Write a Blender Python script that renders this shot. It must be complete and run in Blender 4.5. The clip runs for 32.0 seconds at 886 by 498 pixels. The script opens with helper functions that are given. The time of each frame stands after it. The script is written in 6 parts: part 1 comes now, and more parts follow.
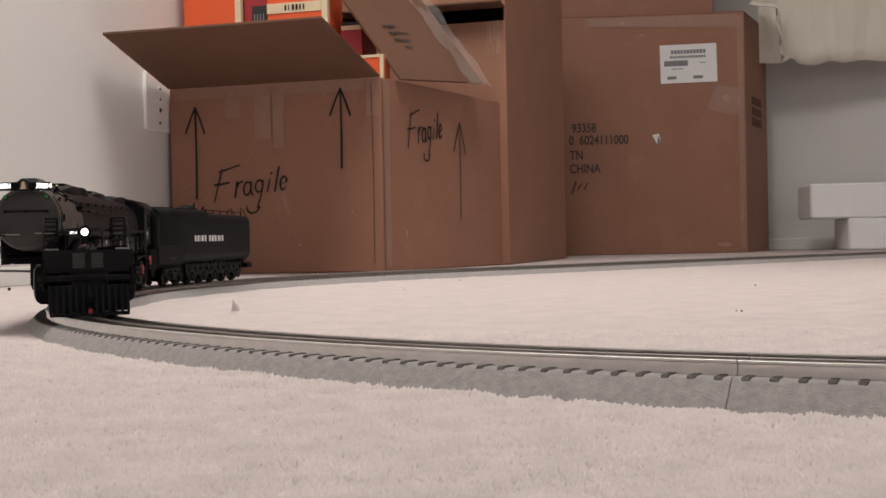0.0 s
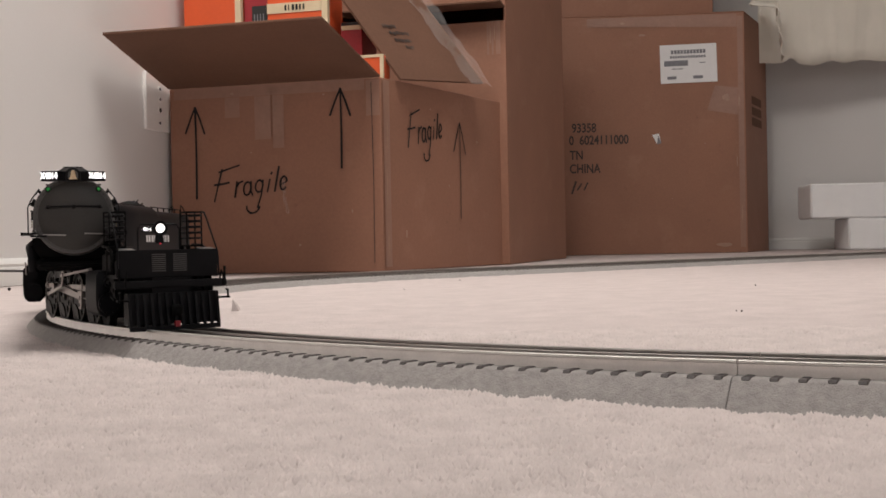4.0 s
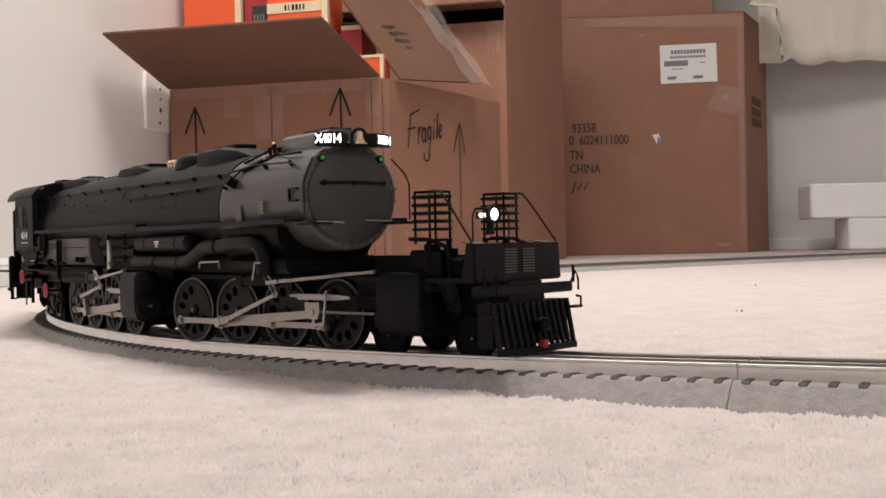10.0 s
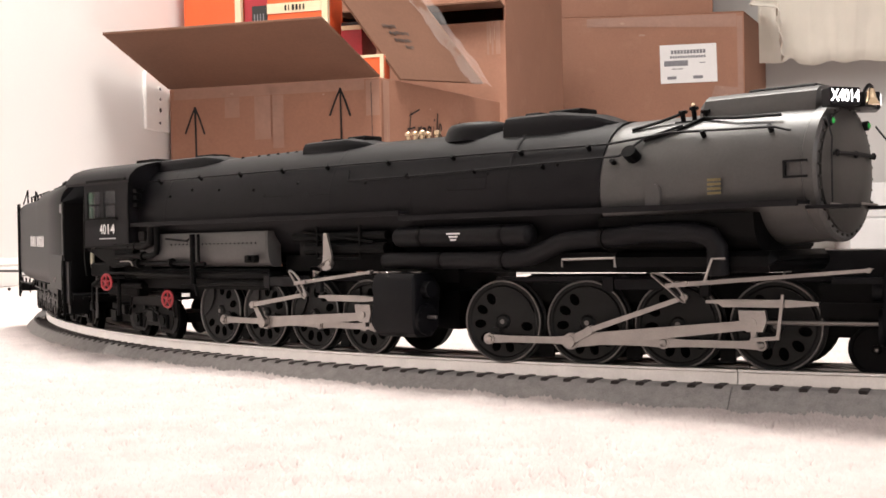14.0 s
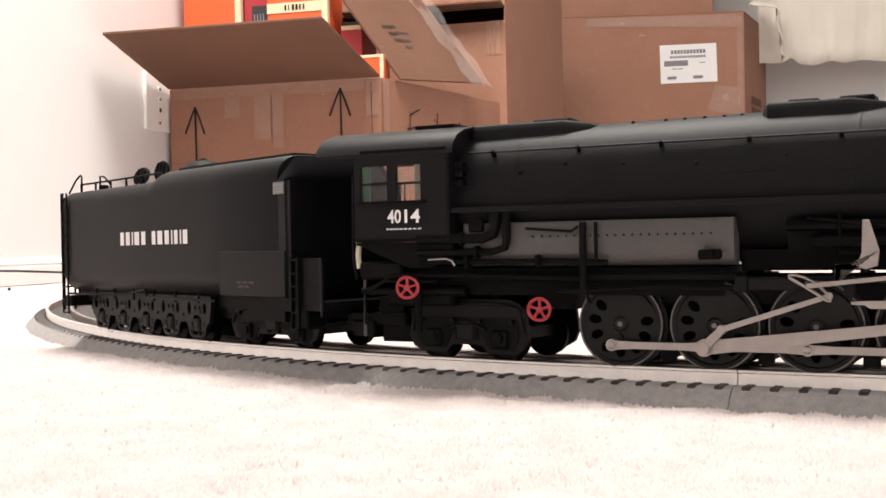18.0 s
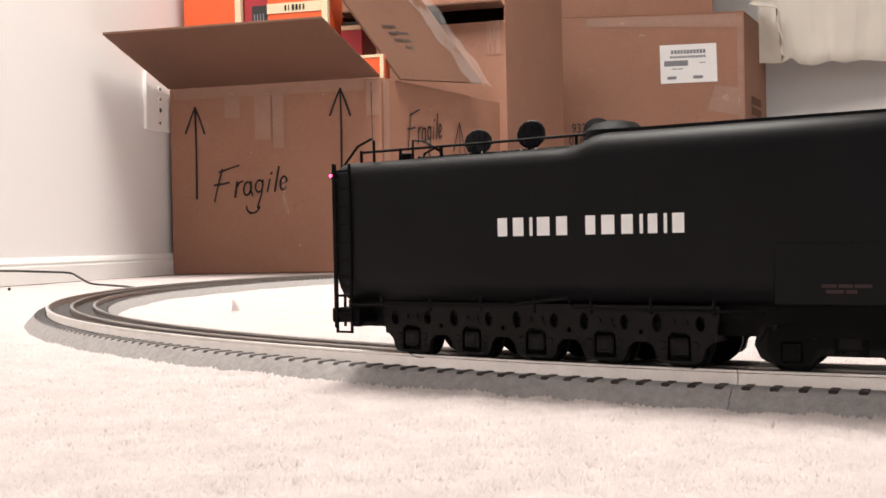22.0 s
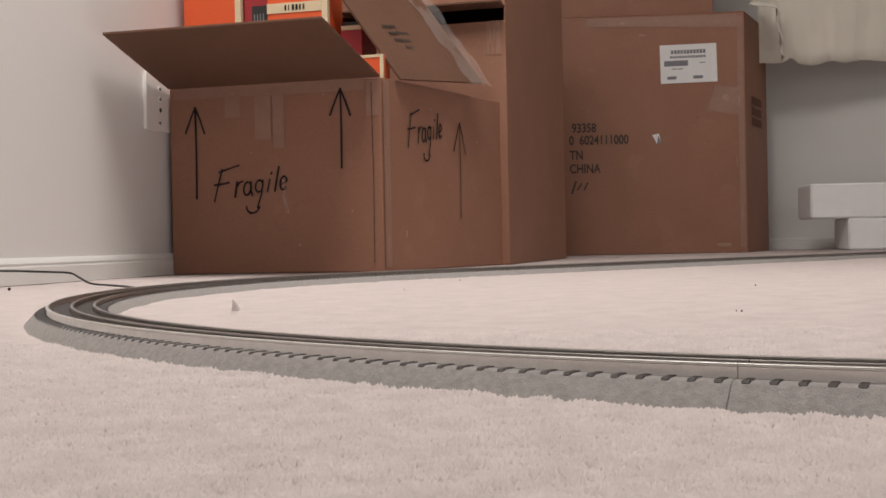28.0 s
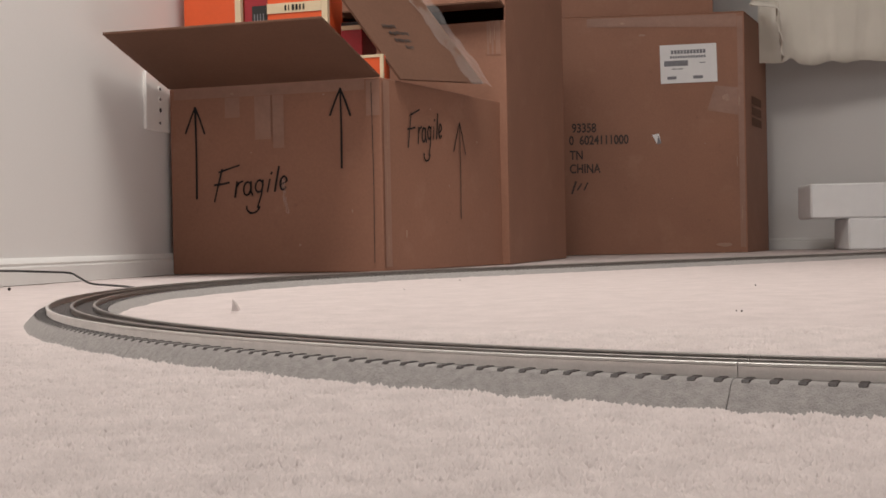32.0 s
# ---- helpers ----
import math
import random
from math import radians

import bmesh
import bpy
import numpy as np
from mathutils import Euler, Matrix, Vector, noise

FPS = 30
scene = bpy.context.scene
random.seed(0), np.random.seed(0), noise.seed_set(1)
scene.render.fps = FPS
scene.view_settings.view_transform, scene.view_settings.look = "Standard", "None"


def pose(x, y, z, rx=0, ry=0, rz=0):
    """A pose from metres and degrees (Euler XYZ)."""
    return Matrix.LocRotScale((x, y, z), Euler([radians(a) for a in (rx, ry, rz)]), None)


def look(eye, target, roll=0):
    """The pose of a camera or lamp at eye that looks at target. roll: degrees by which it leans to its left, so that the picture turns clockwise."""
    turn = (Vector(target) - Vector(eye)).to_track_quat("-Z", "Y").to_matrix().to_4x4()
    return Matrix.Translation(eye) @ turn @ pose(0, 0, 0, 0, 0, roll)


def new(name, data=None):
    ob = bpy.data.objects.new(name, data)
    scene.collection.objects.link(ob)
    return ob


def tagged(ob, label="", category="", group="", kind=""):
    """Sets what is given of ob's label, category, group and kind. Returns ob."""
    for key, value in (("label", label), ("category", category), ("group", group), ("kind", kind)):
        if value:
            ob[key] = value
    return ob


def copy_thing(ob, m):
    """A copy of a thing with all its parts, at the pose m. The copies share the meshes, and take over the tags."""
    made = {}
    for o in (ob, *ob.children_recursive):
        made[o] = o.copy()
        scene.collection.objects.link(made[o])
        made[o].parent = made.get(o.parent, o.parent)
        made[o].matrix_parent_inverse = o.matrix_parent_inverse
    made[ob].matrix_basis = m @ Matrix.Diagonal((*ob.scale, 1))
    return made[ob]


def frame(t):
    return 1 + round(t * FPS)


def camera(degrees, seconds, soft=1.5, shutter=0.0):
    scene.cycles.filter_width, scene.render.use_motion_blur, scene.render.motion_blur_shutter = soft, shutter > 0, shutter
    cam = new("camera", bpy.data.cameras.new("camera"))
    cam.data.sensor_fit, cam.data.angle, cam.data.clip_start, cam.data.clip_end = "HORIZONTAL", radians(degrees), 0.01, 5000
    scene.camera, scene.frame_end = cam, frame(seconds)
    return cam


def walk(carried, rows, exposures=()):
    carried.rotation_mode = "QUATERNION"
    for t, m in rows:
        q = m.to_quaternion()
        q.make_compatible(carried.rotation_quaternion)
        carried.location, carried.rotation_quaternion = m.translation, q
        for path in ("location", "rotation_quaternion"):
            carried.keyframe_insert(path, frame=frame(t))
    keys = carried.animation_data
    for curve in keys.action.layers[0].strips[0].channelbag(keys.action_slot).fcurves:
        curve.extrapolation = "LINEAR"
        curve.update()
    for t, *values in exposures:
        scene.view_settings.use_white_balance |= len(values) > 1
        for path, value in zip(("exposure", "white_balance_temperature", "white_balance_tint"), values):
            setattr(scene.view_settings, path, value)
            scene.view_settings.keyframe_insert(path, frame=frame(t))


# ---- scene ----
from mathutils.geometry import tessellate_polygon

# The camera stands still on the carpet, beside a toy railway loop.
cam = camera(42.28, 32.0, soft=1.6)
EYE = (0.0, 0.0, 0.0615)
VIEW = look(EYE, (0.0, 1.0, 0.0615 - 0.0067), -1.146)
walk(cam, [(0.0, VIEW), (32.0, VIEW)], exposures=[(0.0, -0.33), (5.0, -0.33), (7.0, -0.24), (9.0, -0.08), (10.0, 0.08), (11.0, 0.35), (12.0, 0.65), (13.0, 0.8), (19.0, 0.85), (20.5, 0.83), (22.0, 0.57), (23.0, 0.28), (24.0, -0.12), (25.0, -0.3), (26.5, -0.34), (28.0, -0.34), (32.0, -0.34)])

# ---- room frame: origin on the left wall, a across the room, b along the left wall ----
WP = Vector((-0.764, 1.907, 0))
WD = Vector((0.2325, 0.9726, 0))
WN = Vector((0.9726, -0.2325, 0))
ROOM_YAW = math.degrees(math.atan2(WN.y, WN.x))
A_RIGHT, B_FAR, B_NEAR, CEIL = 4.3, 3.23, -3.6, 2.44


def room(a, b, z=0.0):
    v = WP + WN * a + WD * b
    return Vector((v.x, v.y, z))


# ---- light ----
world = bpy.data.worlds.new("room_world")
scene.world = world
world.use_nodes = True
world.node_tree.nodes["Background"].inputs[0].default_value = (0.75, 0.82, 1.0, 1)
world.node_tree.nodes["Background"].inputs[1].default_value = 0.3


def area_light(name, spot, target, sx, sy, watts, colour):
    d = bpy.data.lights.new(name, "AREA")
    d.shape, d.size, d.size_y, d.energy, d.color = "RECTANGLE", sx, sy, watts, colour
    ob = new(name, d)
    ob.matrix_world = look(spot, target)
    return ob


area_light("ceiling_light", (-0.12, 1.5, CEIL - 0.03), (-0.12, 1.5001, 0), 1.0, 1.0, 58, (1.0, 0.95, 0.89))
# Added fill lamp before the closed near wall; no window stands there.
area_light("window_daylight", room(2.9, B_NEAR + 0.06, 1.45), room(1.6, 0.5, 0.5), 1.8, 1.3, 22, (0.95, 0.97, 1.0))


# ---- materials ----
def mat(name, colour, rough=0.6, metal=0.0, var=0.12, scale=40.0, bump=0.15, fine=None, spec=0.5, dist=0.001, coord="Object", emit=None):
    """A surface with two scales of variation in tone and relief."""
    m = bpy.data.materials.new(name)
    m.use_nodes = True
    nt = m.node_tree
    n, l = nt.nodes, nt.links
    b = n["Principled BSDF"]
    tc = n.new("ShaderNodeTexCoord")
    n1 = n.new("ShaderNodeTexNoise"); n1.inputs["Scale"].default_value = scale; n1.inputs["Detail"].default_value = 5
    n2 = n.new("ShaderNodeTexNoise"); n2.inputs["Scale"].default_value = fine or scale * 9; n2.inputs["Detail"].default_value = 3
    for k in (n1, n2):
        l.new(tc.outputs[coord], k.inputs["Vector"])
    mx = n.new("ShaderNodeMath"); mx.operation = "MULTIPLY_ADD"; mx.inputs[1].default_value = 0.6
    l.new(n1.outputs["Fac"], mx.inputs[0])
    m2 = n.new("ShaderNodeMath"); m2.operation = "MULTIPLY"; m2.inputs[1].default_value = 0.4
    l.new(n2.outputs["Fac"], m2.inputs[0]); l.new(m2.outputs[0], mx.inputs[2])
    r = n.new("ShaderNodeValToRGB")
    e = r.color_ramp.elements
    e[0].position, e[1].position = 0.3, 0.7
    e[0].color = (*[max(0, c * (1 - var)) for c in colour], 1)
    e[1].color = (*[min(1, c * (1 + var)) for c in colour], 1)
    l.new(mx.outputs[0], r.inputs[0]); l.new(r.outputs[0], b.inputs["Base Color"])
    b.inputs["Roughness"].default_value, b.inputs["Metallic"].default_value = rough, metal
    b.inputs["Specular IOR Level"].default_value = spec
    if bump:
        bp = n.new("ShaderNodeBump"); bp.inputs["Strength"].default_value = bump; bp.inputs["Distance"].default_value = dist
        l.new(mx.outputs[0], bp.inputs["Height"]); l.new(bp.outputs[0], b.inputs["Normal"])
    if emit:
        b.inputs["Emission Color"].default_value, b.inputs["Emission Strength"].default_value = (*emit[0], 1), emit[1]
    return m


M = {}
M["wall"] = mat("wall_paint", (0.77, 0.75, 0.735), 0.7, var=0.025, scale=3, fine=240, bump=0.12, dist=0.002)
M["ceiling"] = mat("ceiling_paint", (0.86, 0.85, 0.83), 0.85, var=0.02, scale=3, fine=90, bump=0.2)
M["trim"] = mat("trim_paint", (0.8, 0.79, 0.77), 0.4, var=0.03, scale=8, bump=0.05)
M["carpet"] = mat("cream_carpet", (0.632, 0.553, 0.537), 0.95, var=0.1, scale=28, fine=520, bump=0.8, dist=0.003, spec=0.1)
M["tuft"] = mat("carpet_pile_yarn", (0.672, 0.593, 0.573), 0.95, var=0.12, scale=42, fine=240, bump=0, spec=0.1)


def cardboard(name, colour, worn):
    """Kraft board: faint flute lines, blotches and rubbed pale spots."""
    m = mat(name, colour, 0.62, var=0.1, scale=5, fine=160, bump=0.15, dist=0.002, spec=0.3)
    n, l = m.node_tree.nodes, m.node_tree.links
    b = n["Principled BSDF"]
    src = b.inputs["Base Color"].links[0].from_socket
    tc = n.new("ShaderNodeTexCoord")
    for scale, lo, hi, tone, amount in ((9.0, 0.56, 0.74, worn, 0.4), (26.0, 0.64, 0.76, tuple(c * 0.55 for c in colour), 0.5), (70.0, 0.7, 0.78, worn, 0.5)):
        k = n.new("ShaderNodeTexNoise"); k.inputs["Scale"].default_value = scale; k.inputs["Detail"].default_value = 6; k.inputs["Roughness"].default_value = 0.65
        l.new(tc.outputs["Object"], k.inputs["Vector"])
        r = n.new("ShaderNodeMapRange"); r.inputs["From Min"].default_value = lo; r.inputs["From Max"].default_value = hi; r.inputs["To Max"].default_value = amount
        l.new(k.outputs["Fac"], r.inputs["Value"])
        mx = n.new("ShaderNodeMix"); mx.data_type = "RGBA"
        l.new(r.outputs["Result"], mx.inputs["Factor"])
        l.new(src, mx.inputs[6])
        mx.inputs[7].default_value = (*tone, 1)
        src = mx.outputs[2]
    l.new(src, b.inputs["Base Color"])
    return m


M["card"] = cardboard("brown_cardboard", (0.307, 0.152, 0.1), (0.4, 0.225, 0.158))
M["scuff"] = mat("rubbed_cardboard", (0.37, 0.225, 0.165), 0.6, var=0.2, scale=60, bump=0.1)
# Shade of the flap undersides put into a darker board colour; side print shares it.
M["card_dark"] = mat("cardboard_inside", (0.15, 0.078, 0.052), 0.85, var=0.12, scale=6, fine=150, bump=0.1, spec=0.2)
M["ink"] = mat("black_marker_ink", (0.01, 0.008, 0.008), 0.8, var=0.3, scale=60, bump=0)
M["print"] = mat("printed_ink", (0.05, 0.035, 0.03), 0.7, var=0.4, scale=180, bump=0)
M["label"] = mat("white_label", (0.78, 0.77, 0.77), 0.5, var=0.03, scale=30, bump=0.02)
M["bar"] = mat("label_bars", (0.2, 0.2, 0.22), 0.6, var=0.2, scale=60, bump=0)
M["orange"] = mat("orange_card", (0.78, 0.115, 0.03), 0.45, var=0.05, scale=12, bump=0.05)
M["cream"] = mat("cream_card", (0.75, 0.62, 0.42), 0.5, var=0.05, scale=14, bump=0.05)
M["foam"] = mat("white_foam", (0.93, 0.93, 0.935), 0.8, var=0.03, scale=25, fine=220, bump=0.25)
M["cloth"] = mat("cream_curtain_cloth", (0.8, 0.755, 0.67), 0.9, var=0.05, scale=9, fine=500, bump=0.2, spec=0.15)
M["cable"] = mat("black_cable", (0.02, 0.02, 0.02), 0.5, var=0.2, bump=0)
M["plastic"] = mat("ivory_plate", (0.9, 0.885, 0.86), 0.35, var=0.02, bump=0)
M["slot"] = mat("dark_slot", (0.03, 0.03, 0.03), 0.6, bump=0)
M["roadbed"] = mat("grey_roadbed", (0.36, 0.338, 0.326), 0.8, var=0.2, scale=260, fine=1400, bump=0.9, dist=0.0012, spec=0.25)
M["tie"] = mat("dark_tie", (0.032, 0.022, 0.02), 0.6, var=0.3, scale=200, bump=0.3)
M["rail"] = mat("nickel_rail", (0.74, 0.72, 0.7), 0.34, 1.0, var=0.1, scale=120, bump=0.06)
M["rail_grey"] = mat("dulled_rail", (0.33, 0.31, 0.295), 0.34, 1.0, var=0.14, scale=120, bump=0.06)
M["rail_dark"] = mat("blackened_rail", (0.16, 0.15, 0.145), 0.4, 0.9, var=0.15, scale=120, bump=0.06)
M["black"] = mat("satin_black_enamel", (0.0072, 0.0066, 0.0078), 0.5, var=0.3, scale=70, fine=900, bump=0.06, spec=0.13)
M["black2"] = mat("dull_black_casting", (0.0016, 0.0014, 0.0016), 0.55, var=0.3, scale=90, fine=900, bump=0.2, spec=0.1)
M["cast"] = mat("painted_casting", (0.0062, 0.0058, 0.0058), 0.5, var=0.3, scale=90, fine=900, bump=0.15, spec=0.15)
M["tender"] = mat("satin_black_tender", (0.0054, 0.0053, 0.0065), 0.46, var=0.2, scale=30, fine=700, bump=0.04, spec=0.12)
M["graphite"] = mat("graphite_grey_paint", (0.07, 0.067, 0.065), 0.38, 0.1, var=0.14, scale=60, fine=900, bump=0.08)
M["graphite2"] = mat("firebox_grey_paint", (0.08, 0.076, 0.075), 0.5, 0.2, var=0.16, scale=60, fine=900, bump=0.1)
M["steel"] = mat("bright_steel_rod", (0.34, 0.315, 0.3), 0.38, 0.9, var=0.12, scale=160, bump=0.08)
M["brass"] = mat("polished_brass", (0.8, 0.62, 0.42), 0.25, 1.0, var=0.1, scale=150, bump=0.05)
M["red"] = mat("red_paint", (0.36, 0.025, 0.035), 0.5, var=0.1, scale=150, bump=0.05)
M["faded_red"] = mat("faded_red_print", (0.022, 0.002, 0.004), 0.5, var=0.3, scale=200, bump=0)
M["green"] = mat("green_paint", (0.01, 0.075, 0.032), 0.5, var=0.1, scale=150, bump=0.05)
M["white"] = mat("white_lettering", (0.8, 0.8, 0.8), 0.5, var=0.05, scale=200, bump=0)
M["lamp"] = mat("lit_lens", (0.9, 0.9, 0.9), 0.3, bump=0, emit=((1.0, 0.93, 0.88), 3.5))
M["board"] = mat("lit_number_glass", (0.9, 0.9, 0.9), 0.3, bump=0, emit=((1.0, 0.97, 0.95), 3.2))
M["green_lens"] = mat("green_lens", (0.02, 0.3, 0.05), 0.15, bump=0, emit=((0.05, 0.9, 0.15), 0.06))
M["red_glow"] = mat("dim_red_lens", (0.5, 0.02, 0.03), 0.2, bump=0, emit=((1.0, 0.06, 0.1), 0.8))
M["dull_brass"] = mat("dull_brass", (0.2, 0.16, 0.08), 0.45, 0.7, var=0.2, scale=150, bump=0.05)
M["red_lamp"] = mat("lit_red_lens", (0.6, 0.02, 0.05), 0.2, bump=0, emit=((1.0, 0.05, 0.22), 6.0))


def clear_film():
    m = bpy.data.materials.new("clear_film")
    m.use_nodes = True
    b = m.node_tree.nodes["Principled BSDF"]
    b.inputs["Base Color"].default_value = (0.95, 0.93, 0.92, 1)
    b.inputs["Roughness"].default_value = 0.12
    b.inputs["IOR"].default_value = 1.45
    b.inputs["Alpha"].default_value = 0.1
    return m


M["film"] = clear_film()
# Grey tint stands in for the reflection on the cab glass.
M["pane"] = mat("dusty_pane", (0.3, 0.3, 0.31), 0.2, var=0.1, bump=0)
M["pane"].node_tree.nodes["Principled BSDF"].inputs["Alpha"].default_value = 0.1
M["roll"] = mat("pale_canvas", (0.62, 0.6, 0.46), 0.8, var=0.1, scale=200, bump=0.1)
M["plate"] = mat("grey_data_plate", (0.16, 0.155, 0.145), 0.5, var=0.1, bump=0)
M["door"] = mat("dark_graphite_door", (0.036, 0.033, 0.03), 0.5, 0.1, var=0.16, scale=60, fine=900, bump=0.1)
M["tape"] = mat("packing_tape", (0.31, 0.168, 0.118), 0.36, var=0.1, scale=30, fine=90, bump=0.25, dist=0.002)
M["wheel_face"] = mat("wheel_casting", (0.0038, 0.0035, 0.0035), 0.5, var=0.3, scale=90, fine=900, bump=0.1, spec=0.25)
# Near-black for the oval patches that paint shaded wheel openings.
M["hole"] = mat("dark_hole", (0.0008, 0.0008, 0.0008), 0.8, bump=0, spec=0.02)


# ---- mesh building ----
class Shape:
    """Collects plain solids into one mesh."""

    def __init__(self):
        self.v, self.f, self.cuts = [], [], []

    def add(self, verts, faces, m=None):
        k = len(self.v)
        self.cuts.append((k, len(self.f)))
        if m is not None:
            verts = [m @ Vector(p) for p in verts]
        self.v += [tuple(p) for p in verts]
        self.f += [tuple(i + k for i in q) for q in faces]
        return self

    def box(self, x0, x1, y0, y1, z0, z1, m=None, c=0.0):
        """A block; c cuts its edges along x."""
        if c <= 0:
            v = [(x, y, z) for x in (x0, x1) for y in (y0, y1) for z in (z0, z1)]
            return self.add(v, [(0, 1, 3, 2), (4, 6, 7, 5), (0, 4, 5, 1), (2, 3, 7, 6), (0, 2, 6, 4), (1, 5, 7, 3)], m)
        v, ring = [], []
        for x, k in ((x0, c), (x0 + c, 0), (x1 - c, 0), (x1, c)):
            a, b, d, e = y0 + k, y1 - k, z0 + k, z1 - k
            g = c
            ring.append([(x, a + g, d), (x, b - g, d), (x, b, d + g), (x, b, e - g), (x, b - g, e), (x, a + g, e), (x, a, e - g), (x, a, d + g)])
        for r in ring:
            v += r
        f = [tuple(range(7, -1, -1)), tuple(range(24, 32))]
        for i in range(3):
            f += [(i * 8 + j, i * 8 + (j + 1) % 8, i * 8 + 8 + (j + 1) % 8, i * 8 + 8 + j) for j in range(8)]
        return self.add(v, f, m)

    def cyl(self, p0, p1, r0, r1=None, n=12, m=None, caps=True):
        p0, p1 = Vector(p0), Vector(p1)
        r1 = r0 if r1 is None else r1
        d = (p1 - p0).normalized()
        u = d.orthogonal().normalized()
        w = d.cross(u)
        v = []
        for p, r in ((p0, r0), (p1, r1)):
            v += [p + (u * math.cos(2 * math.pi * i / n) + w * math.sin(2 * math.pi * i / n)) * r for i in range(n)]
        f = [(i, (i + 1) % n, n + (i + 1) % n, n + i) for i in range(n)]
        if caps:
            f += [tuple(range(n - 1, -1, -1)), tuple(range(n, 2 * n))]
        return self.add(v, f, m)

    def tube(self, pts, r, n=6, m=None, closed=False):
        """A round bar along points."""
        pts = [Vector(p) for p in pts]
        v, f, k = [], [], len(pts)
        up = None
        for i, p in enumerate(pts):
            a = pts[i - 1] if (i or closed) else p
            b = pts[(i + 1) % k] if (i < k - 1 or closed) else p
            d = (b - a).normalized()
            if up is None:
                up = d.orthogonal().normalized()
            up = (up - d * up.dot(d)).normalized()
            w = d.cross(up)
            v += [p + (up * math.cos(2 * math.pi * j / n) + w * math.sin(2 * math.pi * j / n)) * r for j in range(n)]
        for i in range(k if closed else k - 1):
            o = (i + 1) % k
            f += [(i * n + j, i * n + (j + 1) % n, o * n + (j + 1) % n, o * n + j) for j in range(n)]
        if not closed:
            f += [tuple(range(n - 1, -1, -1)), tuple(range((k - 1) * n, k * n))]
        return self.add(v, f, m)

    def lathe(self, prof, base, axis, n=20, m=None, caps=True):
        """Turns (distance along axis, radius) pairs."""
        base, d = Vector(base), Vector(axis).normalized()
        u = d.orthogonal().normalized()
        w = d.cross(u)
        v, f = [], []
        for h, r in prof:
            v += [base + d * h + (u * math.cos(2 * math.pi * i / n) + w * math.sin(2 * math.pi * i / n)) * max(r, 1e-5) for i in range(n)]
        for k in range(len(prof) - 1):
            f += [(k * n + i, k * n + (i + 1) % n, (k + 1) * n + (i + 1) % n, (k + 1) * n + i) for i in range(n)]
        if caps:
            f += [tuple(range(n - 1, -1, -1)), tuple(range((len(prof) - 1) * n, len(prof) * n))]
        return self.add(v, f, m)

    def loft(self, rings, m=None, caps=True):
        n = len(rings[0])
        v = [p for r in rings for p in r]
        f = []
        for k in range(len(rings) - 1):
            f += [(k * n + i, k * n + (i + 1) % n, (k + 1) * n + (i + 1) % n, (k + 1) * n + i) for i in range(n)]
        if caps:
            f += [tuple(range(n - 1, -1, -1)), tuple(range((len(rings) - 1) * n, len(rings) * n))]
        return self.add(v, f, m)

    def plate(self, outline, y0, y1, m=None):
        """An x-z outline given thickness along y."""
        n = len(outline)
        v = [(x, y0, z) for x, z in outline] + [(x, y1, z) for x, z in outline]
        f = [tuple(range(n)), tuple(range(2 * n - 1, n - 1, -1))]
        f += [(i, n + i, n + (i + 1) % n, (i + 1) % n) for i in range(n)]
        return self.add(v, f, m)

    def pierced(self, outline, holes, y0, y1):
        """A plate with openings through it."""
        loops = [outline] + holes
        flat = [q for loop in loops for q in loop]
        n = len(flat)
        tris = tessellate_polygon([[Vector((x, z, 0)) for x, z in loop] for loop in loops])
        f = [tuple(t) for t in tris] + [tuple(n + i for i in reversed(t)) for t in tris]
        k = 0
        for loop in loops:
            c = len(loop)
            f += [(k + i, n + k + i, n + k + (i + 1) % c, k + (i + 1) % c) for i in range(c)]
            k += c
        return self.add([(x, y0, z) for x, z in flat] + [(x, y1, z) for x, z in flat], f)

    def dome(self, c, r, n=10, squash=1.0, m=None):
        prof = [(-r * squash * math.cos(math.pi * i / n), r * math.sin(math.pi * i / n)) for i in range(n + 1)]
        return self.lathe(prof, c, (0, 0, 1), 12, m)


def mesh_of(name, shape, material, smooth=35):
    me = bpy.data.meshes.new(name)
    me.from_pydata(shape.v, [], shape.f)
    bm = bmesh.new()
    bm.from_mesh(me)
    bmesh.ops.recalc_face_normals(bm, faces=bm.faces)
    bm.to_mesh(me)
    bm.free()
    me.materials.append(material)
    if smooth:
        me.shade_smooth()
        me.set_sharp_from_angle(angle=radians(smooth))
    return me


def mesh_of_many(name, shapes, smooth=35):
    """One mesh of several shapes, each with its own material."""
    s, ids = Shape(), []
    for i, (shape, _) in enumerate(shapes):
        s.add(shape.v, shape.f)
        ids += [i] * len(shape.f)
    me = mesh_of(name, s, shapes[0][1], smooth)
    for _, m in shapes[1:]:
        me.materials.append(m)
    me.polygons.foreach_set("material_index", ids)
    return me


def part(name, shape, material, parent, label="", at=None, smooth=35):
    ob = new(name, mesh_of(name, shape, material, smooth))
    ob.parent = parent
    if at is not None:
        ob.matrix_basis = at
    if label:
        ob["label"] = label
    return ob


def pieces(name, shape, material, parent, label="", at=None, smooth=35):
    """Each solid of the shape as a part of its own."""
    ends = shape.cuts[1:] + [(len(shape.v), len(shape.f))]
    for (v0, f0), (v1, f1) in zip(shape.cuts, ends):
        s = Shape()
        s.add(shape.v[v0:v1], [tuple(i - v0 for i in q) for q in shape.f[f0:f1]])
        part(name, s, material, parent, label, at, smooth)


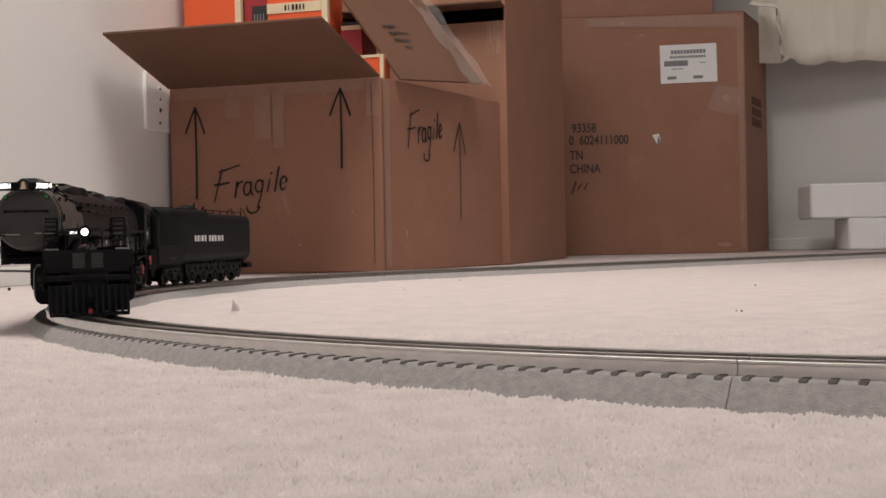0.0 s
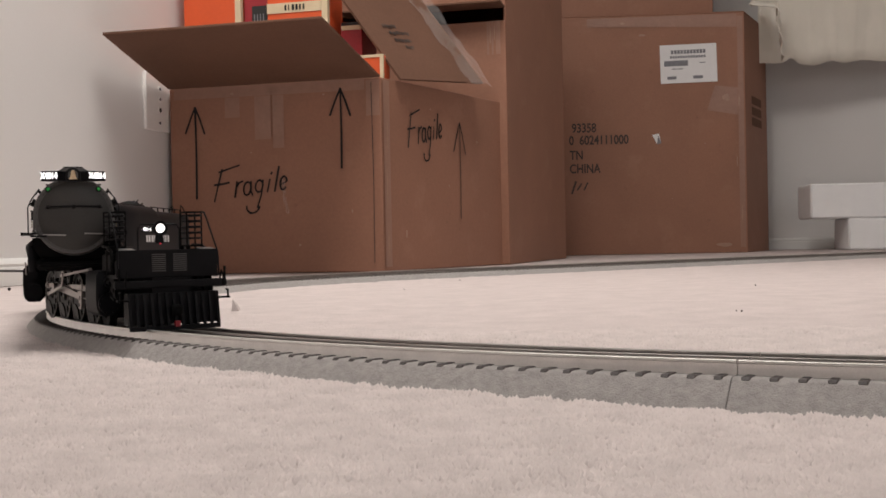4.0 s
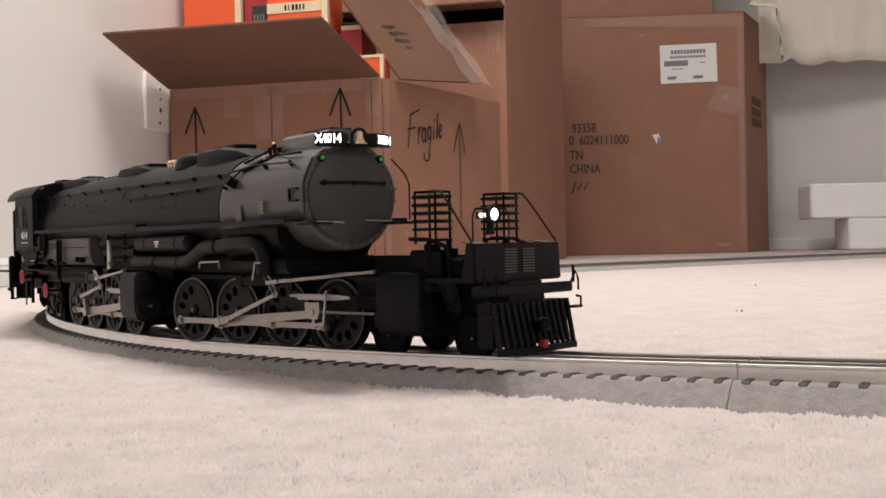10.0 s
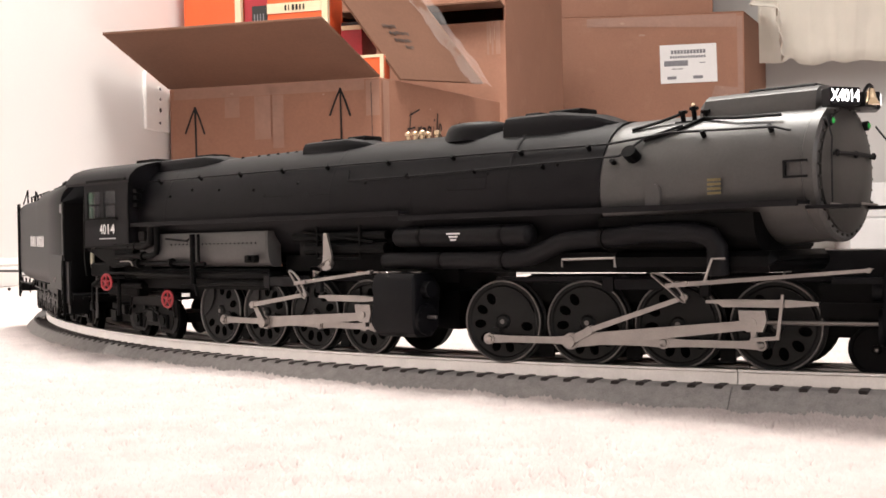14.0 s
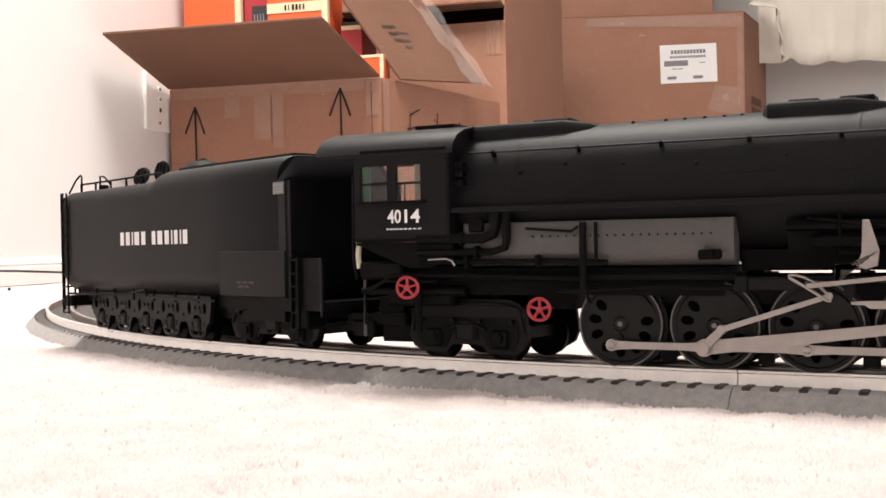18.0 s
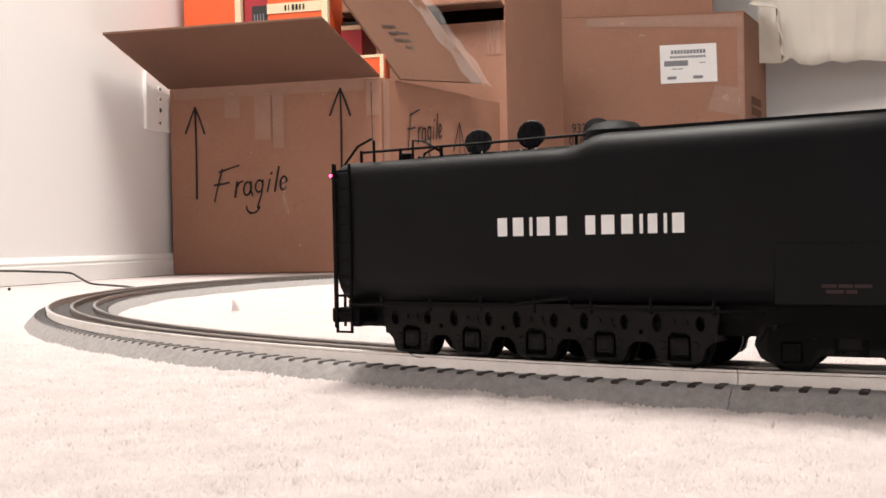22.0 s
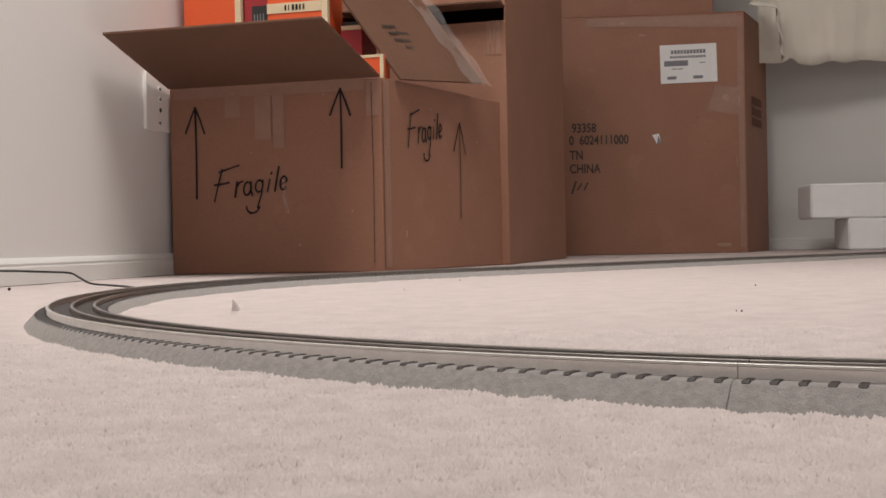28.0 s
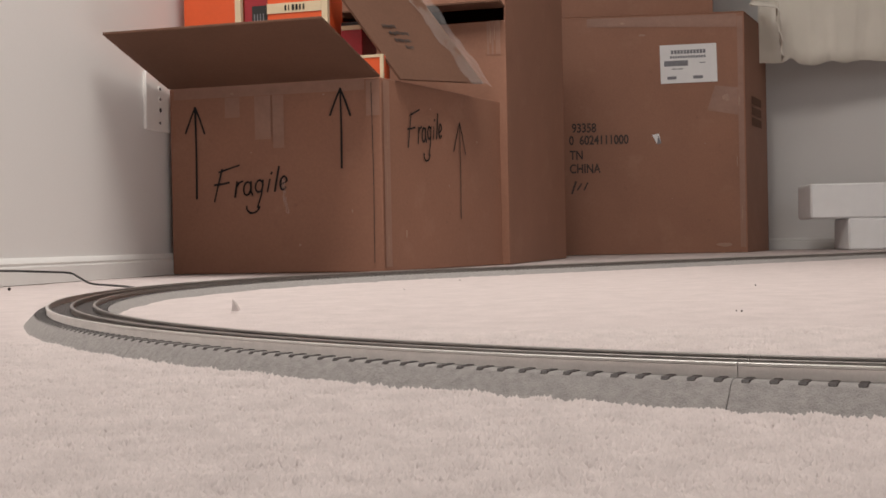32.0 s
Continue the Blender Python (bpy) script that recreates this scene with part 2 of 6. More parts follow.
def single(name, shape, material, label, category, kind="", at=None, smooth=35, group=""):
    ob = new(name, mesh_of(name, shape, material, smooth))
    if at is not None:
        ob.matrix_basis = at
    return tagged(ob, label, category, group, kind)


def empty(name, label, category, at=None, group=""):
    ob = new(name)
    ob.empty_display_size = 0.05
    if at is not None:
        ob.matrix_basis = at
    return tagged(ob, label, category, group)


def lettering(name, text, size, material, parent, at, label="", width=1.0, bold=0.0):
    cu = bpy.data.curves.new(name, "FONT")
    cu.body, cu.size, cu.align_x, cu.align_y, cu.offset = text, size, "CENTER", "CENTER", bold
    tmp = bpy.data.objects.new(name, cu)
    scene.collection.objects.link(tmp)
    dg = bpy.context.evaluated_depsgraph_get()
    me = bpy.data.meshes.new_from_object(tmp.evaluated_get(dg))
    bpy.data.objects.remove(tmp)
    me.materials.clear()
    me.materials.append(material)
    me.transform(Matrix.Diagonal((width, 1, 1, 1)))
    ob = new(name, me)
    ob.parent = parent
    ob.matrix_basis = at
    if label:
        ob["label"] = label
    return ob


# ---- the line of the track: a closed oval ----
CX, CY, RC = 0.5538, 1.261, 0.9165
ZR = 0.0124
STEP = radians(22.5)
J1 = radians(-118.2)
TH_IN = J1 + 3 * STEP
TH_OUT = J1 - 5 * STEP
S_IN, S_OUT = TH_IN * RC, TH_OUT * RC
STRAIGHT = 1.778


def line_at(s, off=0.0, z=0.0):
    """The place on the line at arc s, off metres to its outside, and its heading."""
    if s > S_IN:
        th, run = TH_IN, s - S_IN
    elif s < S_OUT:
        th, run = TH_OUT, s - S_OUT
    else:
        th, run = s / RC, 0.0
    r = RC + off
    h = th + math.pi / 2
    return Vector((CX + r * math.cos(th) + run * math.cos(h), CY + r * math.sin(th) + run * math.sin(h), z)), h
# ---- room ----
RM = Matrix.Translation(WP) @ Matrix.Rotation(radians(ROOM_YAW), 4, "Z")


def wall_block(name, a0, a1, b0, b1, z0, z1, material, label, cat):
    return single(name, Shape().box(a0, a1, b0, b1, z0, z1), material, label, cat, "structure", RM, 0)


def build_floor():
    n = 220
    xs = np.concatenate([np.linspace(-1.8, -0.5, 30, endpoint=False), np.linspace(-0.5, 1.0, n), np.linspace(1.03, 5.2, 60)])
    ys = np.concatenate([np.linspace(-2.85, 0.15, 36, endpoint=False), np.linspace(0.15, 1.1, n), np.linspace(1.11, 5.2, 90)])
    v, f = [], []
    for x in xs:
        for y in ys:
            h = 0.0009 * noise.noise((x * 30, y * 30, 0)) + 0.0013 * noise.noise((x * 160, y * 160, 3))
            v.append((x, y, h - 0.001 - (0.0016 + 0.0022 * min(1.0, max(0.0, (x + 0.1) / 0.4))) * min(1.0, max(0.0, (1.0 - y) / 0.3))))
    m = len(ys)
    for i in range(len(xs) - 1):
        f += [(i * m + j, (i + 1) * m + j, (i + 1) * m + j + 1, i * m + j + 1) for j in range(m - 1)]
    s = Shape()
    s.v, s.f = v, f
    single("floor", s, M["carpet"], "cream plush wall-to-wall carpet", "carpet", "structure", None, 180)


build_floor()
T = 0.1
wall_block("wall_left", -T, 0, B_NEAR - T, B_FAR + T, 0, CEIL, M["wall"], "plain off-white painted wall", "wall")
wall_block("wall_far", 0, A_RIGHT, B_FAR, B_FAR + T, 0, CEIL, M["wall"], "plain grey-white painted wall", "wall")
wall_block("wall_right", A_RIGHT, A_RIGHT + T, B_NEAR - T, B_FAR + T, 0, CEIL, M["wall"], "plain painted wall", "wall")
wall_block("wall_near", 0, A_RIGHT, B_NEAR - T, B_NEAR, 0, CEIL, M["wall"], "plain painted wall", "wall")
wall_block("ceiling", -T, A_RIGHT + T, B_NEAR - T, B_FAR + T, CEIL, CEIL + 0.1, M["ceiling"], "plain white ceiling", "ceiling")


def baseboard(name, along_a, lo, hi, at):
    prof = [(0, 0), (0.013, 0), (0.013, 0.03), (0.0105, 0.033), (0.0105, 0.0345), (0.012, 0.037), (0.009, 0.043), (0.004, 0.047), (0, 0.047)]
    if along_a:
        rings = [[(t, at - d, z) for d, z in prof] for t in (lo, hi)]
    else:
        rings = [[(at + d, t, z) for d, z in prof] for t in (lo, hi)]
    single(name, Shape().loft(rings), M["trim"], "white moulded baseboard along the wall", "baseboard", "structure", RM, 30)


baseboard("baseboard", False, B_NEAR, B_FAR - 0.013, 0)
baseboard("baseboard", True, 0, A_RIGHT, B_FAR)


def outlet():
    """A duplex outlet plate on the left wall."""
    ob = empty("wall_outlet", "ivory wall plate with small round sockets", "outlet", RM @ Matrix.Translation((0.0, 0.612, 0.376)))
    part("plate", Shape().box(0, 0.0085, -0.056, 0.056, -0.062, 0.062, c=0.002), M["plastic"], ob)
    for z, r in ((0.03, 0.0042), (0.008, 0.0042), (-0.016, 0.0065)):
        part("socket", Shape().lathe([(0, r + 0.002), (0.0015, r + 0.002), (0.002, r)], (0.0085, 0.004, z), (1, 0, 0), 14), M["plastic"], ob)
        part("slot", Shape().cyl((0.009, 0.004, z), (0.0108, 0.004, z), r * 0.8, n=10), M["slot"], ob)
    part("screw", Shape().cyl((0.0085, 0.004, 0.048), (0.0097, 0.004, 0.048), 0.003), M["slot"], ob)
    part("screw", Shape().cyl((0.0085, 0.004, -0.044), (0.0097, 0.004, -0.044), 0.003), M["slot"], ob)


outlet()


def face_frame(p, along, up=(0, 0, 1)):
    """A pose whose x runs along a face, y up it and z out of it."""
    x = Vector(along).normalized()
    y = Vector(up).normalized()
    z = x.cross(y).normalized()
    m = Matrix((x, y, z)).transposed().to_4x4()
    m.translation = Vector(p)
    return m


def ribbon(strokes, w, lift=0.0012):
    """Pen strokes as thin flat bands on a face."""
    s = Shape()
    for st in strokes:
        for i in range(len(st) - 1):
            a, b = Vector((*st[i], lift)), Vector((*st[i + 1], lift))
            d = (b - a)
            if d.length < 1e-6:
                continue
            d.normalize()
            k = Vector((-d.y, d.x, 0)) * w * (0.8 + 0.4 * random.random()) * 0.5
            e = d * w * 0.35
            s.add([a - k - e, b - k + e, b + k + e, a + k - e], [(0, 1, 2, 3)])
    return s


def arc2(cx, cy, rx, ry, a0, a1, n=10):
    return [(cx + rx * math.cos(radians(a0 + (a1 - a0) * i / n)), cy + ry * math.sin(radians(a0 + (a1 - a0) * i / n))) for i in range(n + 1)]


def word_fragile(w, h, slant=0.0):
    """The handwritten word, in a box w wide; h is the height of its tall letters."""
    k = w
    st = [
        [(0.02, 0.0), (0.05, 0.45), (0.09, 0.95)], [(0.05, 0.88), (0.16, 0.95), (0.32, 1.05)], [(0.0, 0.5), (0.12, 0.52), (0.2, 0.55)],
        [(0.3, 0.1), (0.31, 0.55)], [(0.31, 0.4), (0.34, 0.52), (0.39, 0.56)],
        arc2(0.46, 0.33, 0.05, 0.2, 60, 400), [(0.505, 0.52), (0.51, 0.25), (0.54, 0.12)],
        arc2(0.62, 0.38, 0.05, 0.18, 50, 400), [(0.67, 0.55), (0.66, 0.1), (0.62, -0.25)], arc2(0.56, -0.2, 0.09, 0.22, -10, -180, 8),
        [(0.74, 0.2), (0.76, 0.55)], [(0.77, 0.72), (0.78, 0.76)],
        [(0.84, 0.2), (0.87, 0.92)],
        [(0.91, 0.38), (0.98, 0.45)] + arc2(0.95, 0.42, 0.045, 0.2, 20, 320),
    ]
    return [[(x * k + y * h * slant, y * h) for x, y in s] for s in st]


def arrow(x, y0, y1, w):
    return [[(x, y0), (x + w * 0.04, (y0 + y1) / 2), (x, y1)], [(x - w, y1 - w * 2.3), (x - w * 0.45, y1 - w * 0.95), (x, y1)], [(x + w * 0.9, y1 - w * 2.4), (x + w * 0.45, y1 - w * 1.1), (x, y1)]]


def carton(name, label, p0, along, across, length, depth, height, wall=0.006, lid=True, z0=0.0, gap=None):
    """A carton of four walls and a bottom; gap: heights between which its front stands open. p0: its near corner; along, across: headings of its two faces from there, in degrees."""
    u = Vector((math.cos(radians(along)), math.sin(radians(along)), 0))
    w = Vector((math.cos(radians(across)), math.sin(radians(across)), 0))
    p0 = Vector((p0[0], p0[1], z0))
    ob = empty(name, label, "carton", Matrix.Translation(p0))
    up = Vector((0, 0, height))

    def slab(n, o, e1, e2, t):
        m = Shape()
        k = []
        for dt in (Vector((0, 0, 0)), t):
            k += [o + dt, o + e1 + dt, o + e1 + e2 + dt, o + e2 + dt]
        m.add(k, [(0, 1, 2, 3), (7, 6, 5, 4), (0, 4, 5, 1), (1, 5, 6, 2), (2, 6, 7, 3), (3, 7, 4, 0)])
        me = part(n, m, M["card"], ob, smooth=0)
        mod = me.modifiers.new("edge", "BEVEL")
        mod.width, mod.segments = wall * 0.4, 2
        return me

    L, D = u * length, w * depth
    o = Vector((0, 0, 0))
    if gap:
        slab("front_panel", o, L, Vector((0, 0, gap[0])), w * wall)
        slab("front_panel", o + Vector((0, 0, gap[1])), L, Vector((0, 0, height - gap[1])), w * wall)
    else:
        slab("front_panel", o, L, up, w * wall)
    slab("back_panel", o + D - w * wall, L, up, w * wall)
    slab("side_panel", o + w * wall, D - w * wall * 2, up, u * wall)
    slab("side_panel", o + L - u * wall + w * wall, D - w * wall * 2, up, u * wall)
    slab("bottom_panel", o + (u + w) * wall, L - u * wall * 2, D - w * wall * 2, Vector((0, 0, wall)))
    if lid:
        for k in (0, 1):
            slab("lid_flap", o + Vector((0, 0, height)) + w * (depth * 0.5 * k + 0.001), L, D * 0.498, Vector((0, 0, wall)))
    return ob, u, w


# ---- the open carton by the left wall ----
AX, AY = -0.125, 2.414
ob, ua, wa = carton("open_carton", "opened brown cardboard carton marked with hand-drawn arrows and a warning word", (AX, AY), 165.0, 60.0, 0.491, 0.6, 0.41, lid=False)
open_carton = ob
na = Vector((-0.26, -0.966, 0)).normalized()
FA = face_frame(Vector((0, 0, 0)) + ua * 0.487 + na * 0.0015, -ua)


def flap(name, hinge, e1, e2, parent, t=0.006, label="", trim=0.0):
    """A lid flap on its hinge; trim slants its end by a share of e1."""
    n = e1.cross(e2).normalized() * t
    e3 = e2 + e1 * trim
    s = Shape().add([hinge, hinge + e1, hinge + e1 + e2, hinge + e3, hinge + n, hinge + e1 + n, hinge + e1 + e2 + n, hinge + e3 + n],
                    [(0, 1, 2, 3), (7, 6, 5, 4), (0, 4, 5, 1), (1, 5, 6, 2), (2, 6, 7, 3), (3, 7, 4, 0)])
    # the flap's shade is in this darker board colour
    k = part(name, s, M["card_dark"], parent, label, smooth=0)
    mod = k.modifiers.new("edge", "BEVEL")
    mod.width, mod.segments = 0.002, 2
    return k


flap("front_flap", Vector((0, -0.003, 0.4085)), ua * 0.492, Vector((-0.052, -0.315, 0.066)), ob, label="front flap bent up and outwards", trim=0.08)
part("marker_arrow", ribbon(arrow(0.059, 0.166, 0.366, 0.024), 0.0042), M["ink"], ob, at=FA, smooth=0)
part("marker_arrow", ribbon(arrow(0.398, 0.222, 0.39, 0.024), 0.0042), M["ink"], ob, at=FA, smooth=0)
part("marker_word", ribbon(word_fragile(0.172, 0.072, 0.14), 0.0038), M["ink"], ob, at=FA @ Matrix.Translation((0.098, 0.158, 0)) @ Matrix.Rotation(radians(2.0), 4, "Z"), smooth=0)
FB = face_frame(Vector((0, 0, 0)) + Vector((math.sin(radians(60)), -math.cos(radians(60)), 0)) * 0.0015, wa)
part("marker_word", ribbon(word_fragile(0.15, 0.078, 0.14), 0.004), M["ink"], ob, at=FB @ Matrix.Translation((0.1, 0.268, 0)) @ Matrix.Rotation(radians(5.0), 4, "Z") , smooth=0)
part("marker_arrow", ribbon(arrow(0.335, 0.115, 0.34, 0.03), 0.0034), M["ink"], ob, at=FB, smooth=0)
# tape and seams
for x0, y0, x1, y1 in ((0.455, 0.33, 0.485, 0.405), (0.2, 0.29, 0.238, 0.384), (0.242, 0.27, 0.268, 0.384), (0.13, 0.34, 0.165, 0.384), (0.008, 0.385, 0.452, 0.409)):
    part("clear_tape", Shape().add([(x0, y0, 0.0008), (x1, y0, 0.0008), (x1, y1, 0.0008), (x0, y1, 0.0008)], [(0, 1, 2, 3)]), M["tape"], ob, at=FA, smooth=0)
part("torn_tape", ribbon([[(0.264, 0.2), (0.266, 0.16), (0.274, 0.13)]], 0.007), M["film"], ob, at=FA, smooth=0)
part("seam", ribbon([[(0.468, 0.02), (0.469, 0.2), (0.467, 0.4)]], 0.0016), M["print"], ob, at=FA, smooth=0)
part("clear_tape", Shape().add([(0.006, 0.01, 0.0008), (0.03, 0.01, 0.0008), (0.03, 0.405, 0.0008), (0.006, 0.405, 0.0008)], [(0, 1, 2, 3)]), M["tape"], ob, at=FB, smooth=0)


def orange_box(at, w, d, h, label, band=False, e=0.012):
    """A small display box with cream edges."""
    o = empty("toy_box", label, "box", at, "boxed toys in the open carton")
    part("box_body", Shape().box(0, w, 0, d, 0, h, c=0.002), M["orange"], o, smooth=0)
    part("cream_edge", Shape().box(w - e, w + 0.0015, -0.0015, e, 0.001, h), M["cream"], o, smooth=0)
    part("cream_edge", Shape().box(0.0, w - e - 0.0005, -0.0015, e, h - e, h), M["cream"], o, smooth=0)
    if band:
        part("cream_band", Shape().box(0.0, w - e - 0.0005, -0.0015, 0.004, 0.21, 0.232), M["cream"], o, smooth=0)
        s = Shape()
        for i, k in enumerate((0.004, 0.001, 0.0055, 0.005, 0.004, 0.004)):
            s.box(0.042 + i * 0.0085, 0.042 + i * 0.0085 + max(k, 0.002), -0.0026, -0.0018, 0.215, 0.227)
        pieces("brand_bar", s, M["ink"], o, smooth=0)
    return o


YA = math.degrees(math.atan2(-ua.y, -ua.x))


def in_carton(x, y, z, yaw=0):
    p = Vector((AX, AY, 0)) + ua * (0.487 - x) + wa * y
    return pose(p.x, p.y, z, 0, 0, YA + yaw)


orange_box(in_carton(-0.003, 0.05, 0.3), 0.138, 0.1, 0.42, "tall orange toy box with cream edges standing in the open carton")
orange_box(in_carton(0.2, 0.05, 0.36), 0.14, 0.1, 0.36, "orange toy box with a cream band of dark lettering", True)
orange_box(in_carton(0.39, 0.03, 0.3), 0.086, 0.05, 0.163, "small orange toy box with a white edge in the carton corner", e=0.006)
o = empty("dark_toy_box", "dark box side with a small black label", "box", in_carton(0.138, 0.06, 0.3))
part("box_body", Shape().box(0, 0.058, 0, 0.08, 0, 0.4, c=0.001), M["red"], o, smooth=0)
part("black_label", Shape().box(0.019, 0.056, -0.001, 0.002, 0.252, 0.292), M["slot"], o, smooth=0)
for i in range(4):
    part("label_bar", Shape().box(0.024 + i * 0.007, 0.0265 + i * 0.007, -0.002, -0.0012, 0.256, 0.274), M["bar"], o, smooth=0)
o = empty("dark_toy_box", "deep red box lying in the carton", "box", in_carton(0.34, 0.1, 0.28))
part("box_body", Shape().box(0, 0.05, 0, 0.1, 0, 0.27, c=0.002), M["red"], o, smooth=0)
part("cream_edge", Shape().box(0.002, 0.049, -0.0012, 0.004, 0.252, 0.262), M["cream"], o, smooth=0)
part("dark_band", Shape().box(0.002, 0.049, -0.0012, 0.004, 0.2625, 0.269), M["slot"], o, smooth=0)

# wrapped cardboard sheet leaning out of the carton
sheet = empty("wrapped_cardboard", "sheet of cardboard in clear plastic film with smeared print", "cardboard sheet", Matrix.Translation((-0.086, 2.455, 0.408)))
E1 = Vector((0.185, 0.26, 0.024))
E2 = Vector((-0.15, 0.045, 0.22))
NS = E1.cross(E2).normalized()
NS = NS if NS.y < 0 else -NS
s = Shape()
c8 = [Vector((0, 0, 0)), E1, E1 + E2, E2]
s.add(c8 + [p + NS * 0.005 for p in c8], [(0, 1, 2, 3), (7, 6, 5, 4), (0, 4, 5, 1), (1, 5, 6, 2), (2, 6, 7, 3), (3, 7, 4, 0)])
# the sheet takes the flaps' shade-darkened colour, to tone down its lit face
part("board", s, M["card_dark"], sheet, smooth=0)
n = 22
v, f = [], []
for i in range(n):
    for j in range(n):
        a, b = 0.8 + 0.27 * i / (n - 1), -0.04 + 1.2 * j / (n - 1)
        v.append(E1 * a + E2 * b + NS * (0.009 + 0.008 * noise.noise((a * 6, b * 5, 1)) + 0.006 * noise.noise((a * 17, b * 13, 5)) + (0.02 * (a - 1) if a > 1 else 0)))
f = [(i * n + j, (i + 1) * n + j, (i + 1) * n + j + 1, i * n + j + 1) for i in range(n - 1) for j in range(n - 1)]
s = Shape()
s.v, s.f = v, f
part("plastic_film", s, M["film"], sheet, "crumpled clear plastic film", smooth=180)
s = Shape()
FS = face_frame(NS * 0.0085, E1, E2)
for i, (xa, xb) in enumerate(((0.06, 0.11), (0.07, 0.16), (0.075, 0.19), (0.1, 0.2), (0.13, 0.15))):
    x = xa
    while x < xb:
        k = random.uniform(0.004, 0.012)
        y = 0.142 - i * 0.02 + random.uniform(-0.0015, 0.0015)
        s.add([(x, y, 0.0), (x + k, y, 0), (x + k, y + 0.009, 0), (x, y + 0.009, 0)], [(0, 1, 2, 3)])
        x += k + 0.003
pieces("print_bar", s, M["print"], sheet, at=FS, smooth=0)



def rubbed(parent, at, spots, name="rubbed_spot"):
    """Pale rubbed marks, each a small ragged patch."""
    for x, y, w, h in spots:
        ring = []
        for k in range(9):
            a = 2 * math.pi * k / 9
            q = 0.7 + 0.5 * random.random()
            ring.append((x + w * q * math.cos(a), y + h * q * math.sin(a), 0.0011))
        part(name, Shape().add(ring, [tuple(range(9))]), M["scuff"], parent, at=at, smooth=0)


rubbed(ob, FA, ((0.148, 0.392, 0.004, 0.003), (0.19, 0.262, 0.002, 0.002), (0.36, 0.38, 0.003, 0.002), (0.3, 0.06, 0.003, 0.003), (0.42, 0.13, 0.002, 0.004)))
rubbed(ob, FB, ((0.09, 0.08, 0.003, 0.009), (0.28, 0.19, 0.002, 0.004), (0.42, 0.3, 0.004, 0.003), (0.2, 0.36, 0.003, 0.002)))
rubbed(ob, FB, ((0.018, 0.06, 0.002, 0.03), (0.016, 0.17, 0.0018, 0.04), (0.02, 0.29, 0.002, 0.035)), "worn_edge")
# ---- the tall cartons behind ----
tall, ut, wt = carton("tall_carton", "tall plain brown cardboard carton", (0.168, 2.885), 165.0, 73.5, 0.5, 0.79, 1.02, gap=(0.615, 0.652))
FC = face_frame(ut * 0.5 + Vector((-0.26, -0.966, 0)).normalized() * 0.0015, -ut)
for x, w in ((0.452, 0.006), (0.464, 0.005), (0.475, 0.012)):
    part("clear_tape", Shape().add([(x, 0.53, 0.0008), (x + w, 0.53, 0.0008), (x + w, 0.615, 0.0008), (x, 0.615, 0.0008)], [(0, 1, 2, 3)]), M["tape"], tall, at=FC, smooth=0)
rubbed(tall, FC, ((0.461, 0.58, 0.0018, 0.03), (0.472, 0.585, 0.0015, 0.024)), "worn_edge")
nt = Vector((-0.26, -0.966, 0)).normalized()
flap("front_flap", Vector((0.0, 0.0, 0.646)), ut * 0.42, nt * 0.06 + Vector((0, 0, 0.004)), tall)

DX, DY = 1.11, 4.17
big, ub, wb = carton("labelled_carton", "large brown cardboard carton with a white label and stencilled print", (DX, DY), 176.0, 63.5, 0.768, 0.4, 0.872)
nd = Vector((0, 0, 1)).cross(ub)
nd = nd if nd.y < 0 else -nd
FD = face_frame(ub * 0.768 + nd * 0.0015, -ub)
ZD = FD @ Matrix.Translation((0.566, 0.692, 0.001)) @ Matrix.Rotation(radians(1.0), 4, "Z")
part("paper_label", Shape().box(-0.102, 0.102, -0.07, 0.07, 0, 0.001), M["label"], big, "white printed label", at=ZD, smooth=0)
s = Shape()
for i in range(11):
    s.box(-0.062 + i * 0.0115, -0.053 + i * 0.0115, 0.036, 0.05, 0.0012, 0.0018)
for i in range(14):
    s.box(-0.066 + i * 0.0093, -0.059 + i * 0.0093, 0.02, 0.029, 0.0012, 0.0018)
s.box(-0.088, -0.002, -0.008, 0.012, 0.0012, 0.0018)
s.box(-0.06, -0.02, -0.02, -0.017, 0.0012, 0.0018)
s.box(-0.078, -0.045, -0.056, -0.045, 0.0012, 0.0018)
s.box(0.015, 0.05, -0.056, -0.045, 0.0012, 0.0018)
s.box(0.04, 0.06, 0.0, 0.003, 0.0012, 0.0018)
pieces("label_bar", s, M["bar"], big, at=ZD, smooth=0)
for text, x, y in (("93358", 0.205, 0.447), ("0  6024111000", 0.258, 0.402), ("TN", 0.176, 0.348), ("CHINA", 0.206, 0.298)):
    lettering("stencil_print", text, 0.046, M["print"], big, FD @ Matrix.Translation((x - 0.022, y + 0.018, 0.0012)), width=0.78, bold=0.0009)
pieces("stencil_print", ribbon([[(0.135, 0.228), (0.15, 0.27)], [(0.155, 0.24), (0.17, 0.262)], [(0.18, 0.24), (0.192, 0.265)]], 0.006), M["print"], big, at=FD, smooth=0)
part("torn_patch", Shape().add([(0.43, 0.435, 0.001), (0.455, 0.44, 0.001), (0.462, 0.408, 0.001), (0.448, 0.4, 0.001)], [(0, 1, 2, 3)]), M["label"], big, at=FD, smooth=0)
part("torn_patch", Shape().add([(0.452, 0.432, 0.0016), (0.464, 0.404, 0.0016), (0.447, 0.4, 0.0016)], [(0, 1, 2)]), M["bar"], big, at=FD, smooth=0)
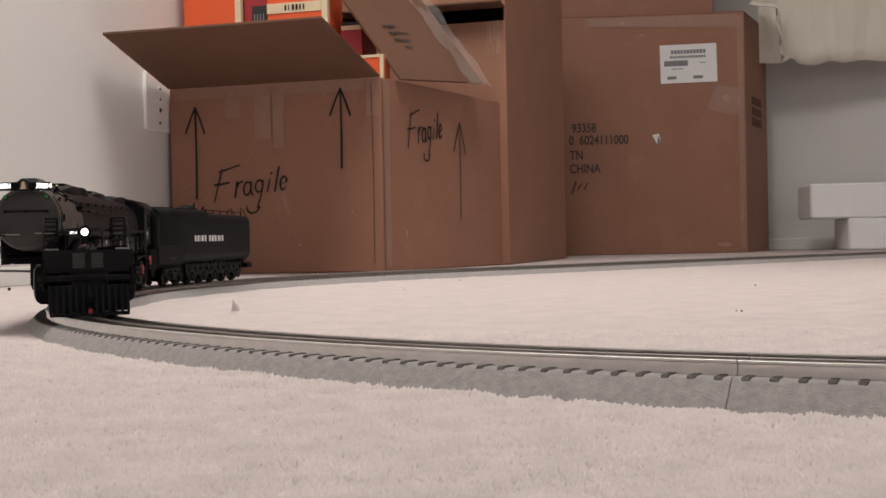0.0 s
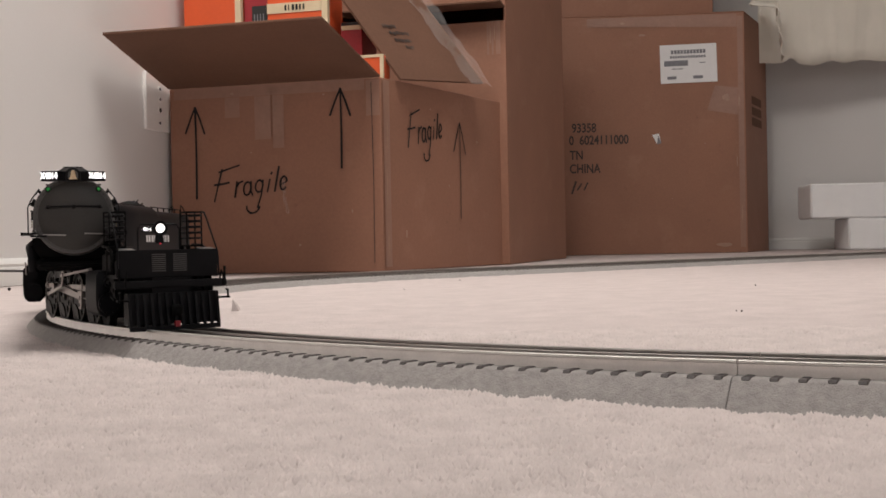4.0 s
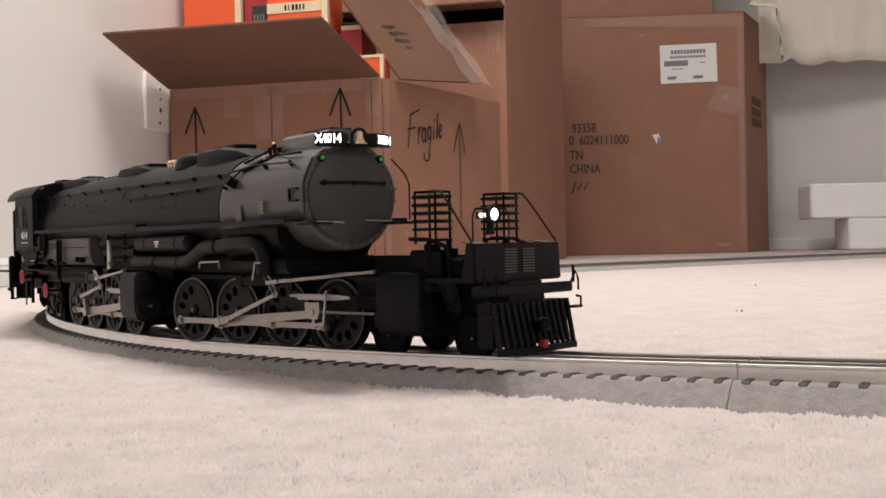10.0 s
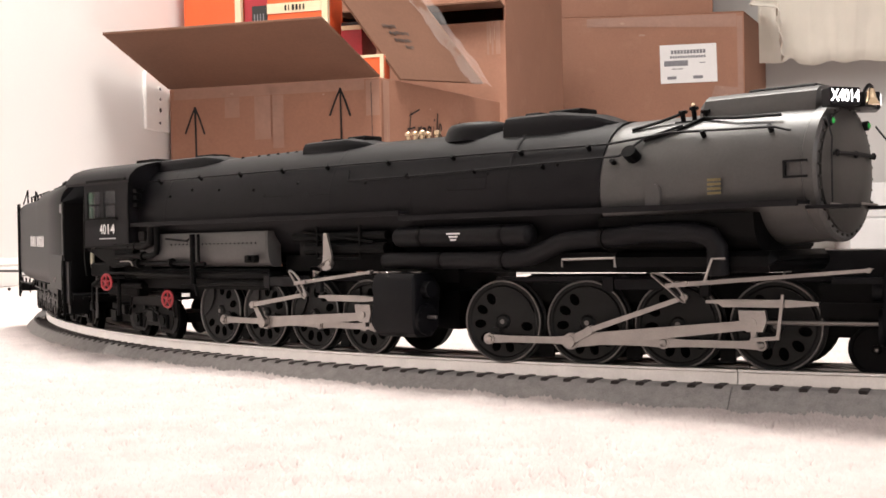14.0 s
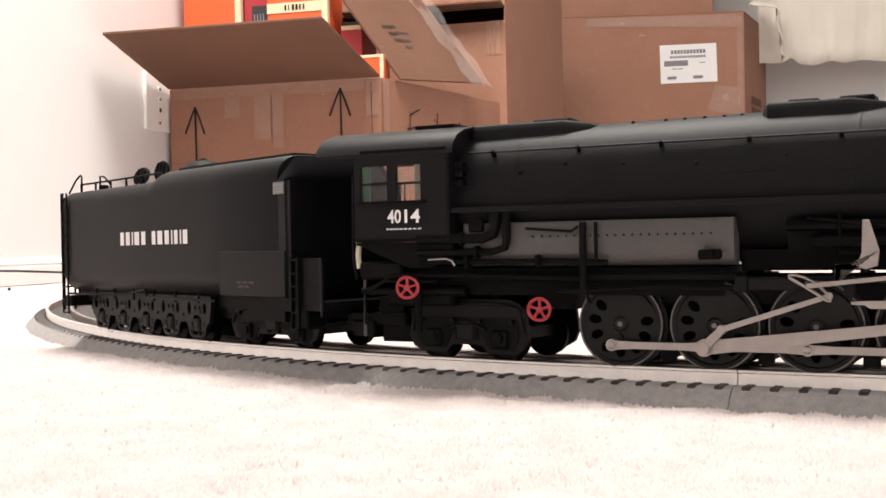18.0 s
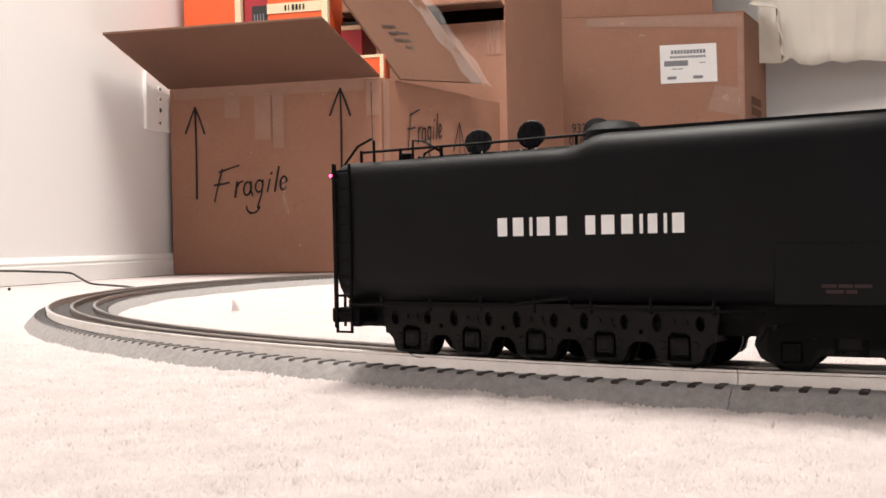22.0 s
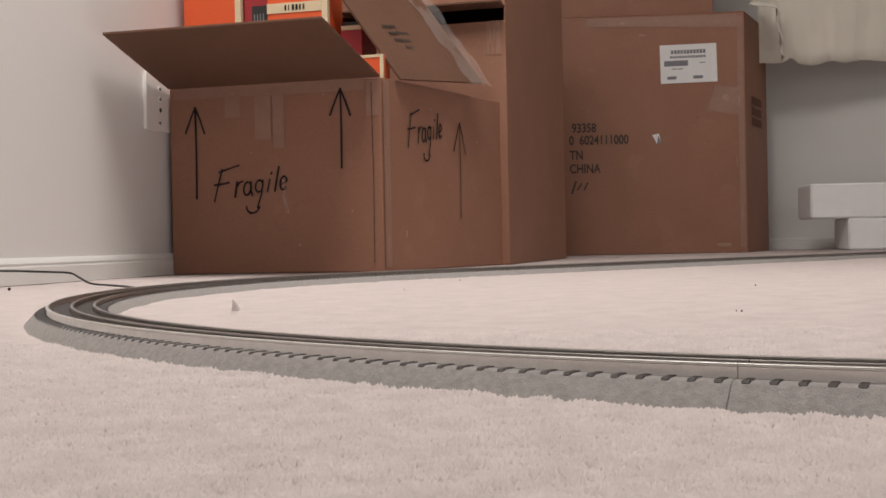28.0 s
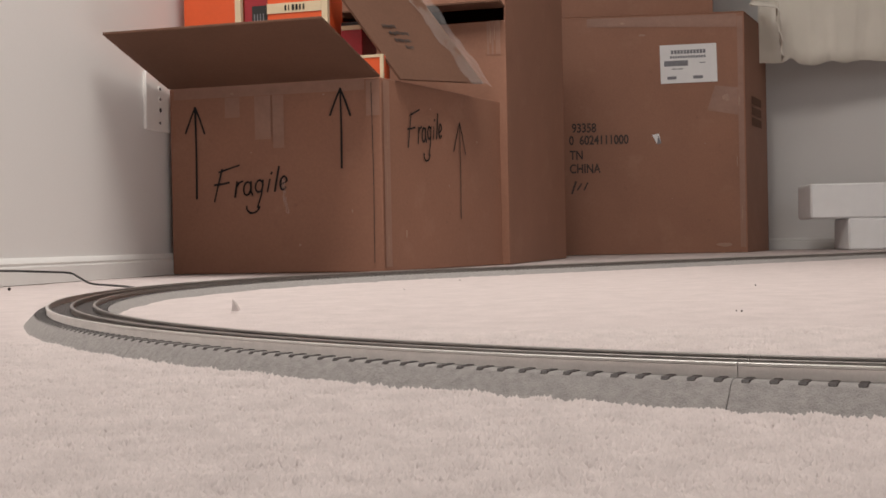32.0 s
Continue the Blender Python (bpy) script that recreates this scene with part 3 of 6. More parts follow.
part("clear_tape", Shape().add([(0.742, 0.02, 0.0008), (0.762, 0.02, 0.0008), (0.762, 0.86, 0.0008), (0.742, 0.86, 0.0008)], [(0, 1, 2, 3)]), M["tape"], big, at=FD, smooth=0)
rubbed(big, FD, ((0.70, 0.565, 0.013, 0.015), (0.745, 0.55, 0.004, 0.02), (0.735, 0.33, 0.002, 0.02), (0.75, 0.14, 0.003, 0.03), (0.62, 0.4, 0.003, 0.002), (0.4, 0.8, 0.012, 0.004), (0.33, 0.845, 0.01, 0.004), (0.68, 0.03, 0.03, 0.008), (0.5, 0.2, 0.002, 0.002)))
part("clear_tape", Shape().add([(0.63, 0.52, 0.0006), (0.741, 0.5, 0.0006), (0.741, 0.6, 0.0006), (0.66, 0.61, 0.0006)], [(0, 1, 2, 3)]), M["tape"], big, at=FD, smooth=0)
part("clear_tape", Shape().add([(0.2, 0.835, 0.0006), (0.741, 0.82, 0.0006), (0.741, 0.868, 0.0006), (0.2, 0.866, 0.0006)], [(0, 1, 2, 3)]), M["tape"], big, at=FD, smooth=0)
FE = face_frame(Vector((math.sin(radians(63.5)), -math.cos(radians(63.5)), 0)) * 0.0015, wb)
s = Shape()
for r in range(3):
    s.add([(0.1, 0.47 + r * 0.04, 0.0012), (0.28, 0.47 + r * 0.04, 0.0012), (0.28, 0.5 + r * 0.04, 0.0012), (0.1, 0.5 + r * 0.04, 0.0012)], [(0, 1, 2, 3)])
pieces("side_print", s, M["card_dark"], big, at=FE, smooth=0)
carton("upper_carton", "brown cardboard carton stacked on the large one", (DX - 0.102, DY + 0.04), 176.0, 80.0, 0.62, 0.42, 0.4, z0=0.881)

# ---- white foam packing by the far wall ----
for a0, z0, z1, sh in ((0.0, 0.0, 0.116, 0.018), (-0.134, 0.117, 0.245, 0.008)):
    single("foam_block", Shape().box(0, 0.95, 0, 0.2, 0, z1 - z0, c=0.006), M["foam"], "white polystyrene foam packing block", "foam block", "",
           pose(1.486 + a0, 4.21 - sh, z0, 0, 0, -4), 30, "foam blocks stacked on the carpet")


# ---- curtain at the far wall ----
def curtain():
    p0 = Vector((1.225, 4.42, 0))
    n, m = 150, 26
    v, f = [], []
    for i in range(n):
        a = 1.7 * i / (n - 1)
        for j in range(m):
            k = j / (m - 1)
            fold = 0.02 * abs(math.sin(a * 8.5 + 1.3 * math.sin(a * 5))) ** 0.6 * (0.4 + 0.6 * k) + 0.016 * noise.noise((a * 14, k * 2, 2)) + 0.007 * noise.noise((a * 45, k * 5, 8))
            hem = 0.01 * noise.noise((a * 16, 7, 0)) + (0.02 * math.exp(-((a - 0.12) / 0.02) ** 2)) - 0.012 * math.exp(-((a - 0.2) / 0.05) ** 2)
            z = (0.722 + hem) * (1 - k) + 2.2 * k
            v.append((p0.x + a + 0.02 * (1 - k) * noise.noise((a * 4, 1, k * 4)), p0.y - 0.06 * a + fold, z))
    f = [(i * m + j, (i + 1) * m + j, (i + 1) * m + j + 1, i * m + j + 1) for i in range(n - 1) for j in range(m - 1)]
    s = Shape()
    s.v, s.f = v, f
    ob = single("curtain", s, M["cloth"], "cream cloth curtain with an uneven hem", "curtain", "", None, 180)
    mod = ob.modifiers.new("cloth", "SOLIDIFY")
    mod.thickness = 0.003


curtain()


def draped_cloth():
    """The curtain's corner that lies over the carton's edge and hangs beside it."""
    n, m = 30, 14
    v = []
    for i in range(n):
        t = i / (n - 1)
        for j in range(m):
            k = j / (m - 1)
            if t < 0.3:
                q = t / 0.3
                x, z = 1.13 + 0.1 * q + 0.05 * k, 0.9 - 0.012 * q + 0.05 * k
            else:
                q = (t - 0.3) / 0.7
                x, z = 1.23 + 0.03 * q + 0.05 * k, 0.888 - 0.165 * q + 0.045 * k * (1 - q)
            y = 4.15 + 0.05 * t + 0.16 * k + 0.012 * math.sin(t * 14 + k * 7) + 0.01 * noise.noise((t * 7, k * 5, 4))
            v.append((x + 0.006 * noise.noise((t * 9, k * 6, 9)), y, z + 0.008 * noise.noise((t * 8, k * 7, 2))))
    f = [(i * m + j, (i + 1) * m + j, (i + 1) * m + j + 1, i * m + j + 1) for i in range(n - 1) for j in range(m - 1)]
    s = Shape()
    s.v, s.f = v, f
    ob = single("draped_cloth", s, M["cloth"], "corner of cream cloth lying over the carton edge", "cloth", "", None, 180)
    mod = ob.modifiers.new("cloth", "SOLIDIFY")
    mod.thickness = 0.004


draped_cloth()

# ---- power cable and scraps ----
pts = [(-0.735, 1.72, 0.03), (-0.7, 1.8, 0.029), (-0.66, 1.9, 0.024), (-0.635, 1.945, 0.0205), (-0.605, 1.9, 0.014), (-0.57, 1.85, 0.005), (-0.525, 1.79, 0.0035), (-0.48, 1.72, 0.0035), (-0.43, 1.62, 0.0035), (-0.37, 1.52, 0.004)]
pts = [Vector(p) for p in pts]
fine = []
for i in range(len(pts) - 1):
    p = [pts[max(i - 1, 0)], pts[i], pts[i + 1], pts[min(i + 2, len(pts) - 1)]]
    for k in range(6):
        t = k / 6
        fine.append(0.5 * (2 * p[1] + (p[2] - p[0]) * t + (2 * p[0] - 5 * p[1] + 4 * p[2] - p[3]) * t * t + (3 * p[1] - p[0] - 3 * p[2] + p[3]) * t ** 3))
single("power_cable", Shape().tube(fine, 0.0018, 8), M["cable"], "thin black power cable running to the track", "cable")
single("paper_scrap", Shape().add([(0.002, 0, 0.001), (0.009, 0.0, 0.001), (0.0025, 0.004, 0.012), (0, 0.004, 0.001), (0.0095, 0.005, 0.002), (0.006, 0.006, 0.0085)],
                                  [(0, 1, 2), (5, 4, 3), (0, 3, 4, 1), (1, 4, 5, 2), (2, 5, 3, 0)]), M["tuft"], "small scrap of pale film on the carpet", "scrap", "", pose(-0.198, 1.055, 0.0), 0)
for x, y, r in ((0.37, 1.36, 0.0009), (0.2345, 0.903, 0.0008), (0.231, 0.906, 0.0006), (-0.66, 1.74, 0.0026), (0.025, 1.75, 0.001), (-0.05, 1.45, 0.0007)):
    single("crumb", Shape().dome((0, 0, 0.001), r, 5), M["tie"], "tiny dark crumb on the carpet", "crumb", "", pose(x, y, 0.001), 60, "crumbs on the carpet")


# ---- pile of the carpet nearest the eye ----
def carpet_pile():
    rng = np.random.default_rng(5)
    n = 190000
    y = 0.24 + 0.62 * rng.random(n) ** 1.3
    x = (rng.random(n) * 2 - 1) * (0.4 * y + 0.04)
    r = np.hypot(x - 0.5538, y - 1.261)
    keep = (abs(r - 0.9165) > 0.0405)
    x, y = x[keep], y[keep]
    n = len(x)
    h = (0.0024 + 0.0012 * rng.random(n)) * np.clip((0.9 - y) / 0.15, 0.25, 1)
    w = 0.0012 + 0.0009 * rng.random(n)
    lean = (rng.random((n, 2)) - 0.5) * 0.0026
    a = rng.random(n) * 6.28
    v = np.zeros((n, 5, 3))
    for k in range(4):
        v[:, k, 0] = x + w * np.cos(a + k * 1.571)
        v[:, k, 1] = y + w * np.sin(a + k * 1.571)
        v[:, k, 2] = -0.0035
    v[:, 4, 0], v[:, 4, 1], v[:, 4, 2] = x + lean[:, 0], y + lean[:, 1], 0
    clump = np.array([noise.noise((p * 55, q * 55, 0)) + 0.7 * noise.noise((p * 120, q * 120, 4)) for p, q in zip(x[::1], y[::1])])
    h = h * (1 + 0.45 * clump)
    drop = 0.0022 * np.clip((x + 0.1) / 0.4, 0, 1)
    v[:, :4, 2] = -0.0035 + h[:, None] * 0.4 - drop[:, None]
    v[:, :4, :2] = v[:, :4, :2] + lean[:, None, :] * 0.5
    v[:, 4, 2] = -0.0032 + h - drop
    base = np.arange(n)[:, None, None] * 5
    tri = np.array([[0, 1, 4], [1, 2, 4], [2, 3, 4], [3, 0, 4]])[None] + base
    me = bpy.data.meshes.new("carpet_pile")
    me.vertices.add(n * 5)
    me.vertices.foreach_set("co", v.reshape(-1))
    me.loops.add(n * 12)
    me.loops.foreach_set("vertex_index", tri.reshape(-1).astype(np.int32))
    me.polygons.add(n * 4)
    me.polygons.foreach_set("loop_start", np.arange(0, n * 12, 3, dtype=np.int32))
    me.update(calc_edges=True)
    me.shade_smooth()
    me.materials.append(M["tuft"])
    tagged(new("carpet_pile", me), "cream tufted pile of the carpet", "carpet", "", "stuff")


carpet_pile()
# ---- track ----
RAILS = (-0.0188, 0.0, 0.0197)


def swept(s0, s1, prof, base, n=24):
    """A profile of (off, z) swept along the line, in the frame of base."""
    inv = base.inverted()
    rings = []
    for i in range(n + 1):
        s = s0 + (s1 - s0) * i / n
        rings.append([inv @ line_at(s, o, z)[0] for o, z in prof])
    return Shape().loft(rings)


def rail_profile(off):
    w, t = 0.0014, 0.0006
    z = ZR + float(np.interp(off, (-0.02, 0.0, 0.02), (0.0003, 0.0006, 0.0013)))
    h = z - ZR + 0.0052
    return [(off - w, z - h), (off + w, z - h), (off + t, z - h + 0.0012), (off + t, z - 0.0016), (off + w, z - 0.0012), (off + w * 0.9, z - 0.0003),
            (off + w * 0.4, z), (off - w * 0.4, z), (off - w * 0.9, z - 0.0003), (off - w, z - 0.0012), (off - t, z - 0.0016), (off - t, z - h + 0.0012)]


TOP = ZR - 0.0046
BED = [(-0.0455, -0.0092), (-0.0305, TOP - 0.001), (-0.0285, TOP), (0.0285, TOP), (0.0305, TOP - 0.001), (0.0455, -0.0092)]


def tie_mesh():
    """A tie whose ends hang over the shoulder."""
    b = 0.0289
    zt, zb = TOP + 0.0004, TOP - 0.0013
    rings = []
    for y, a, z1 in ((-b - 0.0012, 0.0015, TOP - 0.0006), (-b, 0.0018, zt), (-0.019, 0.0018, zt), (-0.0185, 0.0038, zt), (0.0185, 0.0038, zt), (0.019, 0.0018, zt), (b, 0.0018, zt), (b + 0.0012, 0.0015, TOP - 0.0006)):
        rings.append([(-a, y, zb), (a, y, zb), (a, y, z1 - 0.0003), (a - 0.0004, y, z1), (0.0004 - a, y, z1), (-a, y, z1 - 0.0003)])
    return mesh_of("tie", Shape().loft(rings), M["tie"], 0)


TIE = tie_mesh()


def track_section(s0, s1, near, straight=False):
    mid, h = line_at((s0 + s1) / 2)
    base = Matrix.Translation(mid) @ Matrix.Rotation(h, 4, "Z")
    kind = "straight" if straight else "curved"
    ob = empty("track_section", kind + " three-rail toy track section on grey moulded roadbed", "toy track", base, "track sections of the loop")
    n = 2 if straight else (48 if near else 24)
    g = 0.00016
    part("roadbed", swept(s0 + g, s1 - g, BED, base, n), M["roadbed"], ob)
    for off in RAILS:
        # outside rail in bright nickel, the other two in a darker grey
        part("rail", swept(s0 + g, s1 - g, rail_profile(off), base, n), M["rail"] if off > 0 else M["rail_grey"], ob)
    inv = base.inverted()
    count = max(1, round((s1 - s0) / 0.00997))
    joined = Shape()
    for i in range(count):
        p, k = line_at(s0 + (s1 - s0) * (i + 0.5) / count)
        m = inv @ (Matrix.Translation(p) @ Matrix.Rotation(k, 4, "Z"))
        if near:
            t = new("tie", TIE)
            t.parent, t.matrix_basis = ob, m
        else:
            joined.add([q.co for q in TIE.vertices], [tuple(q.vertices) for q in TIE.polygons], m)
    if not near:
        o = part("ties", joined, M["tie"], ob, smooth=0)
        o["kind"] = "stuff"
    return ob


SECTIONS = {}
L = STEP * RC
for i in range(-5, 3):
    SECTIONS[i] = track_section(J1 * RC + i * L, J1 * RC + (i + 1) * L, i in (-3, -2, -1, 0))
for i in range(7):
    track_section(S_IN + i * 0.254, S_IN + (i + 1) * 0.254, False, True)
    track_section(S_OUT - (i + 1) * 0.254, S_OUT - i * 0.254, False, True)


def far_loop():
    """The curve that closes the oval, a mirror of the near one about the middle of the straights."""
    h = TH_IN + math.pi / 2
    shift = Matrix.Translation((math.cos(h) * STRAIGHT, math.sin(h) * STRAIGHT, 0))
    turn = Matrix.Translation((CX, CY, 0)) @ Matrix.Rotation(math.pi, 4, "Z") @ Matrix.Translation((-CX, -CY, 0))
    for i in range(-5, 3):
        copy_thing(SECTIONS[-5], shift @ turn @ Matrix.Translation((CX, CY, 0)) @ Matrix.Rotation(STEP * (i + 5), 4, "Z") @ Matrix.Translation((-CX, -CY, 0)) @ SECTIONS[-5].matrix_basis)


far_loop()
# ---- locomotive: x forward, y to its left, z above the rail tops ----
def ring_y(x, r, zc, n=36, crown=1.0):
    """A boiler ring; its upper half may stand a little higher than round."""
    p = []
    for i in range(n):
        c = math.cos(2 * math.pi * i / n)
        p.append((x, r * math.sin(2 * math.pi * i / n), zc + r * c * (crown if c > 0 else 1.0)))
    return p


def hump(x0, x1, w, z0, z1, nose=0.012, tail=0.004):
    """A rounded casing on top of the boiler."""
    s = Shape()
    rings = []
    for x, k, hz in ((x0, 0.55, 0.35), (x0 + tail * 0.4, 0.85, 0.8), (x0 + tail, 1, 1), (x1 - nose, 1, 1), (x1 - nose * 0.4, 0.8, 0.7), (x1, 0.45, 0.15)):
        z = z0 + (z1 - z0) * hz
        a = w * k
        rings.append([(x, -a, z0 - 0.004), (x, -a, z0 + (z - z0) * 0.45), (x, -a * 0.88, z0 + (z - z0) * 0.8), (x, -a * 0.6, z - 0.0004), (x, 0, z),
                      (x, a * 0.6, z - 0.0004), (x, a * 0.88, z0 + (z - z0) * 0.8), (x, a, z0 + (z - z0) * 0.45), (x, a, z0 - 0.004)])
    return s.loft(rings)


def wheel_mesh(r, holes, t=0.0045):
    """A wheel on the y axis, flange inside at +y; dark ovals on its solid face paint the shade of openings."""
    s = Shape()
    n = 36
    s.lathe([(0.0004, r * 0.86), (0, r * 0.88), (0, r), (t * 0.75, r * 0.985), (t * 0.8, r * 1.045), (t, r * 1.045), (t, r * 0.8), (t * 0.3, r * 0.8), (0.0004, r * 0.86)], (0, 0, 0), (0, 1, 0), n, caps=False)
    s.cyl((0, 0.0007, 0), (0, t * 0.85, 0), r * 0.87, n=30)
    s.lathe([(-0.0006, r * 0.05), (-0.0006, r * 0.13), (0.0002, r * 0.18), (0.0012, r * 0.18)], (0, 0, 0), (0, 1, 0), 16)
    if holes:
        s.cyl((0, -0.0004, r * 0.4), (0, t * 0.5, r * 0.4), r * 0.19, n=12)
        pts = [(math.sin(radians(a)) * r * 0.83, math.cos(radians(a)) * r * 0.83) for a in range(140, 221, 10)]
        s.plate(pts + [(-r * 0.2, -r * 0.45), (r * 0.2, -r * 0.45)], -0.0002, 0.0008)
    rim = Shape().lathe([(-0.0001, r * 0.95), (-0.0004, r * 0.96), (-0.0004, r * 0.985), (0.0002, r * 1.002)], (0, 0, 0), (0, 1, 0), n, caps=False)
    hub = Shape().cyl((0, -0.0009, 0), (0, 0, 0), r * 0.06, n=8)
    h = Shape()
    if holes:
        for i in range(holes):
            a = 2 * math.pi * (i + 0.5) / holes
            if abs(math.degrees(a) - 180) < 42:
                continue
            m = Matrix.Rotation(a, 4, "Y")
            h.plate([(r * 0.105 * math.cos(k * 0.6283), r * 0.62 + r * 0.15 * math.sin(k * 0.6283)) for k in range(10)], 0.0004, 0.00069, m)
    return s, rim, hub, h


WR = 0.0176
CRANK = 0.0086
AXLES = (0.0567, 0.0189, -0.0189, -0.0567)
SIDE_Y = 0.0205


def rod(x0, x1, h0, h1, t=0.0016, boss=()):
    s = Shape()
    s.plate([(x0, -h0), (x1, -h1), (x1, h1), (x0, h0)], -t / 2, t / 2)
    for x, r in boss:
        s.cyl((x, -t * 0.75, 0), (x, t * 0.75, 0), r, n=14)
    return s


MOVERS = []
ROLL = 0.017


def engine_unit(name, loco, cyl_x, label):
    """One set of four driving axles with cylinders and rods."""
    s = Shape()
    s.box(-0.07, cyl_x + 0.03, -0.0115, 0.0115, 0.013, 0.03)
    s.box(-0.065, cyl_x + 0.02, -0.016, 0.016, 0.026, 0.034)
    for x in AXLES:
        s.cyl((x, -0.017, WR), (x, 0.017, WR), 0.003)
        s.box(x - 0.004, x + 0.004, -0.0185, 0.0185, 0.028, 0.0335)
    for x in (0.0378, 0.0, -0.0378):
        s.box(x - 0.0014, x + 0.0014, -0.0165, 0.0165, 0.004, 0.016)
        s.box(x - 0.003, x + 0.003, -0.0185, -0.0165, 0.003, 0.009)
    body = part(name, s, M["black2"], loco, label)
    face, rim, hub, hole = wheel_mesh(WR, 11)
    wme = mesh_of_many("driving_wheel", ((face, M["wheel_face"]), (rim, M["rail_dark"]), (hub, M["rail_dark"]), (hole, M["hole"])), 30)
    for side in (-1, 1):
        c = Shape()
        # cylinder and valve chest
        yc = side * 0.0285
        ring = [(-0.0052, 0.0385), (0.0055, 0.0382), (0.0074, 0.0355), (0.0078, 0.0235), (0.0075, 0.0165), (0.0062, 0.0125), (0.0035, 0.0106), (-0.0045, 0.0106), (-0.009, 0.015), (-0.0105, 0.032)]
        x0, x1 = cyl_x, cyl_x + 0.0255
        rings = []
        for x, k in ((x0, 0.86), (x0 + 0.001, 1), (x1 - 0.001, 1), (x1, 0.86)):
            rings.append([(x, yc + side * y * k, 0.0225 + (z - 0.0225) * k) for y, z in ring])
        c.loft(rings)
        for x, d in ((x1, 1), (x0, -1)):
            c.cyl((x, yc, 0.0185), (x + d * 0.0016, yc, 0.0185), 0.0068, n=18)
            c.cyl((x, yc, 0.0315), (x + d * 0.004, yc, 0.0315), 0.0036, n=14)
        for i in range(10):
            a = 2 * math.pi * i / 10
            c.cyl((x1, yc + 0.0058 * math.cos(a), 0.0185 + 0.0058 * math.sin(a)), (x1 + 0.0022, yc + 0.0058 * math.cos(a), 0.0185 + 0.0058 * math.sin(a)), 0.0005, n=5)
        part("cylinder", c, M["tender"], body)
        # guides and motion bracket
        gz = 0.0268
        g = Shape()
        g.plate([(0.0325, gz - 0.0002), (0.037, gz - 0.0003), (0.039, gz - 0.0016), (0.063, gz - 0.0016), (0.074, gz - 0.0008), (0.074, gz + 0.0004), (0.063, gz + 0.0012), (0.039, gz + 0.0012), (0.0325, gz + 0.0008)], yc - 0.0014, yc + 0.0014)
        part("guide_bar", g, M["steel"], body)
        part("guide_stay", Shape().box(0.072, cyl_x + 0.001, yc - 0.0008, yc + 0.0008, gz - 0.0006, gz + 0.0002).box(0.0735, cyl_x + 0.001, yc - side * 0.006 - 0.0015, yc - side * 0.006 + 0.0015, 0.021, 0.034), M["black2"], body)
        k = Shape()
        k.box(-0.004, 0.016, yc - 0.0012, yc + 0.0012, 0.0315, 0.0362, c=0.0004)
        k.box(-0.009, -0.004, yc - 0.0012, yc + 0.0012, 0.0308, 0.037, c=0.0004)
        k.box(0.03, 0.034, yc - 0.0012, yc + 0.0012, 0.029, 0.037, c=0.0004)
        k.box(-0.06, cyl_x, side * 0.0185 - 0.0008, side * 0.0185 + 0.0008, 0.0345, 0.0365)
        pieces("motion_bracket", k, M["black"], body)
        ln = Shape()
        ln.tube([(0.0015 * math.sin(a) - 0.0012 * math.cos(a) ** 2, side * 0.0022, 0.0086 * math.cos(a)) for a in [2 * math.pi * i / 16 for i in range(16)]], 0.0006, 6, closed=True)
        MOVERS.append(("expansion_link", part("expansion_link", ln, M["steel"], body), AXLES[2], side, CRANK, body))
        rr = Shape()
        rr.plate([(0.0175, 0.0324), (cyl_x - 0.005, 0.0382), (cyl_x - 0.003, 0.0396), (0.0175, 0.0342)], yc + side * 0.0026, yc + side * 0.0038)
        rr.cyl((0.0255, yc + side * 0.002, 0.0341), (0.0255, yc + side * 0.0044, 0.0341), 0.001, n=8)
        rr.cyl((cyl_x - 0.005, yc + side * 0.002, 0.0388), (cyl_x - 0.005, yc + side * 0.0044, 0.0388), 0.001, n=8)
        part("radius_rod", rr, M["steel"], body)
        # wheels
        for x in AXLES:
            w = new("driving_wheel", wme)
            w.parent = body
            MOVERS.append(("wheel", w, x, side, WR, body))
        # rods
        sr = Shape()
        for xa, xb in zip(AXLES[1:], AXLES):
            sr.plate([(xa, -0.0019), (xa + 0.009, -0.0014), (xb - 0.009, -0.0014), (xb, -0.0019), (xb, 0.0019), (xb - 0.009, 0.0014), (xa + 0.009, 0.0014), (xa, 0.0019)], -0.0008, 0.0008)
        for x, r in zip(AXLES, (0.0022, 0.0024, 0.0028, 0.0024)):
            sr.cyl((x, -0.0013, 0), (x, 0.0013, 0), r, n=14)
            sr.lathe([(-0.0026, r * 0.3), (-0.0022, r * 0.62), (0, r * 0.75), (0.0022, r * 0.62), (0.0026, r * 0.3)], (x, 0, 0), (0, 1, 0), 12)
        MOVERS.append(("side_rod", part("side_rod", sr, M["steel"], body), 0, side, CRANK, body))
        mr = rod(0, MAIN, 0.0027, 0.0018, 0.0015, ((0, 0.0034), (MAIN, 0.0026)))
        mr.cyl((0, -0.003, 0), (0, 0.003, 0), 0.0019, n=12)
        MOVERS.append(("main_rod", part("main_rod", mr, M["steel"], body), AXLES[2], side, CRANK, body))
        ch = Shape()
        ch.plate([(-0.005, 0.0005), (-0.0025, -0.0035), (0.0035, -0.0035), (0.005, 0.0005), (0.0045, 0.0045), (-0.0055, 0.0045)], -0.0016, 0.0016)
        ch.cyl((0.003, 0, 0), (0.044, 0, 0), 0.0008, n=8)
        ch.cyl((0, -0.0022, 0), (0, 0.0022, 0), 0.0014, n=8)
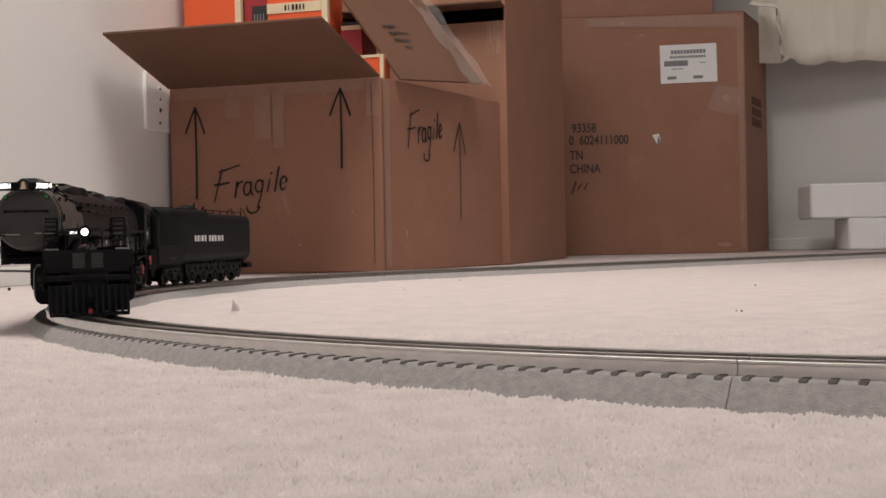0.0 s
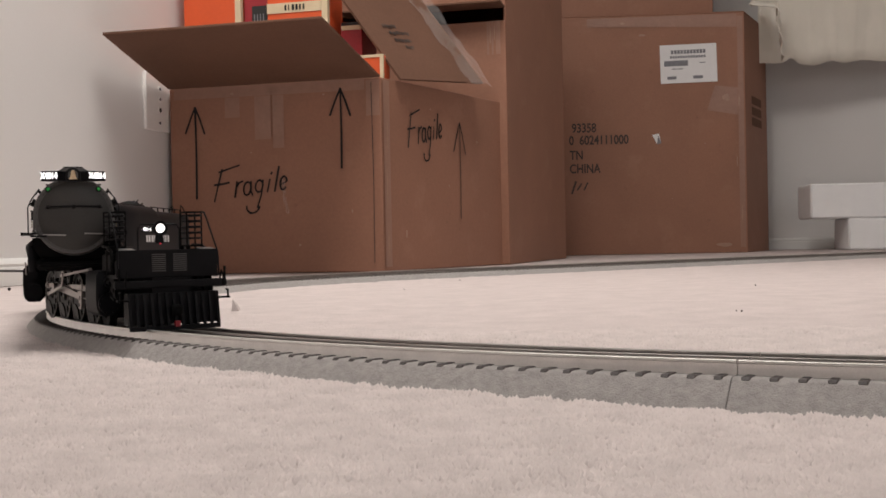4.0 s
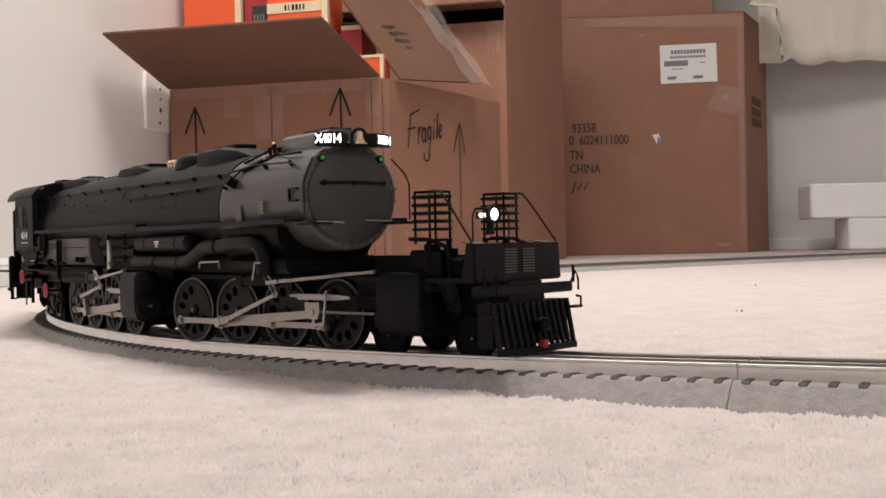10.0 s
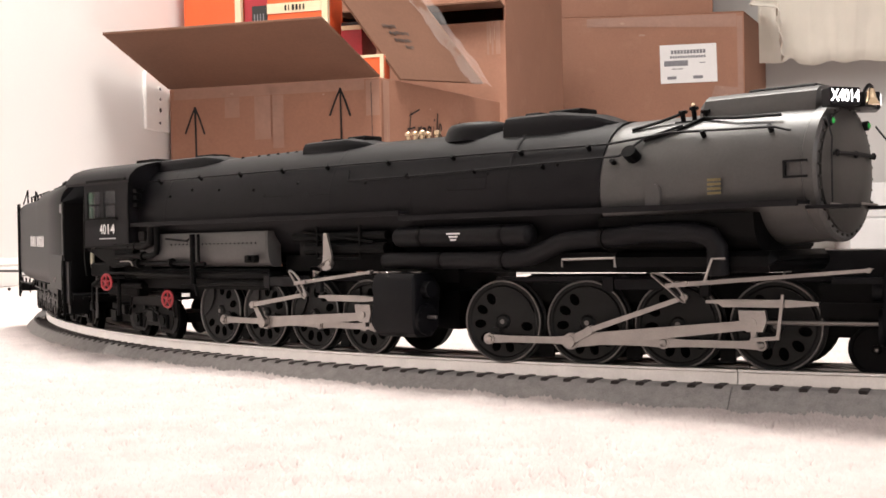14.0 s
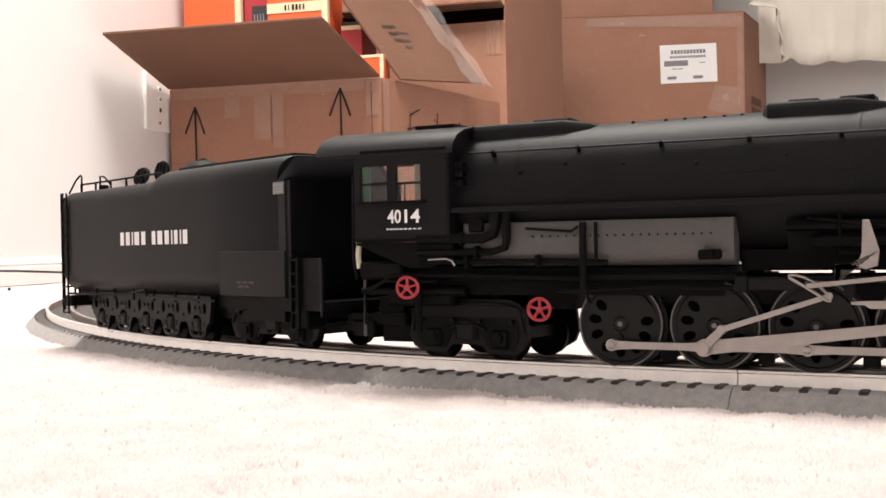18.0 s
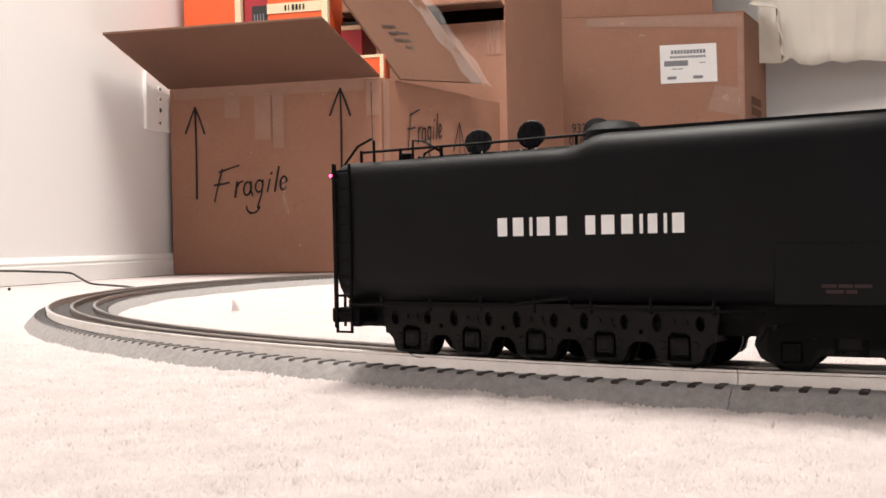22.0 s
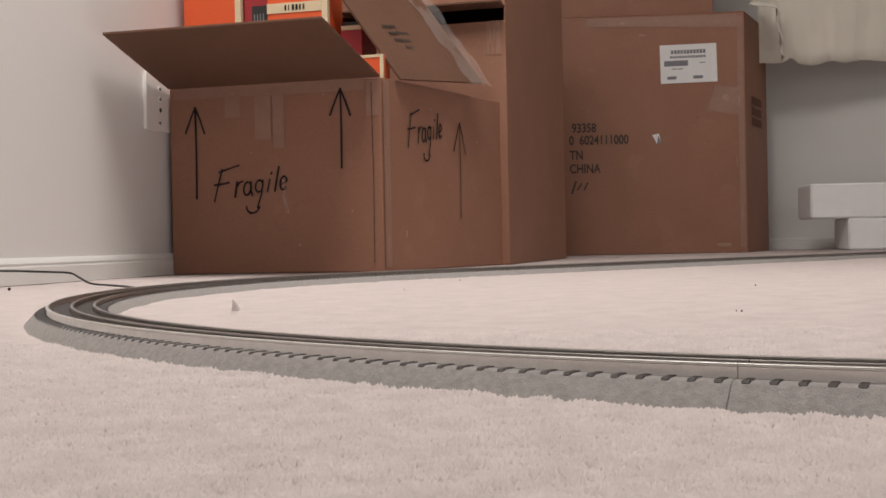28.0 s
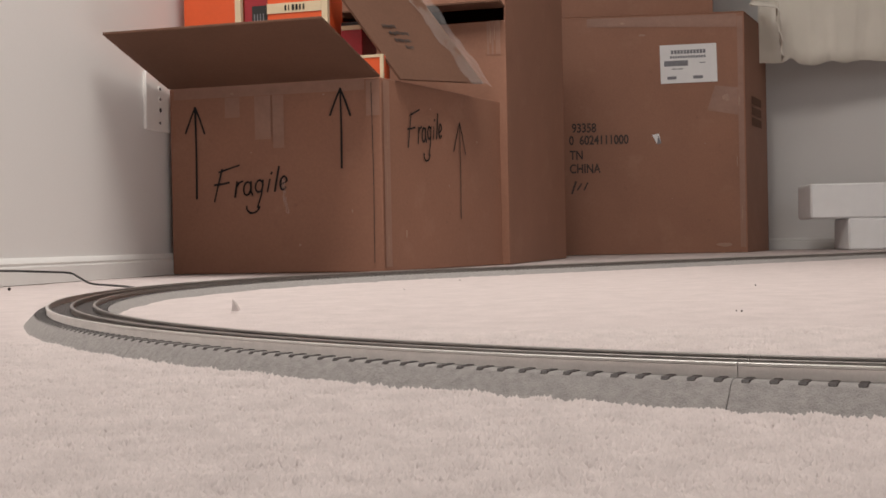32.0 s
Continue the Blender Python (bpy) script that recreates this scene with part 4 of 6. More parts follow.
        ch.plate([(-0.001, -0.0035), (0.001, -0.0035), (0.0012, -0.0075), (-0.001, -0.0075)], -0.0012, 0.0012)
        ch.plate([(-0.001, -0.0072), (0.0095, -0.0062), (0.0095, -0.0048), (-0.001, -0.0058)], -0.0024, -0.0014)
        ch.plate([(0.0085, -0.0062), (0.0098, -0.0062), (0.0118, 0.0105), (0.0108, 0.0105)], -0.0034, -0.0025)
        MOVERS.append(("crosshead", part("crosshead", ch, M["steel"], body), AXLES[2], side, CRANK, body))
        er = rod(0, ECC_ROD, 0.0011, 0.0009, 0.001, ((0, 0.0017), (ECC_ROD, 0.0014)))
        MOVERS.append(("eccentric_rod", part("eccentric_rod", er, M["steel"], body), AXLES[2], side, 0.0035, body))
        ec = Shape()
        ec.plate([(-0.0018, -0.001), (0.0018, -0.001), (0.0015, ECC_ARM), (-0.0015, ECC_ARM)], -0.0009, 0.0009)
        ec.cyl((0, -0.0013, 0), (0, 0.0013, 0), 0.0026, n=14)
        ec.cyl((0, -0.0013, ECC_ARM), (0, 0.0013, ECC_ARM), 0.0018, n=12)
        MOVERS.append(("eccentric_crank", part("eccentric_crank", ec, M["steel"], body), AXLES[2], side, CRANK, body))
    return body


MAIN = 0.0745
ECC_ROD, ECC_ARM = 0.0412, 0.0105


def truck(name, loco, axles, r, label, y0=0.0185, outside=True, long=0.0, tall=0.0):
    s = Shape()
    lo, hi = min(axles), max(axles)
    s.box(lo - 0.006, hi + 0.006, -0.012, 0.012, r - 0.001, r + 0.004)
    if outside:
        for side in (-1, 1):
            y = side * (y0 + 0.0035)
            s.plate([(lo - 0.009, r - 0.001), (lo - 0.006, r - 0.005), (lo + 0.006, r - 0.005), (lo + 0.009, r + 0.001), (hi - 0.009, r + 0.001), (hi - 0.006, r - 0.005), (hi + 0.006, r - 0.005), (hi + 0.009, r - 0.001),
                     (hi + 0.009, r + 0.005), (hi + 0.004, r + 0.0085), (lo - 0.004, r + 0.0085), (lo - 0.009, r + 0.005)], y - 0.001, y + 0.001)
            for x in axles:
                s.box(x - 0.004, x + 0.004, y - 0.0024, y + 0.0024, r - 0.0045, r + 0.0035, c=0.0008)
                s.cyl((x, y - 0.0032, r), (x, y + 0.0032, r), 0.0022, n=10)
            if long:
                s.plate([(lo - long, r + 0.002), (lo - 0.008, r - 0.003), (hi + 0.008, r - 0.003), (hi + long, r + 0.002), (hi + long, r + tall - 0.003), (hi + long - 0.008, r + tall), (lo - long + 0.008, r + tall), (lo - long, r + tall - 0.003)],
                        *sorted((side * (y0 - 0.001), side * (y0 + 0.0012))))
                for x in (lo - long + 0.004, hi + long - 0.004, (lo + hi) / 2):
                    s.box(x - 0.0025, x + 0.0025, y - 0.002, y + 0.001, r + 0.003, r + tall + 0.002, c=0.0006)
            m = (lo + hi) / 2
            for k in (-0.004, 0.004):
                s.cyl((m + k, y, r - 0.001), (m + k, y, r + 0.0065), 0.0021, n=8)
    for x in axles:
        s.cyl((x, -y0, r), (x, y0, r), 0.002)
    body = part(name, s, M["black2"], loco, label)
    face, rim, hub, _ = wheel_mesh(r, 0, 0.004)
    me = mesh_of_many("wheel", ((face, M["black2"]), (rim, M["black2"]), (hub, M["rail_dark"])), 30)
    for x in axles:
        for side in (-1, 1):
            w = new("wheel", me)
            w.parent = body
            MOVERS.append(("truck_wheel", w, x, side, r, body))
    return body


loco = empty("steam_locomotive", "black articulated model steam locomotive with graphite smokebox and lit headlight", "model locomotive")

# boiler
s = Shape()
s.loft([ring_y(-0.106, 0.0266, 0.0685, crown=1.15), ring_y(-0.05, 0.0268, 0.0692, crown=1.16), ring_y(0.02, 0.0268, 0.0698, crown=1.16), ring_y(0.12, 0.0268, 0.07, crown=1.13), ring_y(0.198, 0.0266, 0.07, crown=1.08)])
part("boiler", s, M["black"], loco, "satin black boiler jacket")
s = Shape()
for x in (-0.0815, 0.055, 0.1, 0.15):
    c = 1.155 if x < 0.08 else 1.13
    zc = float(np.interp(x, (-0.106, -0.05, 0.02, 0.12, 0.198), (0.0685, 0.0692, 0.0698, 0.07, 0.07)))
    s.loft([ring_y(x, 0.0268, zc, crown=c), ring_y(x + 0.0008, 0.0269, zc, crown=c), ring_y(x + 0.0016, 0.0268, zc, crown=c)], caps=False)
pieces("boiler_band", s, M["black"], loco)
s = Shape()
s.loft([ring_y(0.198, 0.0262, 0.07, crown=1.06), ring_y(0.2, 0.0267, 0.07, crown=1.06), ring_y(0.202, 0.0266, 0.07, crown=1.06), ring_y(0.262, 0.0246, 0.0732, crown=1.02), ring_y(0.272, 0.0242, 0.0737), ring_y(0.2725, 0.0247, 0.0737), ring_y(0.276, 0.0247, 0.0737), ring_y(0.277, 0.0237, 0.0737)])
part("smokebox", s, M["graphite"], loco, "graphite grey smokebox")
s = Shape()
s.lathe([(0, 0.0216), (0.0012, 0.0216), (0.002, 0.0197), (0.0034, 0.0163), (0.0042, 0.01), (0.0045, 0.001)], (0.277, 0, 0.0737), (1, 0, 0), 36)
for i in range(34):
    a = 2 * math.pi * i / 34
    s.cyl((0.277, 0.0224 * math.sin(a), 0.0737 + 0.0224 * math.cos(a)), (0.278, 0.0224 * math.sin(a), 0.0737 + 0.0224 * math.cos(a)), 0.0005, n=5)
part("smokebox_door", s, M["door"], loco)
s = Shape()
s.tube([(0.2805, -0.0165, 0.079), (0.2828, -0.0155, 0.0793), (0.2835, 0, 0.0796), (0.2828, 0.0155, 0.0793), (0.2805, 0.0165, 0.079)], 0.0007)
for y in (-0.0155, 0, 0.0155):
    s.dome((0.2826, y, 0.0794), 0.0013, 6)
part("door_rail", s, M["black"], loco)
s = Shape()
s.tube([(0.281, -0.019, 0.062), (0.2815, -0.005, 0.0615)], 0.0005)
s.tube([(0.281, 0.006, 0.0625), (0.2815, 0.02, 0.062)], 0.0005)
pieces("grab_iron", s, M["steel"], loco)
# casings along the top
for n, a, b, w, z0, z1, nose, tail in (("rear_casing", -0.106, -0.046, 0.013, 0.096, 0.1028, 0.02, 0.004), ("sand_dome", 0.017, 0.07, 0.0125, 0.0968, 0.1038, 0.018, 0.003), ("sand_dome", 0.1365, 0.196, 0.0135, 0.0965, 0.1052, 0.032, 0.003),
                                     ("stack_casing", 0.226, 0.2745, 0.0105, 0.093, 0.1046, 0.003, 0.004)):
    part(n, hump(a, b, w, z0, z1, nose, tail), M["graphite"] if n == "stack_casing" else M["black"], loco)
part("steam_dome", Shape().lathe([(0, 0.0155), (0.0045, 0.0145), (0.0066, 0.0135), (0.008, 0.012), (0.0086, 0.0095), (0.0088, 0.004)], (0.1175, 0, 0.096), (0, 0, 1), 28), M["black"], loco)
for a, b in ((-0.08, -0.065), (0.027, 0.039), (0.047, 0.06), (0.145, 0.153), (0.157, 0.174), (0.245, 0.27)):
    part("hatch", Shape().box(a, b, -0.006, 0.006, 0.0995, 0.1052 if b > 0.2 else 0.1059 if b > 0.13 else 0.1044 if b > 0 else 0.1035, c=0.0005), M["black2"], loco)
for x, y in ((0.081, -0.004), (0.085, -0.004), (0.089, -0.004), (0.0827, 0.003), (0.0867, 0.003)):
    part("safety_valve", Shape().lathe([(0, 0.0009), (0.0026, 0.0009), (0.0028, 0.0014), (0.0042, 0.0014), (0.0046, 0.0008)], (x, y, 0.0992), (0, 0, 1), 10), M["brass"], loco, "polished brass safety valve")
part("whistle", Shape().lathe([(0, 0.0009), (0.0025, 0.0009), (0.0028, 0.0015), (0.0045, 0.0015), (0.005, 0.0004)], (0.0965, -0.003, 0.0985), (0, 0, 1), 10), M["brass"], loco, "polished brass whistle")
for x in (-0.036, -0.022, -0.014, -0.006, 0.002, 0.009):
    part("washout_plug", Shape().dome((x, -0.0075, 0.0992), 0.0009, 5), M["black2"], loco)
for x, a, w, h in ((0.005, 70, 0.022, 0.006), (0.04, 72, 0.02, 0.005), (0.12, 76, 0.02, 0.005)):
    for side in (-1, 1):
        r0, zc = 0.0269, 0.0698
        k = h / r0 / 2
        ring = []
        for q in (radians(a) - k, radians(a) + k):
            ring += [(side * (r0 + 0.0001) * math.sin(q), zc + (r0 + 0.0001) * math.cos(q))]
        (ya, za), (yb, zb) = ring
        s = Shape().tube([(x, ya, za), (x + w, ya, za), (x + w, yb, zb), (x, yb, zb)], 0.00016, 5, closed=True)
        part("jacket_panel", s, M["black2"], loco)
# number boards, bell and class lamps
for side in (-1, 1):
    t = Matrix.Translation((0.2862, side * 0.0142, 0.0985)) @ Matrix.Rotation(radians(side * 38), 4, "Z")
    part("number_box", Shape().box(-0.009, 0.0, -0.0069, 0.0069, -0.0031, 0.0031, c=0.0004), M["black"], loco, at=t)
    face = t @ face_frame((0.0004, 0, 0), (0, 1, 0))
    lettering("number_board", "X4014", 0.0056, M["board"], loco, face, "lit number board", 0.85, 0.00012)
    part("class_lamp", Shape().lathe([(0, 0.0016), (0.004, 0.0018), (0.0045, 0.0015)], (0.276, side * 0.0152, 0.0905), (1, 0, 0), 12), M["black"], loco)
    part("class_lens", Shape().lathe([(0, 0.0011), (0.0006, 0.0008), (0.0008, 0.0002)], (0.2806, side * 0.0152, 0.0905), (1, 0, 0), 12), M["green_lens"], loco, "green class lamp lens")
s = Shape().lathe([(0, 0.0001), (0.0001, 0.0009), (0.0008, 0.0014), (0.003, 0.0018), (0.0045, 0.0024), (0.0055, 0.0033), (0.0058, 0.0034), (0.0059, 0.003)], (0.2905, 0, 0.102), (0, 0, -1), 20)
part("bell", s, M["brass"], loco, "polished brass bell")
part("bell_yoke", Shape().tube([(0.2895, -0.0038, 0.0964), (0.2895, -0.0036, 0.1009), (0.29, -0.0018, 0.1026), (0.29, 0, 0.1031), (0.29, 0.0018, 0.1026), (0.2895, 0.0036, 0.1009), (0.2895, 0.0038, 0.0964)], 0.0008), M["black"], loco)
part("bell_bracket", Shape().box(0.279, 0.2905, -0.005, 0.005, 0.0954, 0.0968), M["black"], loco)
part("marker_lens", Shape().dome((0.283, 0.0128, 0.097), 0.0008, 5), M["red_glow"], loco, "small red marker light")

# handrails and pipes along the boiler
for side in (-1, 1):
    def on_boiler(x, ang, r=0.0285, zc=0.0688):
        k = 1.07 + 0.1 * min(1.0, max(0.0, (0.2 - x) / 0.2))
        return (x, side * r * math.sin(radians(ang)), zc + r * math.cos(radians(ang)) * k)

    s = Shape()
    s.tube([on_boiler(-0.1, 52), on_boiler(-0.02, 52), on_boiler(0.06, 51), on_boiler(0.2, 50)], 0.00048)
    s.tube([on_boiler(0.066, 57), on_boiler(0.067, 67), on_boiler(0.1, 67), on_boiler(0.205, 62), on_boiler(0.212, 48), on_boiler(0.225, 36)], 0.00048)
    s.tube([on_boiler(0.2, 50), on_boiler(0.21, 47), on_boiler(0.222, 46, 0.028, 0.07), on_boiler(0.262, 52, 0.028, 0.071), on_boiler(0.268, 56, 0.0275, 0.0712)], 0.00048)
    pieces("handrail", s, M["black"], loco)
    s = Shape()
    for x in (-0.09, -0.055, -0.02, 0.015, 0.05, 0.085, 0.12, 0.155, 0.19, 0.235, 0.26):
        a = 52 if x < 0.2 else 47
        s.cyl(on_boiler(x, a, 0.0255), on_boiler(x, a, 0.0295), 0.0011, 0.0009, 6)
        if 0.06 < x < 0.2:
            s.cyl(on_boiler(x + 0.013, 66, 0.0255), on_boiler(x + 0.013, 66, 0.0292), 0.0009, n=6)
    s.cyl(on_boiler(0.21, 62, 0.025), on_boiler(0.21, 62, 0.0315), 0.0026, n=10)
    pieces("rail_post", s, M["black2"], loco)
    s = Shape()
    for x in (-0.078, -0.06, -0.035, -0.005, 0.03, 0.075, 0.105, 0.14, 0.175):
        s.dome(on_boiler(x, 62 + (x * 90) % 7, 0.0268), 0.0009, 5)
    pieces("washout_plug", s, M["black2"], loco)
    # running board and valance
    s = Shape()
    y0, y1 = sorted((side * 0.0225, side * 0.0318))
    s.box(-0.104, 0.0985, y0, y1, 0.0645, 0.0657)
    s.box(0.0985, 0.274, y0, y1, 0.0622, 0.0634)
    y0, y1 = sorted((side * 0.0312, side * 0.0322))
    s.box(-0.104, 0.0985, y0, y1, 0.0638, 0.066)
    s.box(0.0985, 0.274, y0, y1, 0.0615, 0.0637)
    part("running_board", s, M["black"], loco)
    # air tank
    s = Shape()
    s.lathe([(0, 0.0015), (0.0006, 0.0034), (0.0018, 0.0044), (0.069, 0.0044), (0.0702, 0.0034), (0.071, 0.0012)], (0.094, side * 0.0283, 0.0542), (1, 0, 0), 16)
    part("air_tank", s, M["black"], loco)
    for x in (0.108, 0.15):
        part("tank_strap", Shape().lathe([(0, 0.0046), (0.0015, 0.0046)], (x, side * 0.0283, 0.0542), (1, 0, 0), 16), M["black2"], loco)
    s = Shape()
    for i, w in enumerate((0.007, 0.0045, 0.003)):
        s.box(0.1275 - w / 2, 0.1275 + w / 2, side * 0.0328 - 0.00006, side * 0.0328 + 0.00006, 0.0548 - i * 0.0013, 0.0555 - i * 0.0013)
    pieces("marking_bar", s, M["white"], loco, smooth=0)
    # steam pipes
    s = Shape()
    s.tube([(0.088, side * 0.028, 0.0438), (0.15, side * 0.028, 0.0438), (0.162, side * 0.028, 0.0448), (0.172, side * 0.028, 0.048), (0.18, side * 0.028, 0.0508), (0.19, side * 0.028, 0.0518), (0.205, side * 0.028, 0.0522), (0.213, side * 0.028, 0.0535), (0.234, side * 0.0275, 0.0535),
            (0.2405, side * 0.0268, 0.0518), (0.2425, side * 0.026, 0.048), (0.2425, side * 0.0255, 0.038)], 0.0038, 12)
    part("steam_pipe", s, M["black"], loco)
    s = Shape()
    for x in (0.118, 0.15):
        s.lathe([(0, 0.0042), (0.0012, 0.0042)], (x, side * 0.028, 0.0438), (1, 0, 0), 14)
    s.lathe([(0, 0.0043), (0.0014, 0.0043)], (0.2, side * 0.028, 0.052), (1, 0, 0), 14)
    pieces("pipe_collar", s, M["black2"], loco)
    # firebox side
    s = Shape()
    prof = [(0.0235, 0.041), (0.0262, 0.0417), (0.0283, 0.0437), (0.0292, 0.0465), (0.0295, 0.0495), (0.0295, 0.0582), (0.0288, 0.0592), (0.02, 0.0592), (0.02, 0.041)]
    s.loft([[(x, side * (0.02 + (y - 0.02) * k), z) for y, z in prof] for x, k in ((-0.1, 0.9), (-0.099, 1), (-0.047, 1), (0.009, 1), (0.01, 0.9))])
    part("firebox_side", s, M["graphite2"], loco, "grey painted firebox side")
    s = Shape()
    for i in range(22):
        s.dome((-0.072 + i * 0.0035, side * 0.0296, 0.0532), 0.00045, 4)
    part("stay_bolts", s, M["black2"], loco)
    s = Shape()
    s.tube([(-0.117, side * 0.0318, 0.0528), (-0.091, side * 0.0318, 0.0528), (-0.0868, side * 0.0318, 0.0545), (-0.086, side * 0.0318, 0.0575), (-0.086, side * 0.0318, 0.0632)], 0.0021, 10)
    s.tube([(-0.117, side * 0.0315, 0.0472), (-0.087, side * 0.0315, 0.0472), (-0.0822, side * 0.0315, 0.049), (-0.0815, side * 0.0315, 0.052), (-0.0815, side * 0.0315, 0.0632)], 0.0016, 10)
    s.tube([(-0.117, side * 0.031, 0.0432), (-0.06, side * 0.031, 0.0432), (-0.04, side * 0.031, 0.0425)], 0.0011, 8)
    for x, z in ((-0.1, 0.0528), (-0.094, 0.0472), (-0.098, 0.0432), (-0.07, 0.0432)):
        s.lathe([(0, 0.0027), (0.0014, 0.0027)], (x, side * 0.0316, z), (1, 0, 0), 10)
    s.box(-0.0965, -0.0905, *sorted((side * 0.0305, side * 0.0325)), 0.0555, 0.0612, c=0.0006)
    s.tube([(-0.074, side * 0.0315, 0.0565), (-0.055, side * 0.0315, 0.055), (-0.052, side * 0.0315, 0.057)], 0.0006)
    s.cyl((-0.05, side * 0.0318, 0.032), (-0.05, side * 0.0318, 0.0585), 0.0015)
    s.cyl((-0.0445, side * 0.0318, 0.043), (-0.0445, side * 0.0318, 0.0585), 0.0008)
    s.box(-0.0028, 0.006, *sorted((side * 0.0305, side * 0.034)), 0.0432, 0.047, c=0.0006)
    s.cyl((0.002, side * 0.034, 0.0455), (0.002, side * 0.036, 0.0455), 0.0016, n=8)
    pieces("side_pipe", s, M["black2"], loco)
    # ash pan and frame under the firebox
    s = Shape()
    s.box(-0.104, 0.012, *sorted((side * 0.018, side * 0.0295)), 0.0345, 0.0383, c=0.001)
    s.tube([(-0.062, side * 0.0305, 0.031), (-0.02, side * 0.0305, 0.0325), (0.01, side * 0.0305, 0.0325)], 0.0008)
    s.plate([(-0.15, 0.0508), (-0.1035, 0.0508), (-0.1035, 0.0445), (-0.113, 0.041), (-0.121, 0.0405)], side * 0.03 - 0.0008, side * 0.03 + 0.0008)
    s.tube([(-0.145, side * 0.031, 0.03), (-0.13, side * 0.031, 0.0375), (-0.1, side * 0.031, 0.0375), (-0.05, side * 0.031, 0.036), (-0.048, side * 0.031, 0.026)], 0.0009)
    s.tube([(-0.146, side * 0.031, 0.016), (-0.146, side * 0.031, 0.031), (-0.135, side * 0.031, 0.035), (-0.11, side * 0.031, 0.035)], 0.0007)
    pieces("under_frame", s, M["black2"], loco)
    s = Shape()
    s.tube([(-0.113, side * 0.0318, 0.0442), (-0.106, side * 0.0318, 0.0446), (-0.1035, side * 0.0318, 0.0436), (-0.1025, side * 0.0318, 0.0415)], 0.0005)
    part("drain_pipe", s, M["rail_grey"], loco)
    # red hand wheels
    for x, z in ((-0.1197, 0.0325), (-0.0674, 0.0238)):
        s = Shape()
        pts = [(x + 0.0044 * math.cos(2 * math.pi * i / 18), side * 0.0362, z + 0.0044 * math.sin(2 * math.pi * i / 18)) for i in range(18)]
        s.tube(pts, 0.0007, 6, closed=True)
        for i in range(5):
            a = 2 * math.pi * i / 5 + 0.3
            s.cyl((x, side * 0.0362, z), (x + 0.0043 * math.cos(a), side * 0.0362, z + 0.0043 * math.sin(a)), 0.0006, n=5)
        s.cyl((x, side * 0.0354, z), (x, side * 0.037, z), 0.0013, n=8)
        part("hand_wheel", s, M["red"], loco, "small red hand wheel")
        part("wheel_shaft", Shape().cyl((x, side * 0.022, z), (x, side * 0.0356, z), 0.0008, n=8), M["black2"], loco)
    # fittings on the smokebox
    s = Shape()
    y = side * 0.0266
    yb = side * 0.0254
    s.box(0.2665, 0.2673, yb - 0.0006, yb + 0.0006, 0.0712, 0.0774)
    s.box(0.2673, 0.2745, yb - 0.0006, yb + 0.0006, 0.0766, 0.0774)
    s.box(0.2673, 0.2745, yb - 0.0006, yb + 0.0006, 0.0712, 0.072)
    pieces("step_bracket", s, M["black"], loco)
    s = Shape()
    s.plate([(0.218 + 0.0028 * math.sin(radians(a)), 0.069 + 0.0028 * math.cos(radians(a))) for a in range(-90, 91, 20)] + [(0.2208, 0.0635), (0.2152, 0.0635)], side * 0.0262 - 0.0006, side * 0.0262 + 0.0006)
    part("relief_port", s, M["graphite"], loco)
    s = Shape()
    for i in range(4):
        s.box(0.2395, 0.2445, y - 0.0003, y + 0.0003, 0.0668 + i * 0.0016, 0.0677 + i * 0.0016)
    pieces("plate_line", s, M["dull_brass"], loco, "small brass plate", smooth=0)
    s = Shape()
    s.tube([(0.281, side * 0.0205, 0.0905), (0.286, side * 0.025, 0.084), (0.287, side * 0.0272, 0.079), (0.287, side * 0.0272, 0.0625)], 0.00042)
    s.box(0.274, 0.293, *sorted((side * 0.016, side * 0.026)), 0.0605, 0.0617)
    part("front_handrail", s, M["black"], loco)
    s = Shape()
    s.box(0.03, 0.088, *sorted((side * 0.012, side * 0.024)), 0.046, 0.054)
    s.cyl((0.03, side * 0.027, 0.0555), (0.088, side * 0.027, 0.0555), 0.0022, n=8)
    s.cyl((0.04, side * 0.0275, 0.0495), (0.088, side * 0.0275, 0.0495), 0.0028, n=10)
    s.tube([(0.05, side * 0.0295, 0.0605), (0.05, side * 0.0295, 0.045), (0.075, side * 0.0295, 0.045), (0.075, side * 0.0295, 0.0605)], 0.0007)
    s.tube([(0.038, side * 0.0295, 0.058), (0.082, side * 0.0295, 0.0525)], 0.0006)
    pieces("pump_pipe", s, M["black2"], loco)
    # lifting lever over the rear engine
    s = Shape()
    s.plate([(0.0585, 0.057), (0.0605, 0.057), (0.063, 0.046), (0.0625, 0.0405), (0.0595, 0.0393), (0.0535, 0.0413), (0.0485, 0.0408), (0.0485, 0.035), (0.05, 0.035), (0.0505, 0.0395), (0.0555, 0.0392), (0.058, 0.045)], side * 0.0325 - 0.0006, side * 0.0325 + 0.0006)
    s.cyl((0.0615, side * 0.031, 0.0428), (0.0615, side * 0.034, 0.0428), 0.0013, n=8)
    part("lifting_lever", s, M["steel"], loco)
    s = Shape()
    s.tube([(0.182, side * 0.031, 0.041), (0.182, side * 0.031, 0.044), (0.206, side * 0.031, 0.0445), (0.206, side * 0.031, 0.041)], 0.0005)
    s.tube([(0.24, side * 0.031, 0.036), (0.243, side * 0.031, 0.044), (0.248, side * 0.031, 0.044)], 0.0005)
    pieces("oil_line", s, M["steel"], loco)
